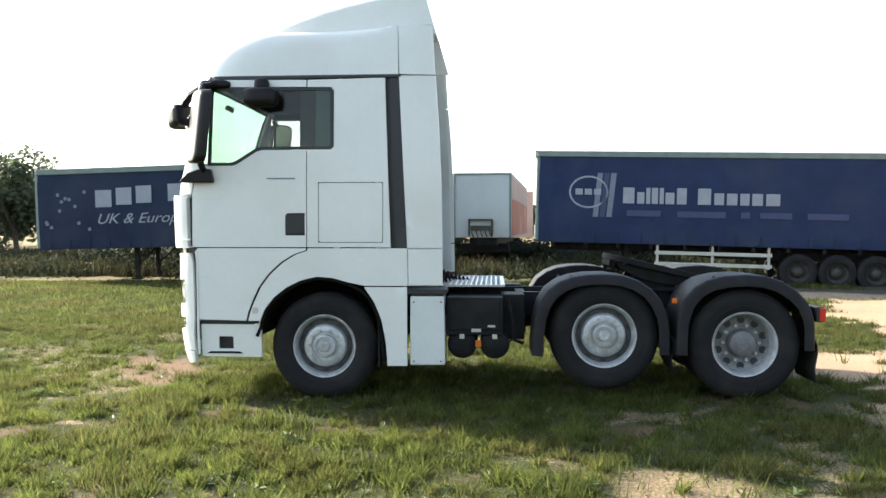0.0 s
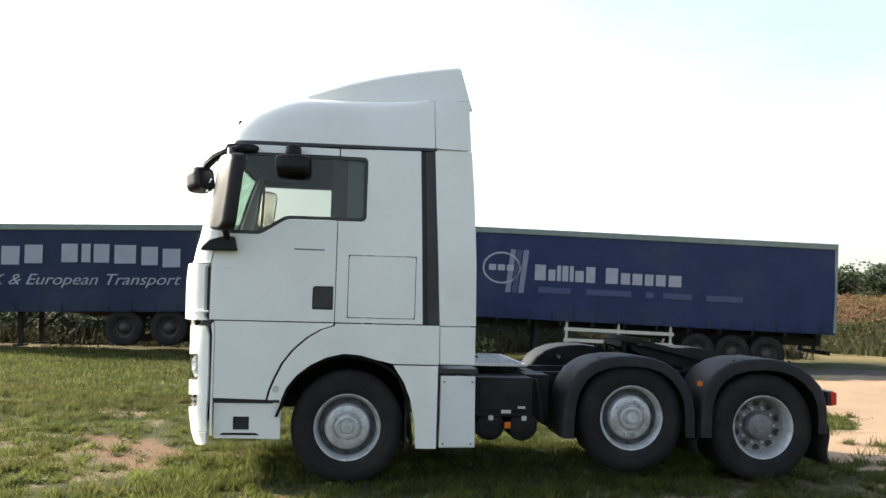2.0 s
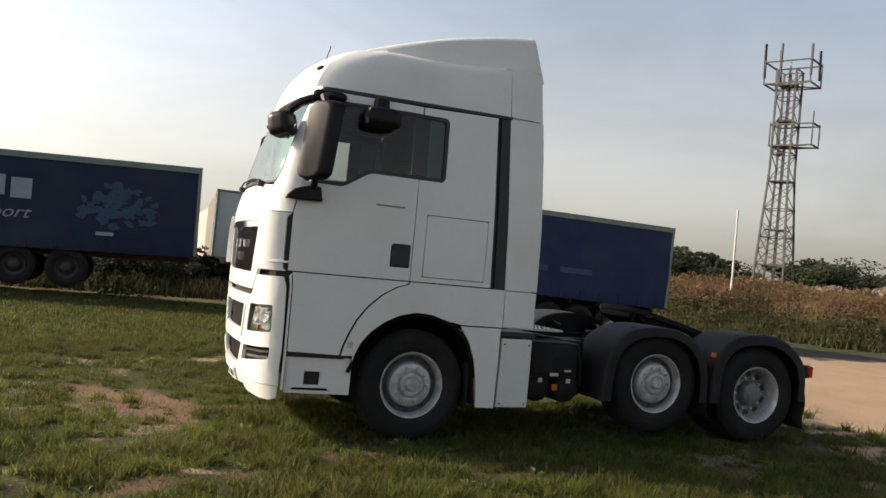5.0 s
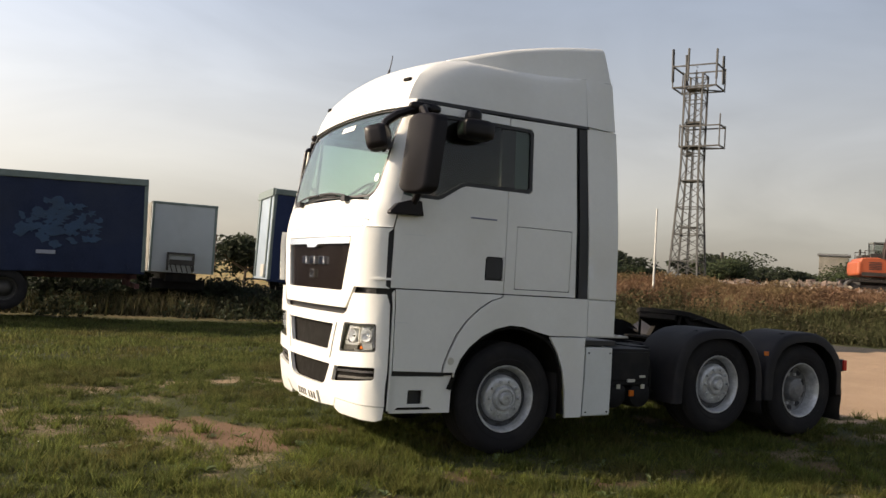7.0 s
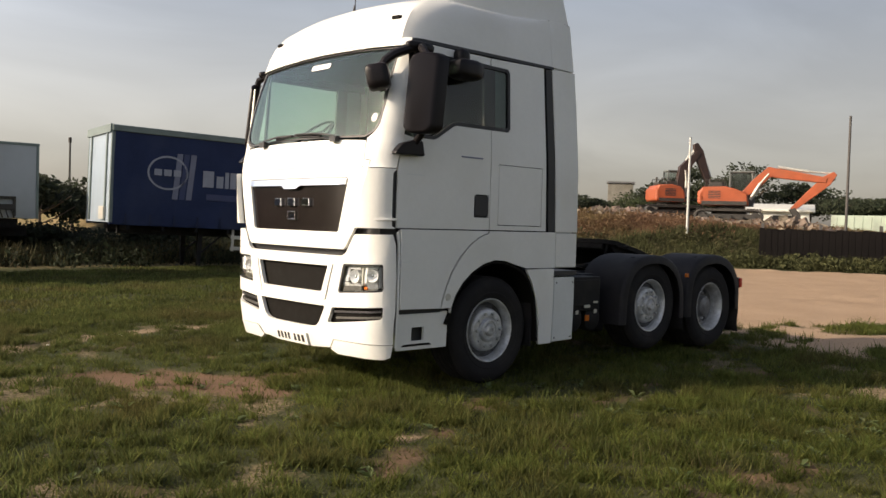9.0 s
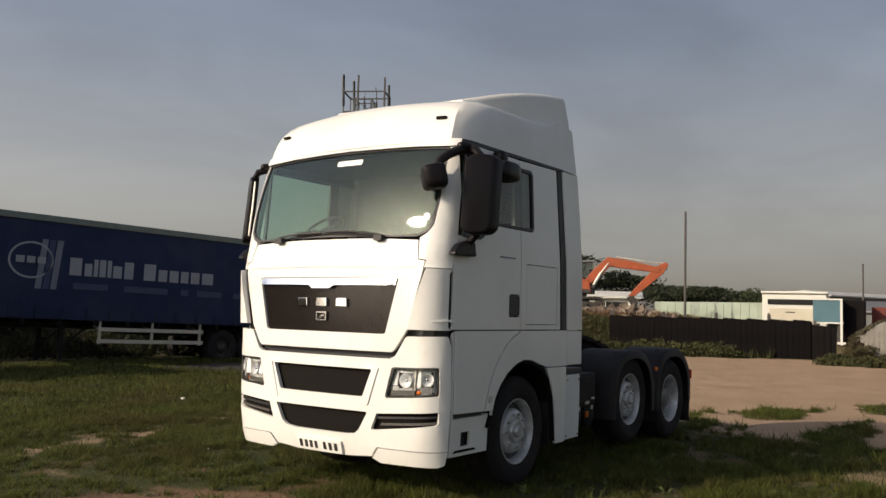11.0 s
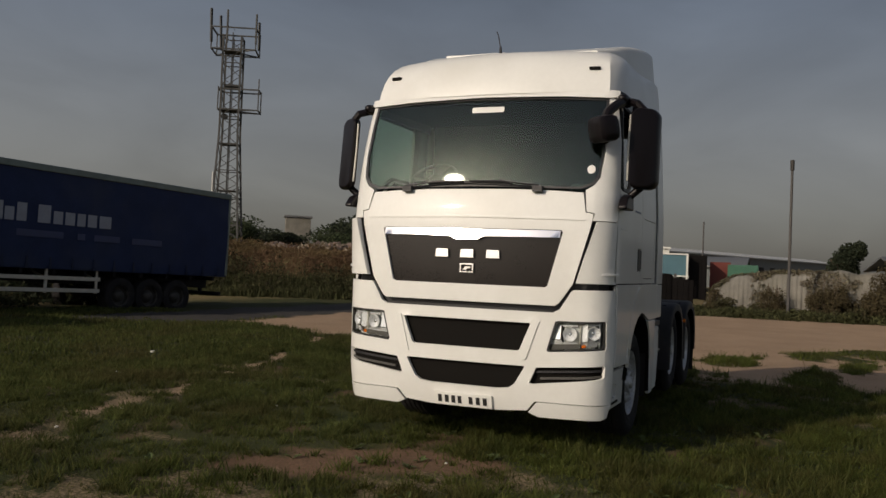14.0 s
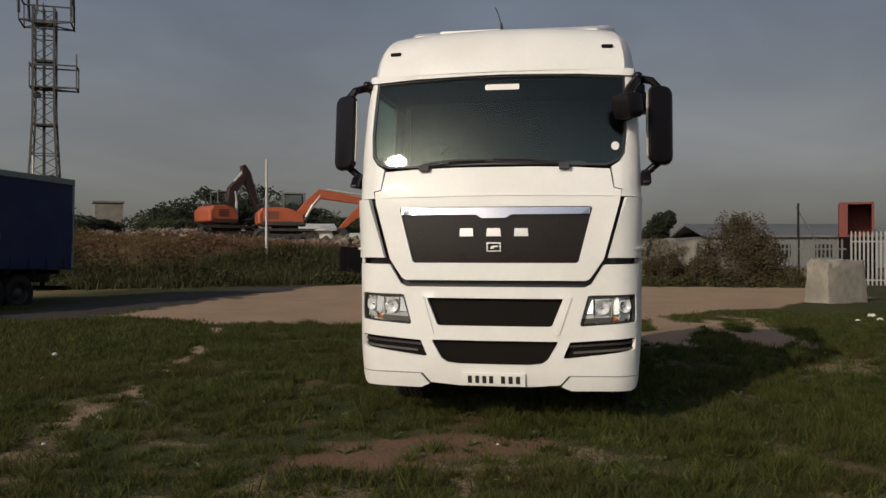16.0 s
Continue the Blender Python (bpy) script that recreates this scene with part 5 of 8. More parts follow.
# roof
ROOF = [(3.05, -2.42, 1.178, 0.72, 0.072), (3.13, -2.408, 1.174, 0.72, 0.085), (3.22, -2.378, 1.164, 0.72, 0.095), (3.3, -2.33, 1.148, 0.72, 0.1), (3.375, -2.254, 1.127, 0.72, 0.105), (3.43, -2.167, 1.098, 0.72, 0.11), (3.468, -2.067, 1.064, 0.62, 0.115), (3.495, -1.922, 1.010, 0.62, 0.12), (3.518, -1.732, 0.92, 0.62, 0.13), (3.53, -1.412, 0.68, 0.62, 0.2)]
bm = bmesh.new()
rings = []
for z, xc, hw, r, bow in ROOF:
    t0 = radians(60)
    a = hw - r * (1 - math.sin(t0))
    half = [(xc + bow * v * v, v) for v in [a * k / 8 for k in range(9)]]
    half += [(xc + bow * a * a + r * (math.cos(t0) - math.cos(th)), a + r * (math.sin(th) - math.sin(t0))) for th in [t0 + (math.pi / 2 - t0) * k / 8 for k in range(1, 9)]]
    xe = half[-1][0]
    rear = -0.475 - 0.02 * (z - 3.05)
    full = lerp(z, HALF)
    half += [(xe + (rear - xe) * k / 10, hw + (full - hw) * min(1, k / 9) ** 1.5 * (3 - 2 * min(1, k / 9)) ** 0.5) for k in range(1, 11)]
    lift = [(max(0.0, x + 2.1) * 0.018 - 0.035 * smooth01((x + 1.75) / 1.2) * smooth01(y / 0.9)) * min(1, (z - 3.05) / 0.3) + 0.035 * max(0, 1 - (y / 1.05) ** 2) * min(1, max(0, (z - 3.2) / 0.25)) for x, y in half]
    ring = [bm.verts.new((x, -y, z + e)) for (x, y), e in reversed(list(zip(half, lift)))] + [bm.verts.new((x, y, z + e)) for (x, y), e in list(zip(half, lift))[1:]]
    rings.append(ring)
for a, b in zip(rings, rings[1:]):
    for i in range(len(a) - 1):
        bm.faces.new((a[i], a[i + 1], b[i + 1], b[i]))
bm.faces.new(rings[-1])
bm.faces.new([r[0] for r in rings] + [r[-1] for r in reversed(rings)])
roof = part("roof", bm, WHITE, truck, "tall white cab roof", sharp=36)
# roof marker lamps
for s in (-1, 1):
    bm = bmesh.new()
    box(bm, (-2.268, s * 0.935, 3.265), (0.05, 0.095, 0.028), Matrix.Rotation(radians(-10) * s, 4, "Z"))
    part("marker_lamp", bm, MESH_DARK, truck, "small dark roof marker lamp", bevel=0.006)
# aerial
bm = bmesh.new()
rod(bm, (-2.05, 0.0, 3.49), (-2.03, 0.01, 3.57), 0.016, 0.010)
tube(bm, [(-2.03, 0.01, 3.56), (-2.01, 0.03, 3.63), (-1.99, 0.05, 3.69), (-1.98, 0.07, 3.73)], 0.005, 6)
part("aerial", bm, BLACK_PLASTIC, truck, "thin whip aerial")
# roof hatch rim
bm = bmesh.new()
box(bm, (-1.75, 0.3, 3.535), (0.35, 0.6, 0.03))
part("roof_hatch", bm, WHITE, truck, bevel=0.012)
# roof spoiler
bm = bmesh.new()
SP = [(-1.82, 3.520, 0.86), (-1.66, 3.572, 0.92), (-1.45, 3.634, 0.97), (-1.20, 3.702, 1.01), (-0.95, 3.757, 1.04), (-0.70, 3.804, 1.06), (-0.48, 3.838, 1.072), (-0.34, 3.856, 1.075), (-0.255, 3.868, 1.075)]
rings = []
for x, z, hw in SP:
    base = 3.50 - 0.05 * max(0.0, min(1.0, x + 1.5))
    base = min(base, z - 0.004)
    c = min(0.045, (z - base) * 0.6)
    cross = [(-hw, base)] + [(-hw + 0.025 + c * (1 - math.cos(t)), z - c + c * math.sin(t)) for t in [math.pi / 2 * k / 5 for k in range(6)]]
    cross += [(-0.45, z + 0.003), (0.0, z + 0.004)]
    cross = cross + [(-y, q) for y, q in reversed(cross[:-1])]
    rings.append([bm.verts.new((x + (0.13 * ((3.88 - q) / 0.42) ** 0.8 if x > -0.26 else 0), y, q)) for y, q in cross])
for a, b in zip(rings, rings[1:]):
    for i in range(len(a) - 1):
        bm.faces.new((a[i], a[i + 1], b[i + 1], b[i]))
bm.normal_update()
bmesh.ops.solidify(bm, geom=bm.faces[:], thickness=0.02)
part("roof_spoiler", bm, WHITE, truck, "white sloping roof spoiler", sharp=14)


# mirrors
def blob(bm, c, size, power=3.2, n=20, m=None):
    """A soft box."""
    v = bmesh.ops.create_uvsphere(bm, u_segments=n, v_segments=n // 2 + 2, radius=1.0)["verts"]
    for p in v:
        k = (abs(p.co.x) ** power + abs(p.co.y) ** power + abs(p.co.z) ** power) ** (-1 / power)
        p.co = Vector([q * k * h / 2 for q, h in zip(p.co, size)])
    if m is not None:
        bmesh.ops.transform(bm, matrix=m, verts=v)
    bmesh.ops.translate(bm, vec=c, verts=v)
    return v


def mirror_set(s, near):
    arm = bmesh.new()
    tube(arm, [(-2.12, s * 1.17, 2.985), (-2.24, s * 1.23, 2.975), (-2.30, s * 1.31, 2.945), (-2.29, s * 1.37, 2.88)], 0.034, 8)
    blob(arm, (-2.22, s * 1.19, 2.985), (0.30, 0.09, 0.085))
    unit = part("mirror_arm", arm, MIRROR_BLACK, truck)
    arm = bmesh.new()
    tube(arm, [(-2.30, s * 1.22, 2.12), (-2.31, s * 1.30, 2.19), (-2.31, s * 1.37, 2.25)], 0.034, 8)
    prism(arm, [(-2.53, 2.050), (-2.53, 2.075), (-2.46, 2.145), (-2.33, 2.185), (-2.24, 2.18), (-2.215, 2.055)], s * 1.222, s * 1.295)
    part("mirror_foot", arm, MIRROR_BLACK, truck, bevel=0.014)
    sh = bmesh.new()
    a0, a1 = (1.275, 1.490) if near else (1.285, 1.520)
    pts = rounded(s * a0, 2.225, s * a1, 2.905, 0.075, 6)
    cy, cz = s * (a0 + a1) / 2, 2.565
    def swept(y):
        return -0.055 + 0.78 * (abs(y) - 1.275)
    for k, (x, f) in enumerate(((-2.400, 0.70), (-2.396, 0.84), (-2.383, 0.93), (-2.360, 0.985), (-2.335, 1.0), (-2.290, 1.0))):
        ring = [sh.verts.new((x + swept(cy + (y - cy) * f) + 0.10 * (z - cz), cy + (y - cy) * f, cz + (z - cz) * (1 - (1 - f) * 0.25))) for y, z in pts]
        if k:
            for i in range(len(ring)):
                sh.faces.new((prev[i], prev[(i + 1) % len(ring)], ring[(i + 1) % len(ring)], ring[i]))
        else:
            sh.faces.new(ring)
        prev = ring
    sh.faces.new(prev[::-1])
    shell = part("mirror_shell", sh, MIRROR_BLACK, unit, "black main mirror housing", sharp=45)
    for z0, z1 in ((2.47, 2.885), (2.245, 2.44)):
        gl = bmesh.new()
        prism(gl, rounded(s * (a0 + 0.018), z0, s * (a1 - 0.018), z1, 0.05), -2.289, -2.285, lambda p, q, d: (d + swept(p) + 0.10 * (q - cz), p, q))
        part("mirror_glass", gl, CHROME, shell, "mirror glass")
    # pale rod stands in for the sunlit inner edge of the shell
    seam = bmesh.new()
    tube(seam, [(-2.418, s * (a0 - 0.004), 2.29), (-2.390, s * (a0 - 0.010), 2.57), (-2.362, s * (a0 - 0.004), 2.84)], 0.010, 6)
    part("mirror_edge_line", seam, GALV, shell)
    if near:
        k = bmesh.new()
        tube(k, [(-2.24, s * 1.20, 2.985), (-2.35, s * 1.18, 2.945), (-2.46, s * 1.15, 2.895), (-2.53, s * 1.115, 2.835), (-2.56, s * 1.10, 2.76)], 0.040, 8)
        fm = part("front_mirror_arm", k, MIRROR_BLACK, truck)
        k = bmesh.new()
        blob(k, (-2.590, s * 1.10, 2.690), (0.20, 0.21, 0.215), 5.0, 22, Matrix.Rotation(radians(42 * s), 4, "Z") @ Matrix.Rotation(radians(-12), 4, "Y"))
        part("front_mirror_shell", k, MIRROR_BLACK, fm, "rounded black front mirror")
        k = bmesh.new()
        m = Matrix.Translation((-2.510, s * 1.085, 2.65)) @ Matrix.Rotation(radians(108), 4, "Y")
        lathe(k, [(0, 0.012), (0.075, 0.010), (0.08, 0.0), (0, 0.0)], 20, m)
        part("front_mirror_glass", k, CHROME, fm)
        k = bmesh.new()
        blob(k, (-1.76, s * 1.225, 2.965), (0.14, 0.12, 0.14))
        kerb = part("kerb_mirror_arm", k, MIRROR_BLACK, truck)
        k = bmesh.new()
        blob(k, (-1.755, s * 1.275, 2.845), (0.32, 0.20, 0.18), 4.2, 22)
        part("kerb_mirror_shell", k, MIRROR_BLACK, kerb, "black kerb mirror over the window")


mirror_set(-1, True)
mirror_set(1, False)

# ---- chassis ----
bm = bmesh.new()
for s in (-1, 1):
    prism(bm, [(-2.2, 0.72), (-2.2, 0.95), (3.25, 0.99), (3.25, 0.76)], s * 0.36, s * 0.43)
for x in (-2.0, -0.3, 0.7, 1.46, 2.1, 2.8, 3.2):
    box(bm, (x, 0, 0.86), (0.10, 0.74, 0.18))
part("chassis_frame", bm, CHASSIS, truck, "dark painted chassis frame", bevel=0.006)
bm = bmesh.new()
box(bm, (-1.6, 0, 0.95), (1.2, 0.8, 0.75))
box(bm, (-2.2, 0, 0.75), (0.4, 1.2, 0.5))
part("engine_block", bm, CHASSIS, truck, bevel=0.04)
for x, z in ((-1.2, 0.50), (1.435, 0.61), (2.745, 0.545)):
    bm = bmesh.new()
    rod(bm, (x, -0.85, z), (x, 0.85, z), 0.075, n=14)
    if x > 2:
        v = bmesh.ops.create_uvsphere(bm, u_segments=16, v_segments=10, radius=0.24)["verts"]
        bmesh.ops.translate(bm, vec=(x, 0, z), verts=v)
    for s in (-1, 1):
        beam(bm, (x - 0.45, s * 0.5, z + 0.10), (x + 0.45, s * 0.5, z + 0.10), 0.08, 0.05)
    part("axle", bm, CHASSIS, truck)
# battery box and air tanks, near side and far side
for s in (-1, 1):
    bm = bmesh.new()
    box(bm, (0.24, s * 0.86, 0.79), (0.53, 0.52, 0.36))
    box(bm, (0.24, s * 1.125, 0.80), (0.47, 0.02, 0.28))
    tray = part("battery_box", bm, CHASSIS, truck, "black battery box", bevel=0.012)
    bm = bmesh.new()
    box(bm, (0.255, s * 1.142, 0.66), (0.09, 0.012, 0.03))
    part("box_catch", bm, GALV, tray)
    bm = bmesh.new()
    box(bm, (0.40, s * 1.142, 0.70), (0.07, 0.010, 0.02))
    part("box_label", bm, GALV, tray)
    # added dark box fills the gap between battery box and mudguard
    bm = bmesh.new()
    box(bm, (0.60, s * 0.72, 0.76), (0.24, 0.30, 0.44))
    part("gap_fill_box", bm, CHASSIS, truck, bevel=0.012)
    bm = bmesh.new()
    box(bm, (-0.665, s * 0.90, 0.56), (0.02, 0.54, 0.50))
    part("mud_flap", bm, RUBBER, truck)
    for x in (0.12, 0.43):
        bm = bmesh.new()
        m = Matrix.Translation((x, s * 0.62, 0.52)) @ Matrix.Rotation(radians(90 * s), 4, "X")
        lathe(bm, [(0, -0.49), (0.08, -0.485), (0.13, -0.46), (0.142, -0.42), (0.142, 0.2), (0.10, 0.24), (0, 0.25)], 24, m)
        tank = part("air_tank", bm, CHASSIS, truck, "black cylindrical air tank")
        bm = bmesh.new()
        box(bm, (x, s * 1.115, 0.60), (0.045, 0.01, 0.045))
        part("tank_plate", bm, GALV, tank)
    bm = bmesh.new()
    box(bm, (0.275, s * 1.13, 0.535), (0.055, 0.02, 0.06))
    part("side_marker", bm, AMBER, truck, "small amber side marker", bevel=0.004)
    bm = bmesh.new()
    tube(bm, [(0.56, s * 1.0, 0.95), (0.60, s * 1.02, 0.75), (0.62, s * 1.0, 0.55), (0.70, s * 0.95, 0.52)], 0.02, 6)
    tube(bm, [(0.50, s * 0.95, 0.60), (0.56, s * 1.0, 0.52), (0.63, s * 1.0, 0.60)], 0.012, 6)
    part("air_pipe", bm, CHASSIS, truck)
# deck between cab and fifth wheel
bm = bmesh.new()
box(bm, (0.22, 0, 1.055), (0.62, 1.5, 0.02))
for x in [0.0 + 0.05 * k for k in range(11)]:
    for y in [-0.70 + 0.1 * k for k in range(15)]:
        box(bm, (x - 0.03, y, 1.069), (0.034, 0.012, 0.010), Matrix.Rotation(radians(45 if (round(x * 20) + round(y * 10)) % 2 else -45), 4, "Z"))
part("tread_deck", bm, ALU, truck, "aluminium tread plate deck")
bm = bmesh.new()
for y, z in ((-0.36, 1.36), (0.0, 1.42), (0.30, 1.36)):
    pts = [(-0.45, y, z + 0.35), (-0.32, y, z + 0.32)]
    pts += [(-0.25 + 0.006 * k, y + 0.05 * math.cos(k * 0.9), z - 0.02 * (k / 10) + 0.05 * math.sin(k * 0.9)) for k in range(70)]
    tube(bm, pts, 0.010, 5)
bmesh.ops.translate(bm, vec=(0, 0, -0.25), verts=bm.verts)
part("coiled_air_line", bm, CHASSIS, truck, "black coiled air line")
bm = bmesh.new()
rod(bm, (-0.33, 0.55, 1.10), (-0.33, 0.55, 3.2), 0.08, n=16)
rod(bm, (-0.30, -0.7, 1.15), (-0.30, -0.7, 2.5), 0.03)
box(bm, (-0.38, -0.2, 1.75), (0.2, 0.8, 0.5))
part("rear_ducting", bm, CHASSIS, truck, bevel=0.01)
# fifth wheel
bm = bmesh.new()
tilt = Matrix.Translation((2.08, 0, 1.22)) @ Matrix.Rotation(radians(13), 4, "Y")
prism(bm, [(-0.40, -0.45), (0.15, -0.47), (0.55, -0.38), (0.58, -0.16), (0.12, -0.05), (0.12, 0.05), (0.58, 0.16), (0.55, 0.38), (0.15, 0.47), (-0.40, 0.45), (-0.48, 0.3), (-0.48, -0.3)], -0.03, 0.03, lambda p, q, d: tilt @ Vector((p, q, d)))
for s in (-1, 1):
    prism(bm, [(1.75, 0.98), (2.3, 0.98), (2.12, 1.23), (1.92, 1.23)], s * 0.28, s * 0.36)
    prism(bm, [(-0.44, -0.02), (0.50, -0.02), (0.38, -0.10), (0.12, -0.15), (-0.12, -0.15), (-0.36, -0.10)], s * 0.36, s * 0.40, lambda p, q, d: tilt @ Vector((p, d, q)))
    beam(bm, (1.62, s * 0.30, 1.02), (1.66, s * 0.34, 1.30), 0.03, 0.03)
prism(bm, [(-0.47, -0.02), (-0.47, -0.09), (-0.43, -0.11), (-0.43, -0.02)], -0.30, 0.30, lambda p, q, d: tilt @ Vector((p, d, q)))
rod(bm, tilt @ Vector((-0.30, -0.20, -0.05)), tilt @ Vector((-0.36, -0.62, -0.03)), 0.016)
box(bm, (2.02, 0, 1.0), (1.0, 0.95, 0.03))
part("fifth_wheel", bm, GREASY, truck, "black greasy fifth wheel coupling", bevel=0.008)

# fenders
FEND2 = [(0.775, 0.43), (0.78, 0.60), (0.80, 0.78), (0.845, 0.93), (0.92, 1.045), (1.03, 1.125), (1.15, 1.170), (1.30, 1.193), (1.46, 1.198), (1.62, 1.183), (1.76, 1.140), (1.88, 1.060), (1.97, 0.955), (2.03, 0.82), (2.052, 0.68), (2.055, 0.45)]
FEND3 = [(2.10, 0.45), (2.105, 0.68), (2.12, 0.82), (2.17, 0.965), (2.26, 1.075), (2.38, 1.145), (2.54, 1.185), (2.74, 1.198), (2.92, 1.183), (3.07, 1.135), (3.20, 1.05), (3.30, 0.945), (3.35, 0.82), (3.365, 0.70), (3.365, 0.50)]
for s in (-1, 1):
    for curve, cx, cz in ((FEND2, 1.43, 0.62), (FEND3, 2.745, 0.55)):
        bm = bmesh.new()
        def ring(y, k):
            return [bm.verts.new((cx + (x - cx) * k, s * y, cz + (z - cz) * k if z > 0.7 else z)) for x, z in curve]
        rows = [ring(*k) for k in ((0.62, 1.0), (1.165, 1.0), (1.192, 0.988), (1.205, 0.960), (1.205, 0.835), (1.190, 0.835), (1.190, 0.955), (1.160, 0.978), (0.62, 0.978))]
        for a, b in zip(rows, rows[1:] + rows[:1]):
            for i in range(len(curve) - 1):
                bm.faces.new((a[i], a[i + 1], b[i + 1], b[i]))
        for end in (0, -1):
            bm.faces.new([r[end] for r in rows])
        fen = part("mudguard", bm, FENDER, truck, "weathered dark plastic mudguard", sharp=50)
        # added dark plate closes the lit view through under the mudguard
        bm = bmesh.new()
        prism(bm, [(x, z - 0.01) for x, z in curve if z > 0.7], s * 0.60, s * 0.625)
        part("dark_infill", bm, CHASSIS, fen)
        for x in (cx - 0.28, cx + 0.28):
            bm = bmesh.new()
            rod(bm, (x, s * 0.4, 1.05), (x, s * 1.1, 1.16), 0.018)
            part("mudguard_stay", bm, CHASSIS, fen)
    for x, y0, y1, z0, z1 in ((2.075, 0.66, 1.17, 0.30, 0.62), (3.37, 0.62, 1.18, 0.20, 0.60)):
        bm = bmesh.new()
        vs = []
        for k in range(7):
            z = z1 + (z0 - z1) * k / 6
            vs.append([bm.verts.new((x + 0.02 * math.sin(k) + 0.03 * (k / 6) ** 2, s * (y0 + (y1 - y0) * j / 4), z)) for j in range(5)])
        for a, b in zip(vs, vs[1:]):
            for j in range(4):
                bm.faces.new((a[j], a[j + 1], b[j + 1], b[j]))
        bm.normal_update()
        bmesh.ops.solidify(bm, geom=bm.faces[:], thickness=0.008)
        part("mud_flap", bm, RUBBER, truck, "black rubber mud flap")
    bm = bmesh.new()
    box(bm, (2.082, s * 1.205, 0.955), (0.046, 0.03, 0.046))
    part("side_marker", bm, AMBER, truck, "small amber side marker", bevel=0.004)
    bm = bmesh.new()
    box(bm, (3.41, s * 1.0, 0.83), (0.07, 0.34, 0.14))
    lampbox = part("tail_lamp", bm, BLACK_PLASTIC, truck, bevel=0.012)
    bm = bmesh.new()
    box(bm, (3.43, s * 1.170, 0.83), (0.055, 0.035, 0.12))
    box(bm, (3.447, s * 1.0, 0.83), (0.012, 0.30, 0.12))
    part("tail_lens", bm, RED_LENS, lampbox, "red tail lamp lens", bevel=0.008)
bm = bmesh.new()
box(bm, (3.30, 0, 0.88), (0.06, 2.0, 0.14))
part("rear_crossbar", bm, CHASSIS, truck, bevel=0.01)


# wheels
def make_wheel(x, s, z, deep, R=0.508):
    """A steel wheel with its tyre; deep: dished inwards, as on a driven axle with twin tyres."""
    m = Matrix.Translation((x, s * (1.115 if not deep else 1.13), z)) @ Matrix.Rotation(radians(-90 * s), 4, "X")
    bm = bmesh.new()
    w = 0.14
    lathe(bm, [(0.258, -0.25), (0.262, -0.06), (0.270, -0.025), (0.282, -0.004), (0.290, 0.010), (0.300, 0.012), (0.306, 0.0), (0.304, -0.02), (0.285, -0.03), (0.285, -0.25)], 56, m)
    if not deep:
        lathe(bm, [(0.212, -0.10), (0.206, -0.045), (0.196, -0.020), (0.184, -0.012), (0.132, -0.014), (0.124, -0.024), (0.116, -0.024), (0.110, 0.004), (0.102, 0.016), (0.086, 0.018), (0.080, 0.006), (0.060, 0.004), (0.055, 0.030), (0.046, 0.038), (0.022, 0.038), (0.018, 0.030), (0.0, 0.030)], 48, m)
    wheel = part("wheel", bm, STEEL_WHEEL, truck, "silver steel wheel" if not deep else "silver deep-dished steel wheel", sharp=40)
    if deep:
        bm = bmesh.new()
        lathe(bm, [(0.262, -0.13), (0.225, -0.140), (0.19, -0.145), (0.135, -0.142), (0.130, -0.09), (0.116, -0.055), (0.085, -0.042), (0.06, -0.036), (0.055, -0.030), (0.0, -0.028)], 48, m)
        part("wheel_disc", bm, DULL_STEEL, wheel, "dull grimy wheel disc and hub")
    else:
        bm = bmesh.new()
        lathe(bm, [(0.205, -0.075), (0.225, -0.082), (0.250, -0.080), (0.268, -0.070), (0.268, -0.12), (0.205, -0.12)], 48, m)
        well = part("wheel_disc", bm, WELL, wheel, "shaded dark steel wheel disc")
        # dark discs stand in for the shade inside the open holes
        bm = bmesh.new()
        lathe(bm, [(0, 0.004), (0.016, 0.004), (0.018, 0.0), (0, -0.01)], 14)
        for k in range(10):
            a = 2 * math.pi * (k + 0.5) / 10
            hole = new("hole_disc", bpy.data.meshes.new("hole_disc")) if k == 0 else new("hole_disc", hole.data)
            if k == 0:
                bm.to_mesh(hole.data)
                hole.data.materials.append(INK)
                bm.free()
            hole.parent = well
            hole.matrix_basis = m @ Matrix.Rotation(a, 4, "Z") @ Matrix.Translation((0.240, 0, -0.079)) @ Matrix.Diagonal((0.8, 1.7, 1, 1))
    first = None
    for k in range(10):
        a = 2 * math.pi * k / 10
        r, h = (0.156, -0.004) if not deep else (0.168, -0.135)
        p = m @ Matrix.Rotation(a, 4, "Z") @ Matrix.Translation((r, 0, h))
        if first is None:
            bm = bmesh.new()
            rod(bm, (0, 0, -0.03), (0, 0, 0.020), 0.016, n=6)
            first = nut = part("wheel_nut", bm, STEEL_WHEEL, wheel)
        else:
            nut = new("wheel_nut", first.data)
            nut.parent = wheel
        nut.matrix_basis = p
    if deep:
        first = None
        # black discs laid on the dish in place of open, shaded holes
        for k in range(10):
            a = 2 * math.pi * (k + 0.5) / 10
            if first is None:
                bm = bmesh.new()
                lathe(bm, [(0, 0.002), (0.029, 0.002), (0.034, 0.006), (0.036, 0.0), (0, -0.01)], 16)
                first = hole = part("hole_disc", bm, BLACK_PLASTIC, wheel)
            else:
                hole = new("hole_disc", first.data)
                hole.parent = wheel
            hole.matrix_basis = m @ Matrix.Rotation(a, 4, "Z") @ Matrix.Translation((0.218, 0, -0.139))
    bm = bmesh.new()
    side = [(0.290, -0.02), (0.300, 0.004), (0.330, 0.022), (0.352, 0.028), (0.36, 0.030), (0.365, 0.027), (0.40, 0.034), (0.43, 0.032), (0.437, 0.030), (0.465, 0.020), (0.487, 0.004), (0.497, -0.012)]
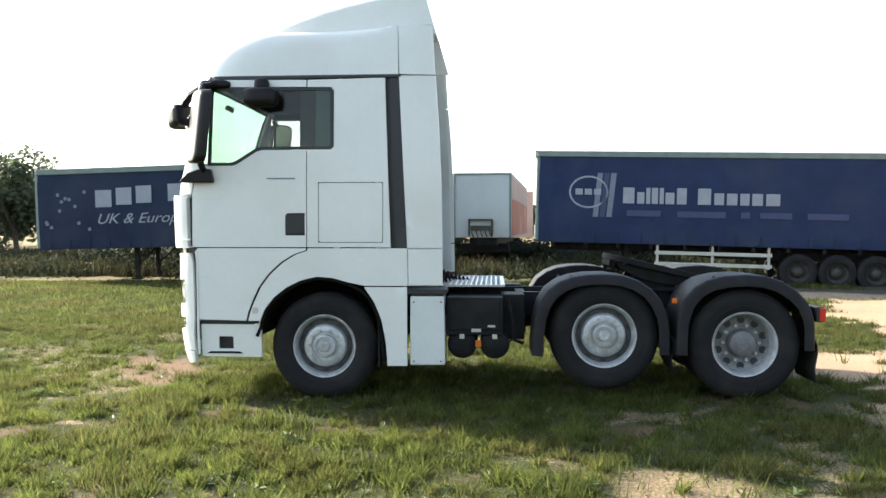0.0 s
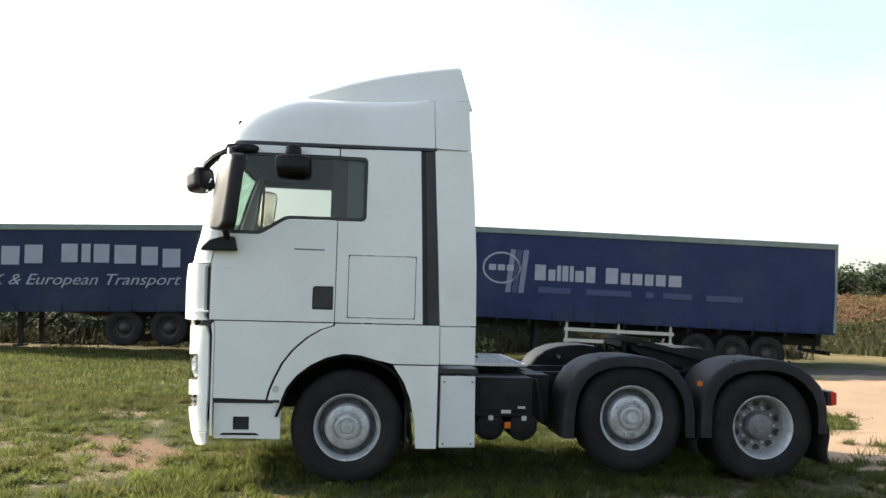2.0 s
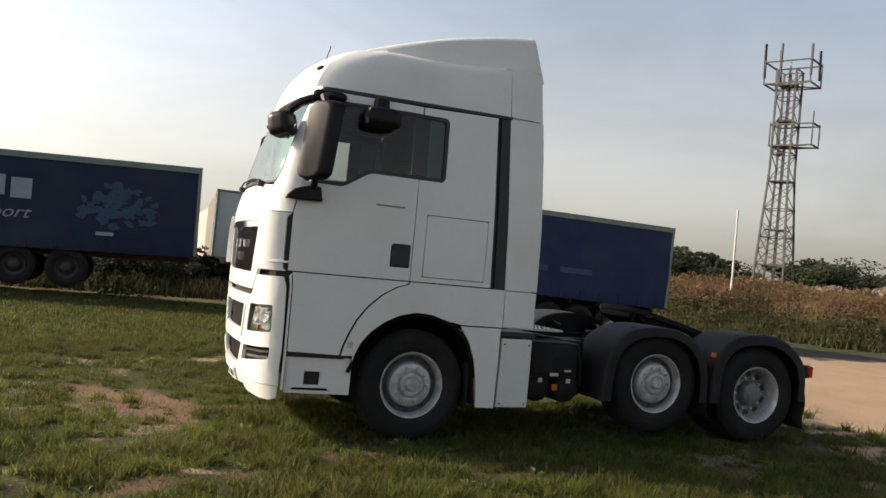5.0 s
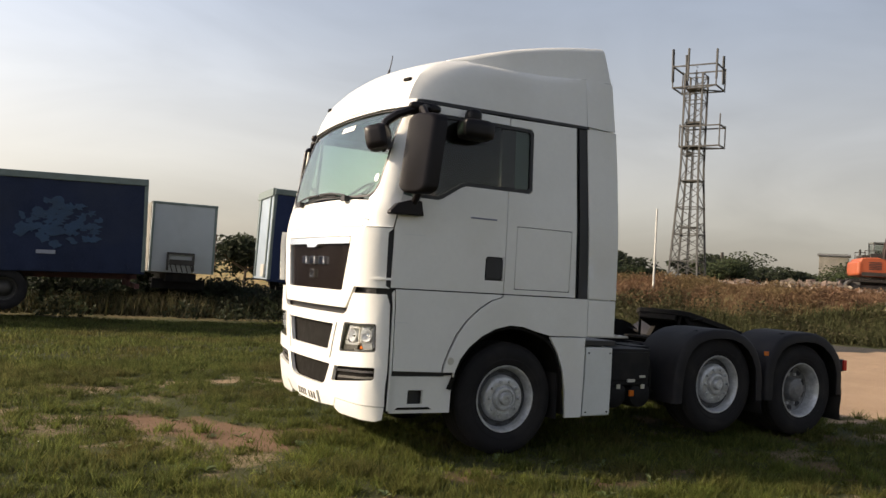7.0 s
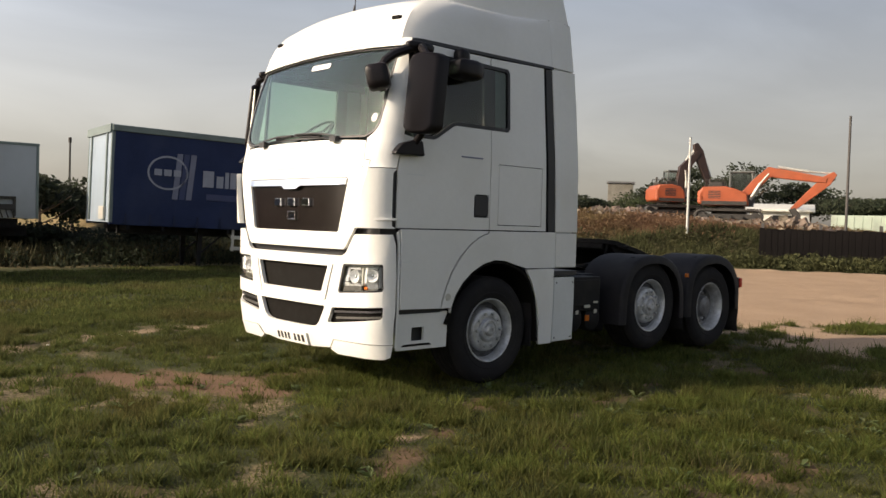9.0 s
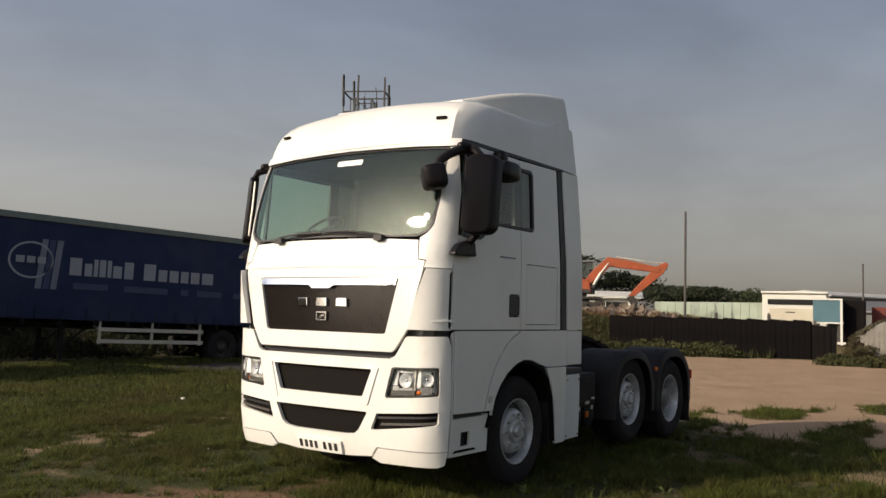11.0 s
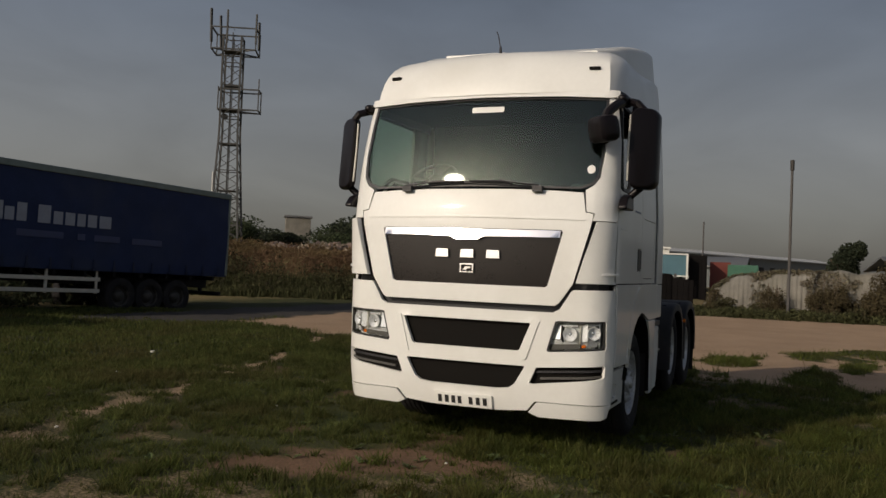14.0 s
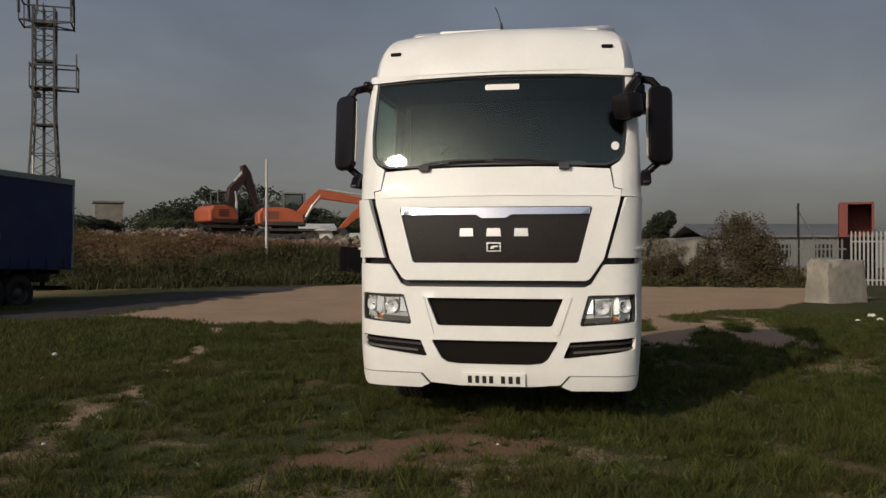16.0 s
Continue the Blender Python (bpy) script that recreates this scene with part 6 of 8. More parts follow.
    tread = []
    for g in range(5):
        c = -0.045 - g * 0.05
        tread += [(R, c + 0.020), (R, c - 0.016), (R - 0.012, c - 0.019), (R - 0.012, c - 0.027)]
    lathe(bm, side + tread + [(R, -0.29), (0.497, -0.305), (0.465, -0.325), (0.40, -0.335), (0.33, -0.32), (0.288, -0.29)], 64, m)
    part("tyre", bm, RUBBER, wheel, "worn black tyre")
    if deep:
        bm = bmesh.new()
        inner = m @ Matrix.Translation((0, 0, -0.36))
        lathe(bm, [(0.288, 0.0), (0.33, 0.02), (0.40, 0.03), (0.465, 0.02), (0.497, 0.0), (R, -0.03), (R, -0.26), (0.47, -0.30), (0.33, -0.30), (0.288, -0.27)], 48, inner)
        part("inner_tyre", bm, RUBBER, wheel)
    bm = bmesh.new()
    rod(bm, m @ Vector((0, 0, -0.28)), m @ Vector((0, 0, -0.17)), 0.20, n=24)
    part("brake_drum", bm, CHASSIS, wheel)
    return wheel


for s in (-1, 1):
    make_wheel(-1.195, s, 0.497, False)
    make_wheel(1.455, s, 0.615, False)
    make_wheel(2.745, s, 0.545, True)


# ---- trailers ----
def words(text, size, shear, parent, material, place, name="letter", label="", width=5.0, depth=0.006):
    """Lettering in the built-in font, each letter a mesh, fitted to a width and laid flat on a side facing -y."""
    def shape(body):
        cu = bpy.data.curves.new(name, "FONT")
        cu.body, cu.size, cu.shear, cu.extrude = body, size, shear, depth
        tmp = bpy.data.objects.new(name, cu)
        scene.collection.objects.link(tmp)
        me = bpy.data.meshes.new_from_object(tmp.evaluated_get(bpy.context.evaluated_depsgraph_get()))
        bpy.data.objects.remove(tmp)
        xs = [v.co.x for v in me.vertices]
        return me, max(xs)
    k = width / shape(text)[1]
    for i, c in enumerate(text):
        if c != " ":
            me, right = shape(c)
            me.transform(Matrix.Translation((shape(text[:i + 1])[1] - right, 0, 0)))
            me.transform(Matrix.Translation(place) @ Matrix.Rotation(radians(90), 4, "X") @ Matrix.Diagonal((k, 1, 1, 1)))
            me.materials.append(material)
            ob = new(name, me)
            ob.parent = parent
            tagged(ob, label=label)


def letter_bars(parent, material, x0, x1, z0, z1, widths, name, label, arch=0.0, y=-0.012, tall=()):
    """A word as plain blocks of its letters' size."""
    total = sum(abs(w) for w in widths)
    x = x0
    for i, w in enumerate(widths):
        step = (x1 - x0) * abs(w) / total
        if w > 0:
            mid = ((x + step / 2) - x0) / (x1 - x0)
            dz = -arch * (2 * mid - 1) ** 2
            top = z1 + (0.0 if not tall or i in tall else -0.28 * (z1 - z0))
            bm = bmesh.new()
            box(bm, (x + step * 0.47, y, (z0 + top) / 2 + dz), (step * 0.78, 0.012, top - z0))
            part(name, bm, material, parent, label, bevel=0.004)
        x += step


def trailer_wheel(parent, x, y, r=0.50):
    m = Matrix.Translation((x, y, r)) @ Matrix.Rotation(radians(90), 4, "X")
    bm = bmesh.new()
    lathe(bm, [(0.28, -0.02), (0.30, 0.02), (0.36, 0.04), (0.43, 0.035), (r - 0.01, 0.0), (r, -0.04), (r, -0.34), (0.45, -0.38), (0.30, -0.36), (0.28, -0.3)], 40, m)
    w = part("wheel", bm, RUBBER, parent, "dusty black trailer tyre")
    bm = bmesh.new()
    lathe(bm, [(0.29, -0.03), (0.28, 0.0), (0.26, -0.02), (0.25, -0.10), (0.19, -0.12), (0.14, -0.03), (0.10, 0.0), (0.06, 0.02), (0, 0.02)], 32, m)
    part("rim", bm, IRON, w)


def trailer_chassis(t, L, axles, legs, bars, frame_mat):
    bm = bmesh.new()
    for y in (0.75, 1.75):
        prism(bm, [(0.4, 0.92), (0.4, 1.16), (L - 0.1, 1.16), (L - 0.1, 0.78), (L * 0.45, 0.78), (L * 0.35, 0.92)], y, y + 0.12)
    for k in range(12):
        box(bm, (0.5 + (L - 1.0) * k / 11, 1.25, 1.08), (0.08, 2.4, 0.12))
    box(bm, (L - 0.15, 1.25, 0.62), (0.10, 2.3, 0.12))
    for x in (L - 0.3,):
        for y in (0.8, 1.8):
            box(bm, (x, y, 0.85), (0.10, 0.10, 0.5))
    part("chassis", bm, frame_mat, t, "grimy dark trailer chassis", bevel=0.006)
    for x in axles:
        bm = bmesh.new()
        rod(bm, (x, 0.35, 0.5), (x, 2.15, 0.5), 0.07)
        for y in (0.8, 1.7):
            box(bm, (x - 0.2, y, 0.66), (0.75, 0.10, 0.10))
            rod(bm, (x, y, 0.62), (x, y, 0.9), 0.12, n=14)
        part("axle", bm, CHASSIS, t)
        trailer_wheel(t, x, 0.10)
        bm = bmesh.new()
        m = Matrix.Translation((x, 2.42, 0.5)) @ Matrix.Rotation(radians(90), 4, "X")
        lathe(bm, [(0.28, 0), (0.48, 0.0), (0.5, 0.03), (0.5, 0.3), (0.48, 0.34), (0.28, 0.34)], 32, m)
        part("far_wheel", bm, RUBBER, t)
    for x in legs:
        for y in (0.55, 1.95):
            bm = bmesh.new()
            box(bm, (x, y, 0.72), (0.13, 0.13, 0.85))
            box(bm, (x, y, 0.28), (0.10, 0.10, 0.55))
            box(bm, (x, y, 0.02), (0.30, 0.26, 0.04))
            beam(bm, (x + 0.05, y, 0.45), (x + 0.75, y, 1.05), 0.05, 0.05)
            part("landing_leg", bm, CHASSIS, t, bevel=0.006)
    if bars:
        x0, x1 = bars
        for z in (0.62, 0.93):
            bm = bmesh.new()
            box(bm, ((x0 + x1) / 2, 0.10, z), (x1 - x0, 0.04, 0.10))
            part("side_guard_rail", bm, GALV, t, "pale side guard rail", bevel=0.006)
        for x in (x0 + 0.08, (x0 + x1) / 2, x1 - 0.08):
            bm = bmesh.new()
            box(bm, (x, 0.15, 0.85), (0.07, 0.05, 0.62))
            beam(bm, (x, 0.15, 0.9), (x, 0.75, 1.1), 0.05, 0.05)
            part("guard_post", bm, GALV, t, bevel=0.004)


def curtain_trailer(label, at, turn, L, H, bottom, curtain, axles, legs, bars, frame_mat, pitch=0.0):
    """A curtain-sided trailer: its near side lies at y = 0 and looks to -y; x runs along it."""
    t = thing("curtain_trailer", label, "trailer", at, turn, ry=pitch)
    W = 2.5
    frame_paint = TRAILER_RAIL if curtain is TRAILER_BLUE else TRAILER_NAVY
    bm = bmesh.new()
    nx = int(L / 0.10)
    zs = [bottom, bottom + 0.03, bottom + 0.35, bottom + 0.9, (bottom + H) / 2, H - 0.6, H - 0.16]
    for y, out in ((0.0, -1), (W, 1)):
        g = []
        for z in zs:
            f = (z - bottom) / (H - bottom)
            g.append([bm.verts.new((0.06 + (L - 0.12) * i / nx, y + out * (0.012 * math.sin(i * 0.66) * (0.35 + 0.65 * abs(2 * f - 1)) + 0.02 * math.sin(math.pi * f) + 0.006 * math.sin(i * 2.3 + z * 3)), z)) for i in range(nx + 1)])
        for a, b in zip(g, g[1:]):
            for i in range(nx):
                bm.faces.new((a[i], a[i + 1], b[i + 1], b[i]))
    part("curtain", bm, curtain, t, "faded blue trailer curtain")
    bm = bmesh.new()
    box(bm, (L / 2, W / 2, H - 0.02), (L, W + 0.02, 0.03))
    part("trailer_roof", bm, TRAILER_WHITE, t)
    for y in (0.0, W):
        bm = bmesh.new()
        box(bm, (L / 2, y, H - 0.09), (L, 0.08, 0.17))
        part("roof_rail", bm, TRAILER_RAIL, t, "grey-green cantrail", bevel=0.02)
        bm = bmesh.new()
        box(bm, (L / 2, y + (0.05 if y == 0 else -0.05), bottom + 0.02), (L, 0.08, 0.14))
        part("side_rail", bm, curtain, t, bevel=0.01)
    for x in (0.03, L - 0.03):
        for y in (0.03, W - 0.03):
            bm = bmesh.new()
            box(bm, (x, y, (H + bottom) / 2), (0.09, 0.09, H - bottom))
            part("corner_post", bm, TRAILER_RAIL, t, bevel=0.012)
    n = int(L / 0.62)
    for k in range(n):
        bm = bmesh.new()
        x = 0.4 + (L - 0.8) * k / (n - 1)
        box(bm, (x, -0.035, bottom + 0.10), (0.045, 0.012, 0.30))
        box(bm, (x, -0.045, bottom + 0.02), (0.07, 0.02, 0.09))
        part("strap", bm, TRAILER_NAVY, t)
    # ends
    bm = bmesh.new()
    box(bm, (L - 0.02, W / 2, (H + bottom) / 2), (0.05, W - 0.1, H - bottom))
    part("rear_doors", bm, TRAILER_NAVY, t, bevel=0.01)
    bm = bmesh.new()
    box(bm, (0.02, W / 2, (H + bottom) / 2), (0.05, W - 0.1, H - bottom))
    part("front_bulkhead", bm, TRAILER_DOOR, t, "pale blue-white front bulkhead", bevel=0.01)
    bm = bmesh.new()
    for y in (0.42, W - 0.42):
        box(bm, (-0.02, y, (H + bottom) / 2), (0.05, 0.10, H - bottom - 0.1))
    box(bm, (-0.03, W / 2, H - 0.1), (0.06, W, 0.22))
    part("bulkhead_frame", bm, frame_paint, t, bevel=0.008)
    bm = bmesh.new()
    box(bm, (-0.05, 0.6, bottom + 0.25), (0.06, 0.5, 0.35))
    part("air_coupling_panel", bm, GALV, t, bevel=0.006)
    trailer_chassis(t, L, axles, legs, bars, frame_mat)
    return t


blue = curtain_trailer("long blue curtain-sided trailer with pale lettering, parked uncoupled", (1.60, 24.32, 0.05), -7.2, 11.08, 3.76, 1.20, TRAILER_BLUE, (7.2, 8.2, 9.2), (2.6,), (3.35, 6.5), CHASSIS, pitch=1.35)
# round logo, stripes, word blocks
bm = bmesh.new()
sheet(bm, ring2(1.47, 2.60, 0.55, 0.46, 40), [ring2(1.47, 2.60, 0.50, 0.41, 40)], lambda p, q, d: (p, -0.028 + d, q), 0.0, 0.006, 5, 5)
part("logo_ring", bm, LETTER, blue, "plain pale ring")
letter_bars(blue, LETTER, 1.08, 1.86, 2.52, 2.69, (5, 5, 5), "logo_block", "plain pale block", y=-0.032)
for k, mt in enumerate((FADED_GREY, FADED, FADED_GREY)):
    bm = bmesh.new()
    prism(bm, [(1.60 + 0.19 * k, 1.90), (1.75 + 0.19 * k, 1.90), (1.86 + 0.19 * k, 3.14), (1.71 + 0.19 * k, 3.14)], -0.027 - 0.001 * k, -0.021)
    part("stripe", bm, mt, blue)
letter_bars(blue, LETTER, 2.40, 6.70, 2.29, 2.74, (3.6, 2.3, 1.3, 2, 1.3, 2.8, 3, -2, 4, 3, 3.2, 2.8, 3.2, 4.2), "word_block", "plain pale letter block", tall=(0, 2, 3, 4, 6, 8), y=-0.032)
letter_bars(blue, FADED, 2.45, 8.6, 1.93, 2.10, (8, -1, 11, -1, 2, -1, 7, -1, 9), "ghost_bar", "faint worn print bar", y=-0.028)

navy = curtain_trailer("navy curtain-sided trailer with worn white lettering, parked uncoupled", (-12.95, 24.0, 0.0), -3.0, 11.2, 3.30, 0.98, TRAILER_NAVY, (5.7, 6.9, 8.1), (2.8,), None, CRIMSON_FRAME, pitch=-1.5)
letter_bars(navy, LETTER, 1.80, 7.30, 2.26, 2.76, (4.2, 4, 4, -2.4, 3.6, 2, 3.5, 4.8, 3.7, 4), "word_block", "plain white letter block", arch=0.16, y=-0.032)
words("UK & European Transport", 0.42, 0.35, navy, LETTER, (1.85, -0.030, 1.66), label="worn white slanted lettering", width=5.4)
rng = random.Random(11)
for k in range(64):
    bm = bmesh.new()
    a = rng.uniform(0, 6.28)
    r = rng.uniform(0.1, 0.85)
    cx, cz = 9.2 + 1.15 * r * math.cos(a), 2.05 + 0.75 * r * math.sin(a)
    prism(bm, [(cx + rng.uniform(0.03, 0.20) * math.cos(t), cz + rng.uniform(0.03, 0.13) * math.sin(t)) for t in [2 * math.pi * j / 11 for j in range(11)]], -0.030 - 0.0003 * k, -0.020)
    part("print_patch", bm, CYAN_PRINT, navy)
for k in range(12):
    bm = bmesh.new()
    cx, cz = 0.8 + rng.uniform(-0.5, 0.9), 2.1 + rng.uniform(-0.6, 0.5)
    prism(bm, [(cx + 0.06 * math.cos(t), cz + 0.06 * math.sin(t)) for t in [2 * math.pi * j / 5 for j in range(5)]], -0.030, -0.020)
    part("print_star", bm, FADED_GREY, navy)
bm = bmesh.new()
box(bm, (8.95, -0.035, 1.40), (0.42, 0.012, 0.09))
part("small_sign", bm, LETTER, navy)

# white box trailer behind, its end towards the field
wt = thing("box_trailer", "white box trailer with faded red curtain side, parked end-on", "trailer", (-0.93, 28.1, 0), -4.6)
bm = bmesh.new()
box(bm, (0.98, 6.0, 2.33), (1.95, 12.0, 2.14))
part("trailer_box", bm, TRAILER_WHITE, wt, bevel=0.02)
bm = bmesh.new()
box(bm, (1.965, 6.0, 1.93), (0.02, 11.8, 1.22))
part("side_skin", bm, FADED_RED, wt, "faded red side curtain", bevel=0.004)
bm = bmesh.new()
box(bm, (1.963, 6.0, 2.93), (0.02, 11.8, 0.74))
part("side_top", bm, PALE_RED, wt, "bleached pink upper curtain", bevel=0.004)
bm = bmesh.new()
for x in (0.05, 1.91):
    box(bm, (x, -0.01, 2.33), (0.07, 0.05, 2.14))
box(bm, (0.98, -0.01, 3.37), (1.95, 0.05, 0.07))
part("end_frame", bm, TRAILER_RAIL, wt, bevel=0.008)
bm = bmesh.new()
box(bm, (0.93, -0.06, 1.85), (0.80, 0.10, 0.06))
for x in (0.55, 1.31):
    box(bm, (x, -0.06, 1.6), (0.06, 0.10, 0.55))
for k in range(5):
    tube(bm, [(0.62 + 0.15 * k, -0.08, 1.55), (0.65 + 0.15 * k, -0.16, 1.4), (0.70 + 0.15 * k, -0.10, 1.28)], 0.02, 5)
box(bm, (0.95, -0.08, 1.58), (0.7, 0.08, 0.16))
part("coupling_panel", bm, IRON, wt, bevel=0.006)
bm = bmesh.new()
box(bm, (1.0, 5.0, 1.12), (0.9, 9.6, 0.25))
box(bm, (1.0, 1.2, 0.9), (1.6, 0.9, 0.3))
part("chassis", bm, CHASSIS, wt)
for x in (0.35, 1.65):
    bm = bmesh.new()
    box(bm, (x, 2.4, 0.5), (0.14, 0.14, 1.0))
    box(bm, (x, 2.4, 0.02), (0.3, 0.3, 0.04))
    part("landing_leg", bm, CHASSIS, wt)
    for y in (7.0, 8.2):
        bm = bmesh.new()
        m = Matrix.Translation((x + 0.15, y, 0.5)) @ Matrix.Rotation(radians(90), 4, "Y")
        lathe(bm, [(0.0, -0.2), (0.48, -0.2), (0.5, -0.15), (0.5, 0.1), (0.48, 0.15), (0, 0.15)], 28, m)
        part("wheel", bm, RUBBER, wt)

# added skin: its grey-brown colour darkens the sunlit side
bm = bmesh.new()
box(bm, (-0.004, 6.0, 2.33), (0.02, 11.9, 2.10))
part("side_skin", bm, TARP, wt, "added grey-brown skin that tones down the sunlit side", bevel=0.004)

# a second pale trailer half hidden behind the first
ot = thing("box_trailer", "bleached pink and white trailer half hidden behind another", "trailer", (1.25, 41.5, 0), -2)
bm = bmesh.new()
box(bm, (0.0, 4.0, 2.2), (2.2, 8.0, 2.26))
part("trailer_box", bm, PALE_RED, ot, bevel=0.02)
bm = bmesh.new()
box(bm, (0.0, 4.0, 0.85), (0.9, 7.6, 0.5))
part("chassis", bm, CHASSIS, ot)
for y in (1.2, 6.4):
    bm = bmesh.new()
    box(bm, (0.0, y, 0.32), (1.8, 0.3, 0.64))
    part("support", bm, CHASSIS, ot)


# ---- mast, poles ----
def lattice_mast(x, y, z0, top):
    t = thing("telecom_mast", "dark grey lattice steel telecom mast with antenna platforms", "mast", (x, y, z0), 28)
    H = top - z0

    def half(z):
        return 0.76 + (0.46 - 0.76) * min(1, z / (0.50 * H))
    legs = [(-1, -1), (1, -1), (1, 1), (-1, 1)]
    levels = [H * 0.92 * k / 16 for k in range(17)]
    for sx, sy in legs:
        bm = bmesh.new()
        rings = [[bm.verts.new((sx * half(z) + 0.045 * ax, sy * half(z) + 0.045 * ay, z)) for ax, ay in legs] for z in levels]
        for a, b in zip(rings, rings[1:]):
            for i in range(4):
                bm.faces.new((a[i], a[(i + 1) % 4], b[(i + 1) % 4], b[i]))
        part("leg", bm, MAST_STEEL, t)
    for i, (a, b) in enumerate(zip(levels[:-1], levels[1:])):
        for k, ((ax, ay), (bx, by)) in enumerate(zip(legs, legs[1:] + legs[:1])):
            lines = [(a, b, 0.032) if (i + k) % 2 else (b, a, 0.032)]
            if i % 2:
                lines.append((b, b, 0.045))
            if i < 5:
                lines.append((b, a, 0.032) if (i + k) % 2 else (a, b, 0.032))
            for za, zb, w in lines:
                bm = bmesh.new()
                beam(bm, (ax * half(za), ay * half(za), za), (bx * half(zb), by * half(zb), zb), w, w)
                part("brace", bm, MAST_STEEL, t)
    bm = bmesh.new()
    for k in range(int(H / 0.35)):
        beam(bm, (-0.15, 0.0, 0.35 * k), (0.15, 0.0, 0.35 * k), 0.022, 0.022)
    for s in (-0.16, 0.16):
        beam(bm, (s, 0, 0), (s, 0, H * 0.92), 0.035, 0.035)
    part("ladder", bm, MAST_STEEL, t)
    bm = bmesh.new()
    beam(bm, (0.26, 0.10, 0), (0.26, 0.10, H * 0.95), 0.07, 0.05)
    part("cable_run", bm, MAST_STEEL, t)
    for zc, cx, cy, wx, wy, hh in ((H - 1.70, 0.08, -0.10, 0.80, 1.12, 1.10), (H - 4.75, 0.05, -0.42, 0.52, 1.02, 1.05)):
        c = [(cx - wx, cy - wy), (cx + wx, cy - wy), (cx + wx, cy + wy), (cx - wx, cy + wy)]
        bm = bmesh.new()
        box(bm, (0, 0, zc - 0.02), (0.9, 0.9, 0.05))
        plat = part("platform", bm, MAST_STEEL, t)
        bars = [((*p, z), (*q, z), 0.065) for z in (zc, zc + hh) for p, q in zip(c, c[1:] + c[:1])]
        bars += [((cx * 0.3 + 0.35 * (p[0] - cx), 0.4 * (p[1] - cy), zc), (*p, zc), 0.055) for p in c] + [((*p, zc - 0.05), (*p, zc + hh + 0.1), 0.055) for p in c]
        for p, q, wide in bars:
            bm = bmesh.new()
            beam(bm, p, q, wide, wide)
            part("platform_bar", bm, MAST_STEEL, plat)
        posts = [(cx - wx, cy - wy, 1.55, 0.0), (cx + wx * 0.6, cy - wy, 1.5, 0.04), (cx + wx, cy + wy * 0.8, 1.85, 0.10), (cx - wx, cy + wy, 1.75, 0.06), (cx - wx, cy + wy * 0.3, 1.7, 0.0)] if hh > 1.06 else [(cx - wx, cy - wy, 1.35, 0.0), (cx + wx, cy + wy, 1.35, 0.0)]
        for px, py, tall, tip in posts:
            bm = bmesh.new()
            beam(bm, (px, py, zc + hh * 0.45 - 0.2), (px + tip, py + tip, zc + hh * 0.45 - 0.2 + tall), 0.12 if hh > 1.06 else 0.06, 0.09 if hh > 1.06 else 0.06)
            part("antenna", bm, MAST_STEEL, plat, bevel=0.012)
    bm = bmesh.new()
    rod(bm, (0.42, 0.35, H * 0.585), (0.62, 0.45, H * 0.585), 0.16, 0.14, n=16)
    part("dish", bm, MAST_STEEL, t)
    for z, w, d in ((0.71, 0.72, 0.10), (0.46, 0.70, 0.09), (0.26, 0.9, 0.05)):
        bm = bmesh.new()
        box(bm, (0.0, 0.0, H * z), (w, w, d))
        part("rest_platform", bm, MAST_STEEL, t)


def zat(x, y):
    return float(height(x, y))


lattice_mast(26.7, 33.8, zat(26.7, 33.8) - 0.1, 13.95)


def pole(x, y, top, r, material, label, cap=False, lean=0.0):
    z = zat(x, y) - 0.1
    t = thing("post", label, "pole", (x, y, z))
    bm = bmesh.new()
    rod(bm, (0, 0, 0), (lean, 0, top - z), r, r * 0.75, n=12)
    part("shaft", bm, material, t)
    if cap:
        bm = bmesh.new()
        rod(bm, (lean, 0, top - z - 0.35), (lean, 0, top - z + 0.05), r * 1.25, n=10)
        part("cap", bm, IRON, t)
    return t


pole(21.7, 30.8, 5.4, 0.05, POLE_WHITE, "slim pale post standing on the bank")
pole(26.65, 22.65, 5.6, 0.06, POLE_WHITE, "slim white post on the bank edge")
pole(28.45, 16.5, 6.3, 0.062, POLE_WOOD, "grey weathered timber pole beside the yard")
pole(26.4, 6.74, 6.2, 0.062, POLE_WOOD, "grey timber pole behind the fence", True)
pole(44.0, 11.85, 4.9, 0.055, POLE_WOOD, "distant thin pole in the yard")
pole(29.3, -0.64, 3.55, 0.06, CHASSIS, "short dark steel post by the fence", False)
pole(17.3, 73.1, 7.4, 0.10, MAST_STEEL, "far thin mast beyond the trailers", True)
pole(40.0, 44.0, 4.6, 0.09, IRON, "far short post on the bank", True)


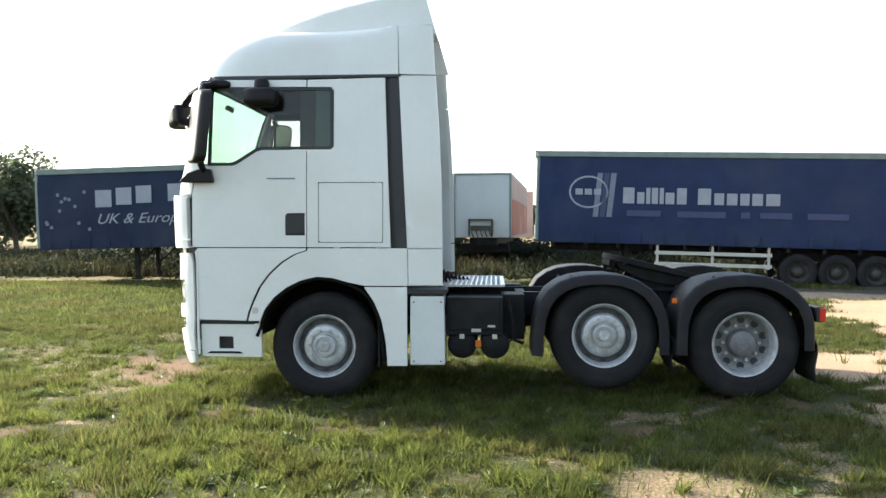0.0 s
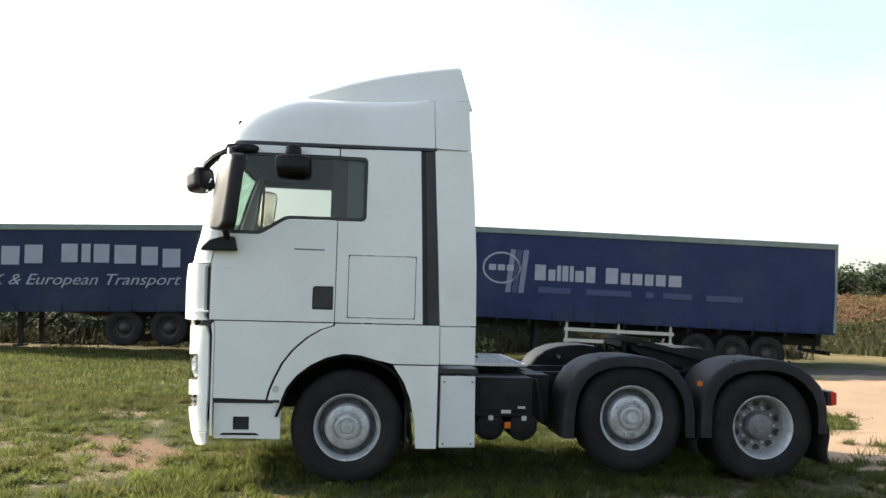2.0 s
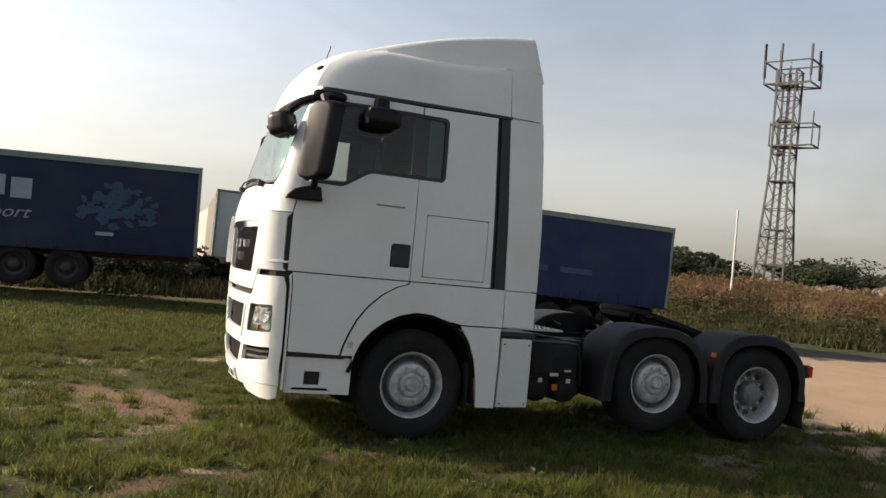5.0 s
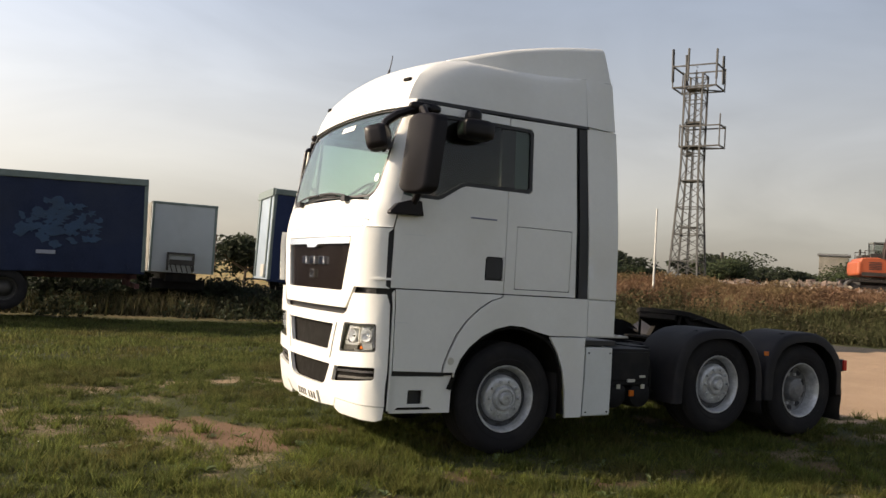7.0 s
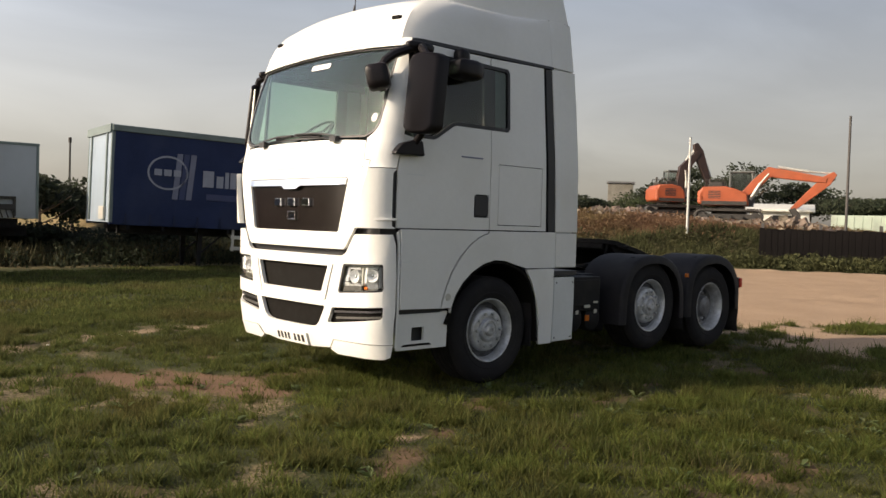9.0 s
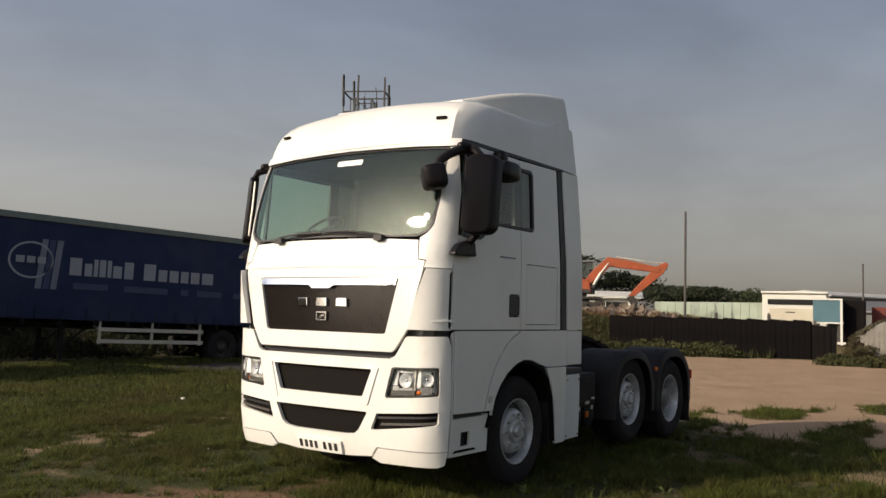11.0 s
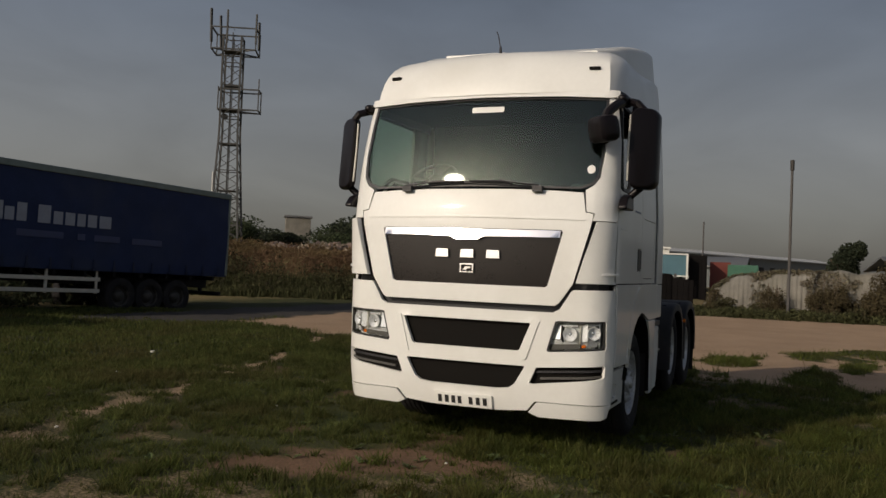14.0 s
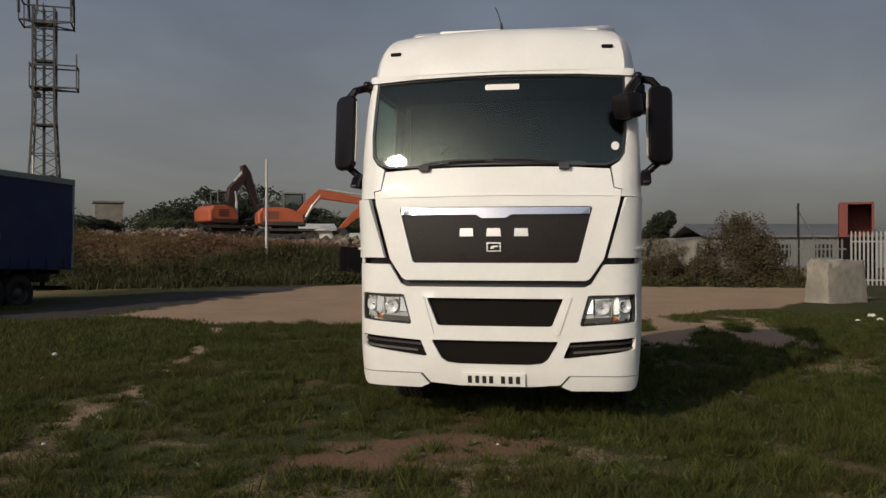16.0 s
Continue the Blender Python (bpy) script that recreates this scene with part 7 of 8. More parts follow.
# ---- excavators ----
def excavator(at, turn, label, boom_pts, dig_mat, rear=-1.82, nose=1.15, group="excavators on the bank"):
    t = thing("excavator", label, "excavator", at, turn, group=group)
    for s in (-1, 1):
        bm = bmesh.new()
        loop, hole = rounded(-1.75, 0.0, 1.75, 0.80, 0.38, 6), rounded(-1.62, 0.12, 1.62, 0.68, 0.26, 6)
        rows = [[bm.verts.new((x, s * y, z)) for x, z in pts] for pts, y in ((loop, 0.75), (loop, 1.28), (hole, 1.28), (hole, 0.75))]
        for a, b in zip(rows, rows[1:] + rows[:1]):
            for i in range(len(a)):
                bm.faces.new((a[i], a[(i + 1) % len(a)], b[(i + 1) % len(a)], b[i]))
        box(bm, (0, s * 1.0, 0.40), (2.6, 0.30, 0.26))
        for x in (-1.36, 1.36):
            rod(bm, (x, s * 0.85, 0.40), (x, s * 1.2, 0.40), 0.25, n=18)
        tr = part("track", bm, IRON, t, "muddy steel track", bevel=0.03)
        bm = bmesh.new()
        for k in range(22):
            box(bm, (-1.6 + 3.2 * k / 21, s * 1.015, 0.81), (0.10, 0.56, 0.04))
            box(bm, (-1.4 + 2.8 * k / 21, s * 1.015, 0.0), (0.10, 0.56, 0.04))
        for k in range(5):
            rod(bm, (-1.2 + 0.6 * k, s * 1.26, 0.35), (-1.2 + 0.6 * k, s * 1.31, 0.35), 0.16, n=14)
        tagged(part("track_shoes", bm, IRON, tr), kind="stuff")
    bm = bmesh.new()
    rod(bm, (0, 0, 0.65), (0, 0, 1.0), 0.75, n=28)
    box(bm, (0, 0, 0.55), (1.8, 1.6, 0.4))
    part("slew_ring", bm, IRON, t)
    bm = bmesh.new()
    prism(bm, [(rear + 0.12, 1.05), (rear, 1.25), (rear, 1.75), (rear + 0.12, 1.98), (-0.2, 2.02), (min(0.3, nose - 0.3), 1.9), (nose - 0.10, 1.65), (nose, 1.0), (rear + 0.3, 0.98)], -1.15, 1.15)
    part("engine_house", bm, ORANGE, t, "orange engine house", bevel=0.08)
    bm = bmesh.new()
    box(bm, (rear + 0.10, 0, 1.42), (0.45, 2.3, 0.8))
    part("counterweight", bm, ORANGE, t, bevel=0.15)
    bm = bmesh.new()
    box(bm, (rear + 0.85, -0.7, 2.1), (0.6, 0.6, 0.25))
    part("engine_cowl", bm, IRON, t, bevel=0.02)
    for s in (-1, 1):
        bm = bmesh.new()
        for k in range(5):
            box(bm, (rear + 0.75, s * 1.155, 1.38 + 0.09 * k), (0.62, 0.025, 0.045))
        part("side_vent", bm, IRON, t, "dark slatted engine vent")
        bm = bmesh.new()
        box(bm, ((rear + nose) / 2, s * 1.156, 1.12), (nose - rear - 0.2, 0.02, 0.20))
        part("dark_skirt", bm, IRON, t)
        bm = bmesh.new()
        tube(bm, [(rear + 0.25, s * 1.0, 1.95), (rear + 0.25, s * 1.0, 2.35), (-0.25, s * 1.0, 2.37), (-0.25, s * 1.0, 2.0)], 0.025, 6)
        part("guard_rail", bm, IRON, t)
    bm = bmesh.new()
    box(bm, (-0.55, -0.2, 2.06), (0.7, 1.2, 0.14))
    part("engine_hatch", bm, IRON, t, bevel=0.03)
    bm = bmesh.new()
    rod(bm, (rear + 0.4, 0.6, 1.9), (rear + 0.4, 0.6, 2.5), 0.06)
    part("exhaust", bm, IRON, t, bevel=0.02)
    bm = bmesh.new()
    for x in (-0.05, 1.2):
        for y in (0.25, 1.2):
            beam(bm, (x, y, 1.2), (x - (0.1 if x > 0 else 0), y, 2.85), 0.08, 0.08)
    box(bm, (0.55, 0.72, 2.88), (1.3, 1.05, 0.10))
    box(bm, (0.55, 0.72, 1.35), (1.3, 1.0, 0.7))
    cabp = part("cab", bm, CABIN_PALE, t, "pale operator cab", bevel=0.03)
    bm = bmesh.new()
    box(bm, (0.55, 1.21, 2.25), (1.1, 0.02, 1.1))
    box(bm, (1.17, 0.72, 2.25), (0.02, 0.9, 1.1))
    box(bm, (0.55, 0.23, 2.25), (1.1, 0.02, 1.1))
    gp = part("cab_glass", bm, SIDE_GLASS, cabp)
    gp.visible_shadow = False
    foot, mid, elbow, wrist = [Vector(p) for p in boom_pts]
    bm = bmesh.new()
    d = Vector((0, 1, 0))
    def plate(points, widths, y0, y1):
        up = []
        lo = []
        for i, p in enumerate(points):
            q = (points[min(i + 1, len(points) - 1)] - points[max(i - 1, 0)]).normalized()
            n = Vector((-q.z, 0, q.x))
            up.append((p.x + n.x * widths[i], p.z + n.z * widths[i]))
            lo.append((p.x - n.x * widths[i], p.z - n.z * widths[i]))
        prism(bm, up + lo[::-1], y0, y1)
    k1 = foot.lerp(mid, 0.5)
    plate([foot, k1, mid, mid.lerp(elbow, 0.5), elbow], [0.18, 0.27, 0.28, 0.22, 0.15], -0.22, 0.22)
    part("boom", bm, dig_mat, t, "curved digger boom", bevel=0.03)
    bm = bmesh.new()
    back = elbow + (elbow - wrist).normalized() * 0.55
    plate([back, elbow, elbow.lerp(wrist, 0.5), wrist], [0.12, 0.28, 0.22, 0.12], -0.19, 0.19)
    part("dipper_arm", bm, dig_mat, t, bevel=0.03)
    bm = bmesh.new()
    n = Vector((0, 0, 0.34))
    rod(bm, mid.lerp(elbow, 0.15) + n, mid.lerp(elbow, 0.7) + n, 0.09)
    rod(bm, mid.lerp(elbow, 0.7) + n, back, 0.05)
    part("arm_ram", bm, GALV, t)
    for y in (-0.4, 0.4):
        bm = bmesh.new()
        rod(bm, (foot.x + 0.35, y, foot.z - 0.25), (k1.x + 0.2, y, k1.z - 0.02), 0.09)
        rod(bm, (k1.x + 0.2, y, k1.z - 0.02), (mid.x, y, mid.z - 0.1), 0.05)
        part("boom_ram", bm, GALV, t)
    bm = bmesh.new()
    rod(bm, elbow + (elbow - wrist).normalized() * 0.2 + Vector((0.25, 0, 0)), elbow.lerp(wrist, 0.75) + Vector((0.25, 0, 0)), 0.07)
    part("bucket_ram", bm, GALV, t)
    bm = bmesh.new()
    w = wrist
    prism(bm, [(w.x + 0.15, w.z + 0.1), (w.x + 0.45, w.z - 0.3), (w.x + 0.35, w.z - 0.8), (w.x - 0.1, w.z - 1.05), (w.x - 0.65, w.z - 0.9), (w.x - 0.45, w.z - 0.75), (w.x - 0.1, w.z - 0.75), (w.x + 0.1, w.z - 0.4), (w.x - 0.15, w.z)], -0.5, 0.5)
    for y in (-0.4, -0.13, 0.13, 0.4):
        box(bm, (w.x - 0.75, y, w.z - 0.92), (0.25, 0.08, 0.06))
    part("bucket", bm, IRON, t, "worn digging bucket", bevel=0.02)
    t.scale = (0.93, 0.93, 0.93)
    return t


excavator((33.1, 24.2, zat(33.1, 24.2) + 0.02), -64, "orange tracked excavator with arm reaching down to rubble", [(0.7, 0, 1.6), (1.95, 0, 2.85), (4.8, 0, 2.42), (3.15, 0, 0.85)], ORANGE, -1.50, 1.0)
excavator((33.85, 28.2, zat(33.85, 28.2) + 0.02), -41, "orange tracked excavator with dark raised arm", [(0.5, 0, 1.6), (0.75, 0, 3.0), (1.60, 0, 3.98), (2.3, 0, 2.1)], DARK_BOOM, -1.05, 0.62)

# rubble heaps
rng = random.Random(7)
def rubble(x, y, n, sx, sy, h, big):
    bm = bmesh.new()
    for k in range(n):
        a, r = rng.uniform(0, 6.28), math.sqrt(rng.uniform(0, 1))
        px, py = x + sx * r * math.cos(a), y + sy * r * math.sin(a)
        s = big * rng.uniform(0.25, 1.0) ** 1.5
        m = Matrix.Translation((px, py, zat(px, py) + h * (1 - r) * rng.uniform(0.4, 1.0))) @ Euler((rng.uniform(0, 3), rng.uniform(0, 3), rng.uniform(0, 3))).to_matrix().to_4x4()
        v = box(bm, (0, 0, 0), (s * rng.uniform(0.6, 1.6), s, s * rng.uniform(0.3, 0.8)))
        for q in v:
            q.co *= rng.uniform(0.8, 1.15)
        bmesh.ops.transform(bm, matrix=m, verts=v)
    ob = part("rubble", bm, RUBBLE, None)
    return tagged(ob, "heap of broken concrete and brick rubble", "rubble", kind="stuff")


rubble(31.0, 29.3, 520, 3.8, 2.8, 0.55, 0.42)
rubble(31.4, 24.8, 420, 1.6, 3.2, 0.25, 0.32)
rubble(33.0, 20.8, 420, 2.2, 2.8, 0.65, 0.40)
rubble(28.8, 32.0, 340, 3.2, 2.2, 0.40, 0.42)


# ---- trees and bushes ----
def crown(bm, c, rx, ry, rz, n, leaf, r, tight=1.0):
    """Many small leaf cards in lumps, thicker to the outside, with gaps."""
    lumps = [(Vector((r.gauss(0, 0.45), r.gauss(0, 0.45), r.gauss(0, 0.40))) * tight, r.uniform(0.28, 0.55)) for _ in range(14)]
    for _ in range(n):
        lc, lr = r.choice(lumps)
        d = Vector((r.gauss(0, 1), r.gauss(0, 1), r.gauss(0, 1))).normalized() * lr * r.uniform(0.55, 1.05)
        p = lc + d
        if p.length > 1.25:
            continue
        p = Vector((c[0] + p.x * rx, c[1] + p.y * ry, c[2] + p.z * rz))
        if p.z < 0.05:
            continue
        a = Vector((r.gauss(0, 1), r.gauss(0, 1), r.gauss(0, 0.7))).normalized() * leaf * r.uniform(0.6, 1.3)
        b = a.orthogonal().normalized() * leaf * r.uniform(0.4, 0.8)
        vs = [bm.verts.new(p + k) for k in (-a, b, a * 1.1, -b * 0.9)]
        bm.faces.new(vs)


def tree(x, y, h, w, seed, material, label, leaf=0.22, n=2600, bush=False, name="tree", cat="tree", z=None, tight=1.0):
    r = random.Random(seed)
    t = thing(name, label, cat, (x, y, (zat(x, y) if z is None else z) - 0.05))
    bm = bmesh.new()
    th = h * (0.28 if bush else 0.45)
    rod(bm, (0, 0, 0), (0.05 * h * r.uniform(-1, 1), 0, th), 0.035 * h, 0.02 * h, n=9)
    for k in range(6):
        a = r.uniform(0, 6.28)
        z0 = th * r.uniform(0.4, 0.95)
        tube(bm, [(0, 0, z0), (0.2 * w * math.cos(a), 0.2 * w * math.sin(a), z0 + 0.14 * h), (0.38 * w * math.cos(a), 0.38 * w * math.sin(a), z0 + 0.32 * h)], 0.011 * h, 6)
    part("trunk", bm, BARK, t)
    bm = bmesh.new()
    crown(bm, (0, 0, h * (0.50 if bush else 0.62)), w * 0.55, w * 0.55, h * (0.52 if bush else 0.42), n, leaf, r, tight)
    part("crown", bm, material, t, recalc=False)
    return t


treeline = [(52, 40, 3.2, 6), (56, 36, 4.9, 7), (51, 36.5, 3.6, 5), (62, 33, 3.4, 7), (60, 29, 2.8, 7), (58, 26, 2.6, 6), (63, 24, 2.4, 6), (48, 46, 2.0, 5), (42, 48, 2.3, 5), (36, 50, 2.2, 5), (30, 51, 2.0, 6), (58, 44, 2.8, 6), (66, 29, 2.9, 8), (50, 52, 3.0, 7)]
for i, (x, y, h, w) in enumerate(treeline):
    tree(x, y, h, w, 100 + i, LEAF_DARK, "distant dark green tree on the skyline", 0.15, 4200)
for i, (x, y, h, w) in enumerate([(23.5, 37.5, 2.1, 3.6), (26.5, 38.5, 1.1, 2.2), (35.5, 40.5, 2.0, 2.8), (38.0, 41.0, 2.3, 2.8), (45.5, 38.5, 2.0, 4.0), (43, 36, 1.8, 3.0), (55, 20, 2.2, 4), (57, 16.5, 1.8, 3)]):
    tree(x, y, h, w, 200 + i, LEAF, "dark rounded bush on the bank", 0.10, 3200, True, "bush", "bush")
tree(52.0, 3.8, 4.35, 2.6, 300, LEAF_DARK, "dark rounded tree beyond the sheds", 0.10, 12000, tight=0.48)
def mound(x, y, h, w, seed, n, leaf):
    """A pointed bramble bush, broad at its foot, of many small leaves on bent canes."""
    r = random.Random(seed)
    t = thing("bush", "large straggly brown-green bramble bush", "bush", (x, y, zat(x, y) - 0.05))
    bm = bmesh.new()
    for k in range(12):
        a, d = r.uniform(0, 6.283), w * 0.5 * r.uniform(0.2, 0.8)
        top = h * (1.0 - 0.75 * (2 * d / w) ** 1.4) * r.uniform(0.8, 1.02)
        tube(bm, [(0.3 * d * math.cos(a), 0.3 * d * math.sin(a), 0), (0.8 * d * math.cos(a), 0.8 * d * math.sin(a), top * 0.6), (d * math.cos(a), d * math.sin(a), top)], 0.012, 5)
    part("canes", bm, BARK, t)
    bm = bmesh.new()
    lumps = []
    for k in range(int(26 + 10 * w)):
        a, q = r.uniform(0, 6.283), math.sqrt(r.uniform(0, 1))
        roof = h * (1.0 - 0.72 * q ** 1.5)
        lumps.append((Vector((0.5 * w * q * math.cos(a), 0.5 * w * q * math.sin(a), roof * (1 - 0.75 * r.random() ** 1.7) - 0.12 * h)), h * r.uniform(0.10, 0.17)))
    for k in range(n):
        c, s = r.choice(lumps)
        p = c + Vector((r.gauss(0, 1), r.gauss(0, 1), r.gauss(0, 0.8))).normalized() * s * r.uniform(0.5, 1.15)
        if p.z < 0.03:
            continue
        a = Vector((r.gauss(0, 1), r.gauss(0, 1), r.gauss(0, 0.7))).normalized() * leaf * r.uniform(0.5, 1.4)
        b = a.orthogonal().normalized() * leaf * r.uniform(0.3, 0.7)
        bm.faces.new([bm.verts.new(p + d) for d in (-a, b, a * 1.1, -b)])
    part("foliage", bm, BRAMBLE, t, recalc=False)


mound(27.3, 2.05, 3.5, 4.3, 310, 18000, 0.055)
mound(27.3, 5.2, 1.95, 1.9, 311, 6000, 0.05)
mound(27.4, 7.35, 1.65, 1.15, 312, 4000, 0.045)
mound(27.6, 9.6, 1.3, 0.8, 313, 2500, 0.045)
for i, (x, y, h, w) in enumerate([(-27, 38, 6.5, 7), (-26, 43, 5.6, 6), (-24, 33, 5.0, 5.5), (-25, 40, 4.6, 5), (-31, 45, 7, 8), (-20.5, 36, 4.2, 4)]):
    tree(x, y, h, w, 330 + i, LEAF_HAZED, "tall hedgerow tree, leaves paled for haze", 0.14, 5000)
for i in range(20):
    r = random.Random(400 + i)
    x, y = -13 + 1.4 * i + r.uniform(-0.6, 0.6), 29.5 + r.uniform(-1.2, 3.0)
    tree(x, y, r.uniform(0.9, 1.5), r.uniform(2.0, 3.2), 400 + i, LEAF_DARK, "dark undergrowth behind the trailers", 0.075, 3200, True, "bush", "bush")
for i in range(14):
    r = random.Random(450 + i)
    x, y = -40 + 4.2 * i + r.uniform(-1, 1), 62 + r.uniform(-4, 6)
    tree(x, y, r.uniform(2.6, 4.0), r.uniform(5, 8), 450 + i, LEAF_DARK, "far hedge tree on the horizon", 0.2, 2400)

# ---- yard: huts, containers, sheds, fences ----
def hut(name, label, cat, x, y, z, sx, sy, h, material, turn=0.0, rib=0.0, stilts=0.0):
    t = thing(name, label, cat, (x, y, z), turn)
    bm = bmesh.new()
    box(bm, (0, 0, stilts + h / 2), (sx, sy, h))
    part("body", bm, material, t, bevel=0.03)
    if rib:
        bm = bmesh.new()
        n = int(sy / rib)
        for k in range(n):
            box(bm, (-sx / 2 - 0.015, -sy / 2 + rib * (k + 0.5), stilts + h / 2), (0.03, rib * 0.5, h - 0.2))
        part("ribs", bm, material, t)
    if stilts:
        for px in (-0.4, 0.4):
            for py in (-0.42, 0.42):
                bm = bmesh.new()
                box(bm, (px * sx, py * sy, stilts / 2), (0.2, 0.2, stilts))
                part("support", bm, IRON, t)
    return t


cab1 = hut("site_cabin", "white flat-roofed site cabin with long window", "cabin", 46.3, 15.95, zat(46.3, 15.95) - 0.1, 3.0, 3.5, 2.47, CABIN_WHITE, 10)
for z0, hgt, mt, nm in ((1.95, 0.32, CHASSIS, "window"), (1.25, 0.05, IRON, "trim_line")):
    bm = bmesh.new()
    box(bm, (-1.52, 0, z0), (0.04, 2.9, hgt))
    part(nm, bm, mt, cab1)
bm = bmesh.new()
box(bm, (-0.05, 0, 2.52), (3.2, 3.65, 0.12))
part("flat_roof", bm, CABIN_WHITE, cab1, bevel=0.02)
cream = hut("storage_cabinet", "cream steel storage cabinet before the white cabin", "cabinet", 42.6, 15.2, zat(42.6, 15.2) - 0.1, 1.0, 2.5, 0.85, CREAM, 10, stilts=2.32 - 0.85 - zat(42.6, 15.2) + 0.1)
bm = bmesh.new()
box(bm, (-0.51, 0.15, 2.2 - zat(42.6, 15.2)), (0.03, 0.5, 0.05))
part("slot", bm, CHASSIS, cream)
tb = hut("storage_box", "teal box body standing in the yard", "container", 41.0, 13.08, zat(41, 13.08) - 0.1, 2.4, 1.36, 1.27, TEAL, 8, stilts=1.18)
for nm, c, s in (("pale_rail", (-1.23, 0, 2.43), (0.08, 1.46, 0.08)), ("pale_sill", (-1.23, -0.05, 1.20), (0.07, 1.46, 0.07)), ("pale_post", (-1.235, -0.68, 1.25), (0.09, 0.11, 2.4)), ("pale_foot", (-1.24, -0.68, 0.16), (0.16, 0.40, 0.12))):
    bm = bmesh.new()
    box(bm, c, s)
    part(nm, bm, CABIN_WHITE, tb)
hut("container", "dark steel container in the yard", "container", 42.0, 12.05, zat(42, 12.05) - 0.1, 2.4, 1.25, 2.6, DARK_WALL, 8, 0.25)
hut("container", "red steel container behind the yard", "container", 45.0, 10.9, zat(45, 10.9) - 0.1, 2.4, 1.2, 2.38, REDBOX, 5, 0.25)
hut("container", "green sheeted stack in the yard", "container", 44.6, 9.6, zat(44.6, 9.6) - 0.1, 2.4, 1.7, 2.32, GREENBOX, 5, 0.3)
rz = zat(34.8, -4.5) - 0.1
hut("container", "dark steel container under a red one", "container", 34.8, -4.5, rz, 3.0, 1.6, 2.2, DARK_WALL, -14, 0.25)
rc = thing("container", "open-ended rusty red container, stacked on a dark one", "container", (34.8, -4.5, rz + 2.2), -14)
bm = bmesh.new()
for c, s in (((0, 0, 0.05), (3.0, 1.5, 0.10)), ((0, 0, 1.60), (3.0, 1.5, 0.10)), ((0, 0.56, 0.825), (3.0, 0.38, 1.45)), ((0, -0.70, 0.825), (3.0, 0.10, 1.45)), ((1.2, -0.15, 0.825), (0.1, 1.0, 1.45))):
    box(bm, c, s)
part("shell", bm, REDBOX, rc, bevel=0.01)
# a pale green fence, built here as a low ribbed block
hut("green_fence_block", "pale green fence, drawn as a low ribbed block", "shed", 52, 21.5, zat(52, 21.5) - 0.1, 5, 9, 1.2, PALE_GREEN, -10, 0.6)


def shed(x, y, z, L, W, eave, ridge, label, turn=0.0, wall=None, roofm=None):
    t = thing("shed", label, "shed", (x, y, z), turn)
    bm = bmesh.new()
    box(bm, (0, 0, eave / 2), (W, L, eave))
    part("wall", bm, wall or SHED_WALL, t)
    bm = bmesh.new()
    prism(bm, [(-W / 2 - 0.3, eave - 0.05), (0, ridge), (W / 2 + 0.3, eave - 0.05), (W / 2 + 0.3, eave + 0.08), (0, ridge + 0.15), (-W / 2 - 0.3, eave + 0.08)], -L / 2 - 0.3, L / 2 + 0.3, lambda p, q, d: (p, d, q))
    part("roof", bm, roofm or SHED_ROOF, t)
    for k in range(int(L / 3)):
        bm = bmesh.new()
        box(bm, (-W / 2 - 0.02, -L / 2 + 3 * k + 1.5, eave * 0.55), (0.06, 1.2, eave * 0.4))
        part("window", bm, CHASSIS, t)
    return t


shed(97.4, 13.3, 0.0, 46, 5, 4.0, 4.4, "long low pale-roofed shed far across the yard", 68.4, None, ROUGH_ROOF)
shed(60, -5.5, 0.2, 13, 9, 2.3, 3.2, "grey pitched shed behind the fence", 10)
shed(62, 14.5, 0.8, 8, 6, 1.6, 2.3, "low far storage shed", 0)

far_house = hut("site_cabin", "far grey-brown flat-roofed building on the skyline", "building", 68, 56, zat(68, 56) - 0.2, 3.0, 2.6, 4.4 - zat(68, 56) + 1.9, TARP, 35)
bm = bmesh.new()
box(bm, (0, 0, 6.45 - zat(68, 56)), (3.3, 2.9, 0.18))
part("flat_roof", bm, SHED_ROOF, far_house)

# dark boarded wall at the yard's edge
def boarded(x0, y0, x1, y1, h, label):
    t = thing("boarded_fence", label, "fence", (x0, y0, zat(x0, y0) - 0.15), math.degrees(math.atan2(y1 - y0, x1 - x0)))
    L = math.hypot(x1 - x0, y1 - y0)
    first = None
    n = int(L / 0.24)
    for k in range(n):
        if first is None:
            bm = bmesh.new()
            box(bm, (0, 0, h / 2), (0.225, 0.03, h))
            first = part("board", bm, DARK_WALL, t)
        else:
            o = new("board", first.data)
            o.parent = t
            o.location = (0.24 * k, 0.012 * ((k * 7) % 3 - 1), -0.05 * ((k * 5) % 4) / 3)
    bm = bmesh.new()
    box(bm, (L / 2 - 0.1, 0.045, h / 2 - 0.04), (L, 0.02, h - 0.06))
    part("backing_sheet", bm, DARK_WALL, t)
    for k in range(int(L / 2.2) + 1):
        bm = bmesh.new()
        box(bm, (min(L, 2.2 * k), 0.08, h / 2 + 0.1), (0.12, 0.12, h + 0.2))
        part("fence_post", bm, POLE_WOOD, t)


boarded(26.4, 19.0, 30.5, 11.6, 1.75, "dark boarded fence at the foot of the bank")
boarded(30.5, 11.6, 30.7, 10.7, 1.6, "dark boarded fence beside the yard gate")


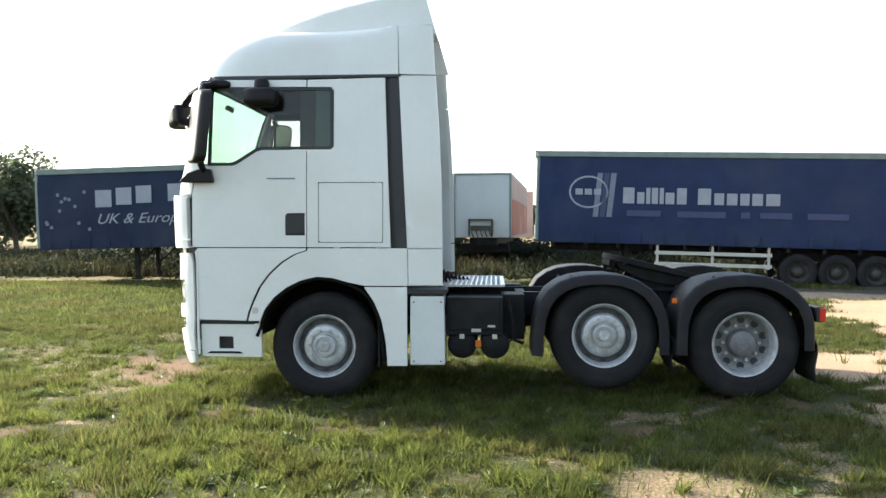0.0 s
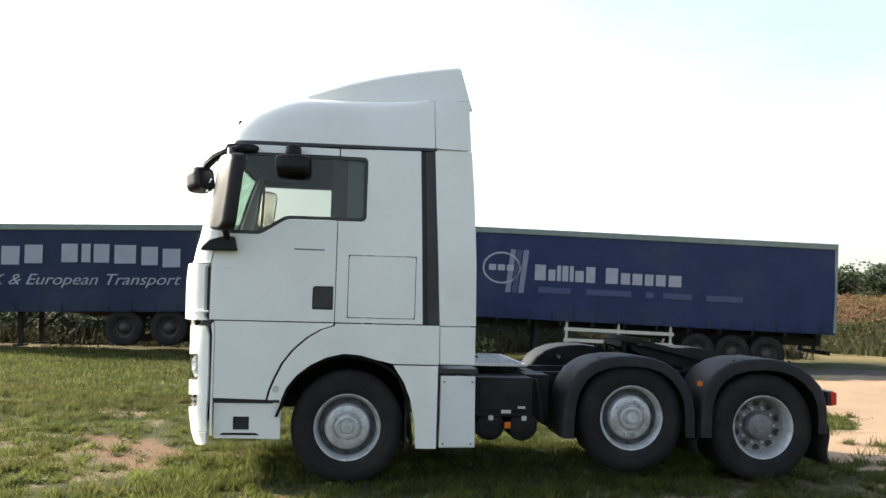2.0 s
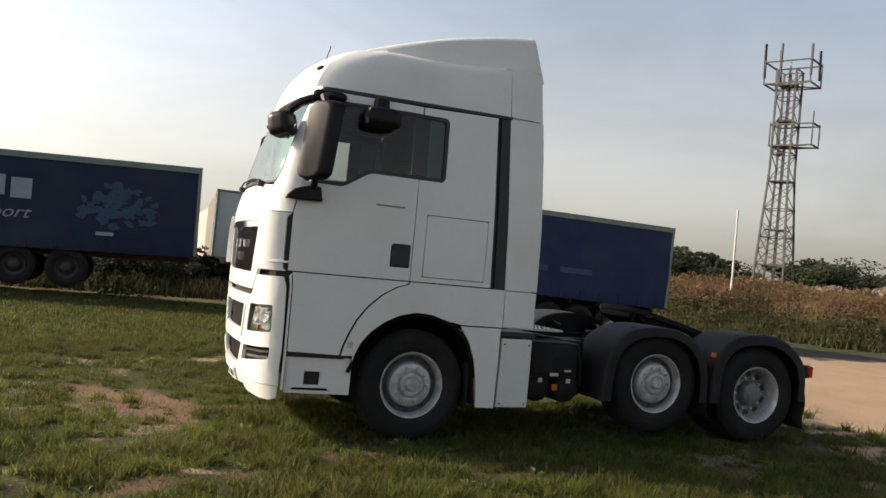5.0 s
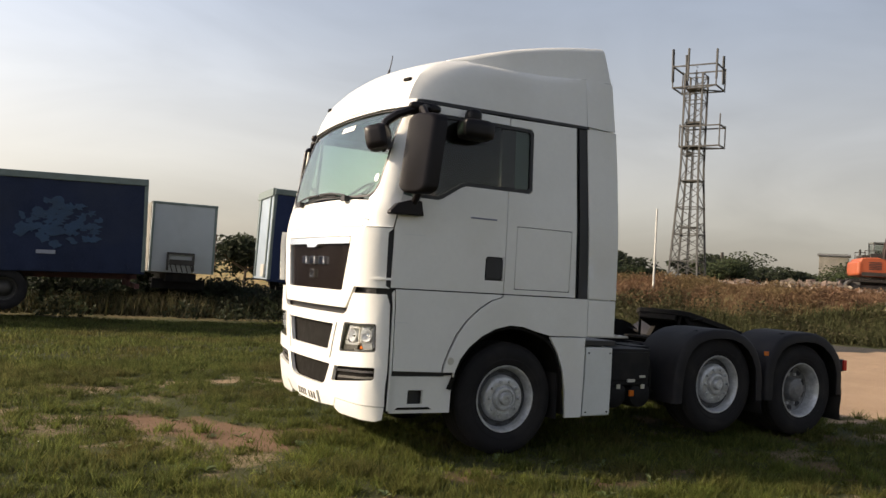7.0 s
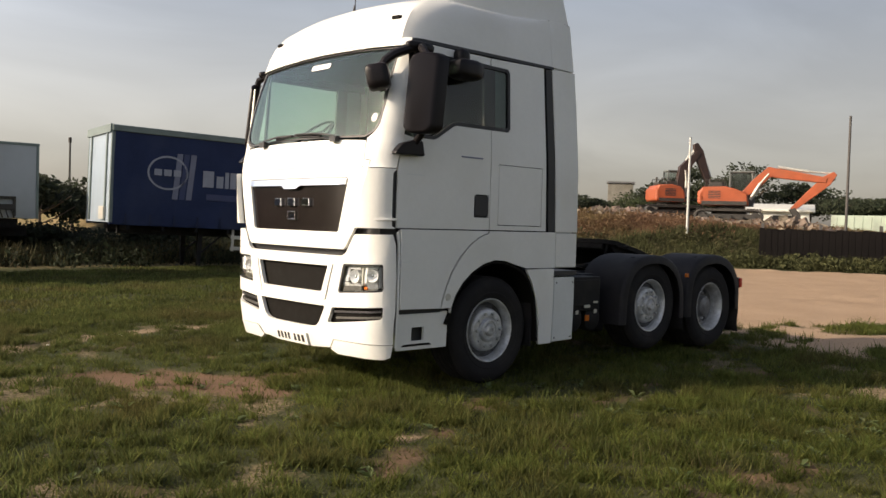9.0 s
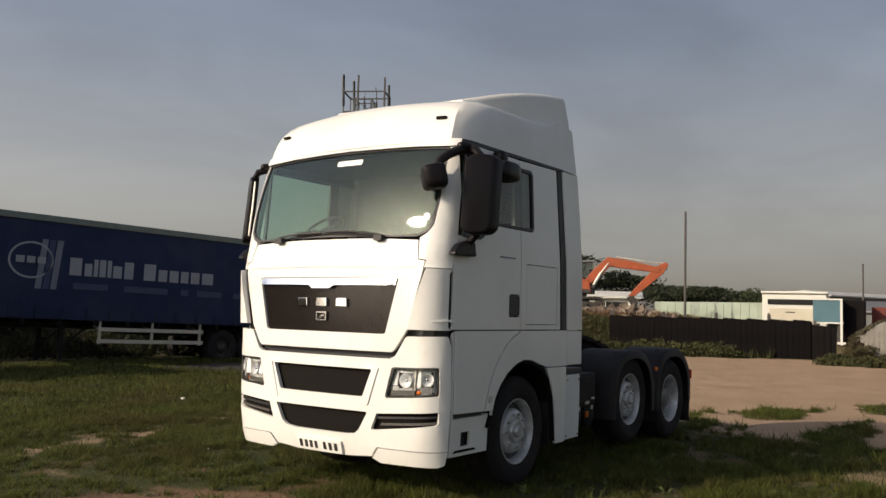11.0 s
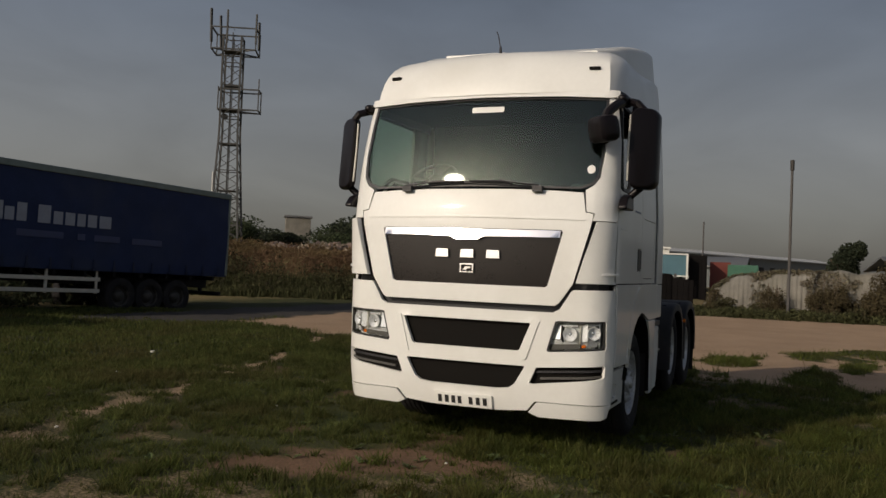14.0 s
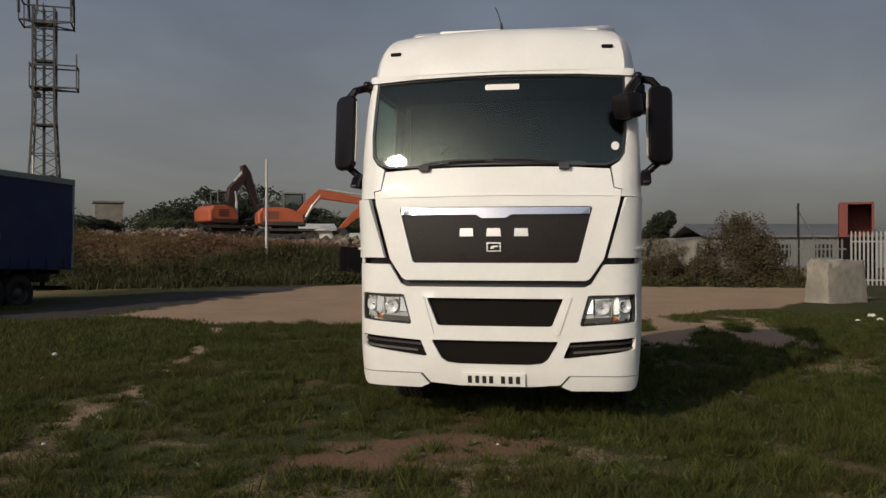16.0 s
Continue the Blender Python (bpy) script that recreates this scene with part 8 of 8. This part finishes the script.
def palisade(x0, y0, x1, y1, h, label, steel):
    t = thing("palisade_fence", label, "fence", (x0, y0, min(zat(x0, y0), zat(x1, y1)) - 0.1), math.degrees(math.atan2(y1 - y0, x1 - x0)))
    L = math.hypot(x1 - x0, y1 - y0)
    bm = bmesh.new()
    prism(bm, [(-0.035, 0), (0.035, 0), (0.035, h - 0.08), (0, h), (-0.035, h - 0.08)], -0.012, 0.012)
    first = part("pale", bm, steel, t)
    n = int(L / 0.16)
    for k in range(1, n):
        o = new("pale", first.data)
        o.parent = t
        o.location = (0.16 * k, 0, 0)
    for z in (0.35, h - 0.45):
        bm = bmesh.new()
        box(bm, (L / 2, 0.04, z), (L, 0.05, 0.06))
        part("fence_rail", bm, steel, t)


palisade(29.95, 5.0, 28.6, -2.4, 2.1, "grey steel palisade fence, partly overgrown", PALISADE_OLD)
palisade(28.6, -2.6, 27.0, -12.0, 2.42, "grey steel palisade fence along the yard", PALISADE)

# overgrown ribbed fence, given the shape of one long mound
bm = bmesh.new()
n, mrows = 430, 14
g = []
for j in range(mrows + 1):
    th = math.pi * j / mrows
    row = []
    for i in range(n + 1):
        y = 0.6 + 9.6 * i / n
        mid = 28.6 + (y + 2.4) * 0.182 - 1.25
        fold = float(vnoise(np.array(y * 5.0), np.array(1.3 + 0.3 * th), 14)) - 0.5
        hgt = float(np.interp(y, [0.6, 1.4, 3, 5, 7.5, 9.0, 9.8, 10.2], [0.8, 1.8, 2.0, 2.0, 1.85, 1.65, 1.2, 0.5])) * (0.94 + 0.12 * float(vnoise(np.array(y * 1.4), np.array(0.3), 4)))
        rib = 0.022 * math.sin(2 * math.pi * y / 0.19)
        row.append(bm.verts.new((mid - (0.62 + 0.16 * fold + rib) * math.cos(th), y, zat(mid, y) - 0.08 + hgt * math.sin(th) ** 0.45 + 0.08 * fold)))
    g.append(row)
for a, b in zip(g, g[1:]):
    for i in range(n):
        bm.faces.new((a[i], a[i + 1], b[i + 1], b[i]))
tagged(part("ribbed_fence_mound", bm, TARP, None), "ribbed grey fence panels, shaped as one long mound", "mound")
hr = np.random.default_rng(61)
hy = hr.uniform(0.9, 10.0, 26000)
ha = hr.uniform(0.02, 2.2, 26000)
keep = fbm(hy * 0.9, ha * 1.5, 62) > 0.56
hy, ha = hy[keep], ha[keep]
hm = 28.6 + (hy + 2.4) * 0.182 - 1.25
hh = np.interp(hy, [0.6, 1.4, 3, 5, 7.5, 9.0, 9.8, 10.2], [0.8, 1.8, 2.0, 2.0, 1.85, 1.65, 1.2, 0.5])
tagged(leafage("dry_creeper", hm - 0.68 * np.cos(ha), hy, height(hm, hy) + hh * np.sin(ha) ** 0.45 * hr.uniform(0.93, 1.03, len(hy)), 0.045, DRY_VINE, 63), "dry grey-brown creeper over the ribbed fence mound", "creeper", kind="stuff")
for i in range(9):
    r = random.Random(500 + i)
    y = 9.0 - 1.2 * i
    tree(26.9 - 0.10 * (8.6 - y) + r.uniform(-0.5, 0.3), y, r.uniform(0.35, 0.75), r.uniform(0.7, 1.3), 500 + i, SCRUB, "straggly scrub growing along the fence", 0.05, 1500, True, "bush", "bush")

# concrete block at the track's edge
blk = thing("concrete_block", "weathered concrete block beside the sandy track", "concrete block", (15.95, 1.30, zat(15.95, 1.30) - 0.05), 40)
bm = bmesh.new()
box(bm, (0, 0, 0.66), (0.86, 1.72, 1.32))
bmesh.ops.subdivide_edges(bm, edges=bm.edges[:], cuts=9, use_grid_fill=True)
rough = random.Random(21)
for v in bm.verts:
    top = max(0.0, v.co.z - 0.85) / 0.35
    end = max(0.0, abs(v.co.y) - 0.6) / 0.28
    v.co.x *= 1.0 - 0.12 * v.co.z - 0.10 * end
    v.co.y *= 1.0 - 0.05 * v.co.z
    v.co += Vector((rough.uniform(-1, 1), rough.uniform(-1, 1), rough.uniform(-1, 1))) * (0.014 + 0.02 * top)
    v.co.z -= 0.22 * top * float(vnoise(np.array(v.co.y * 3.1 + 5), np.array(v.co.x * 2.3), 6))
part("block", bm, CONCRETE, blk)

# low white shed across the bank, leaning timber by the fence
shed(45.2, 27.4, 1.7, 3.4, 3.0, 1.15, 1.45, "low white-walled shed behind the rubble", 25, CABIN_WHITE, CABIN_WHITE)
lean = thing("leaning_beam", "pale weathered timber leaning by the fence", "beam", (28.9, -2.3, zat(28.9, -2.3)))
bm = bmesh.new()
beam(bm, (0, 0, 0.0), (0.45, 1.75, 3.4), 0.045, 0.045)
part("timber", bm, POLE_WOOD, lean)
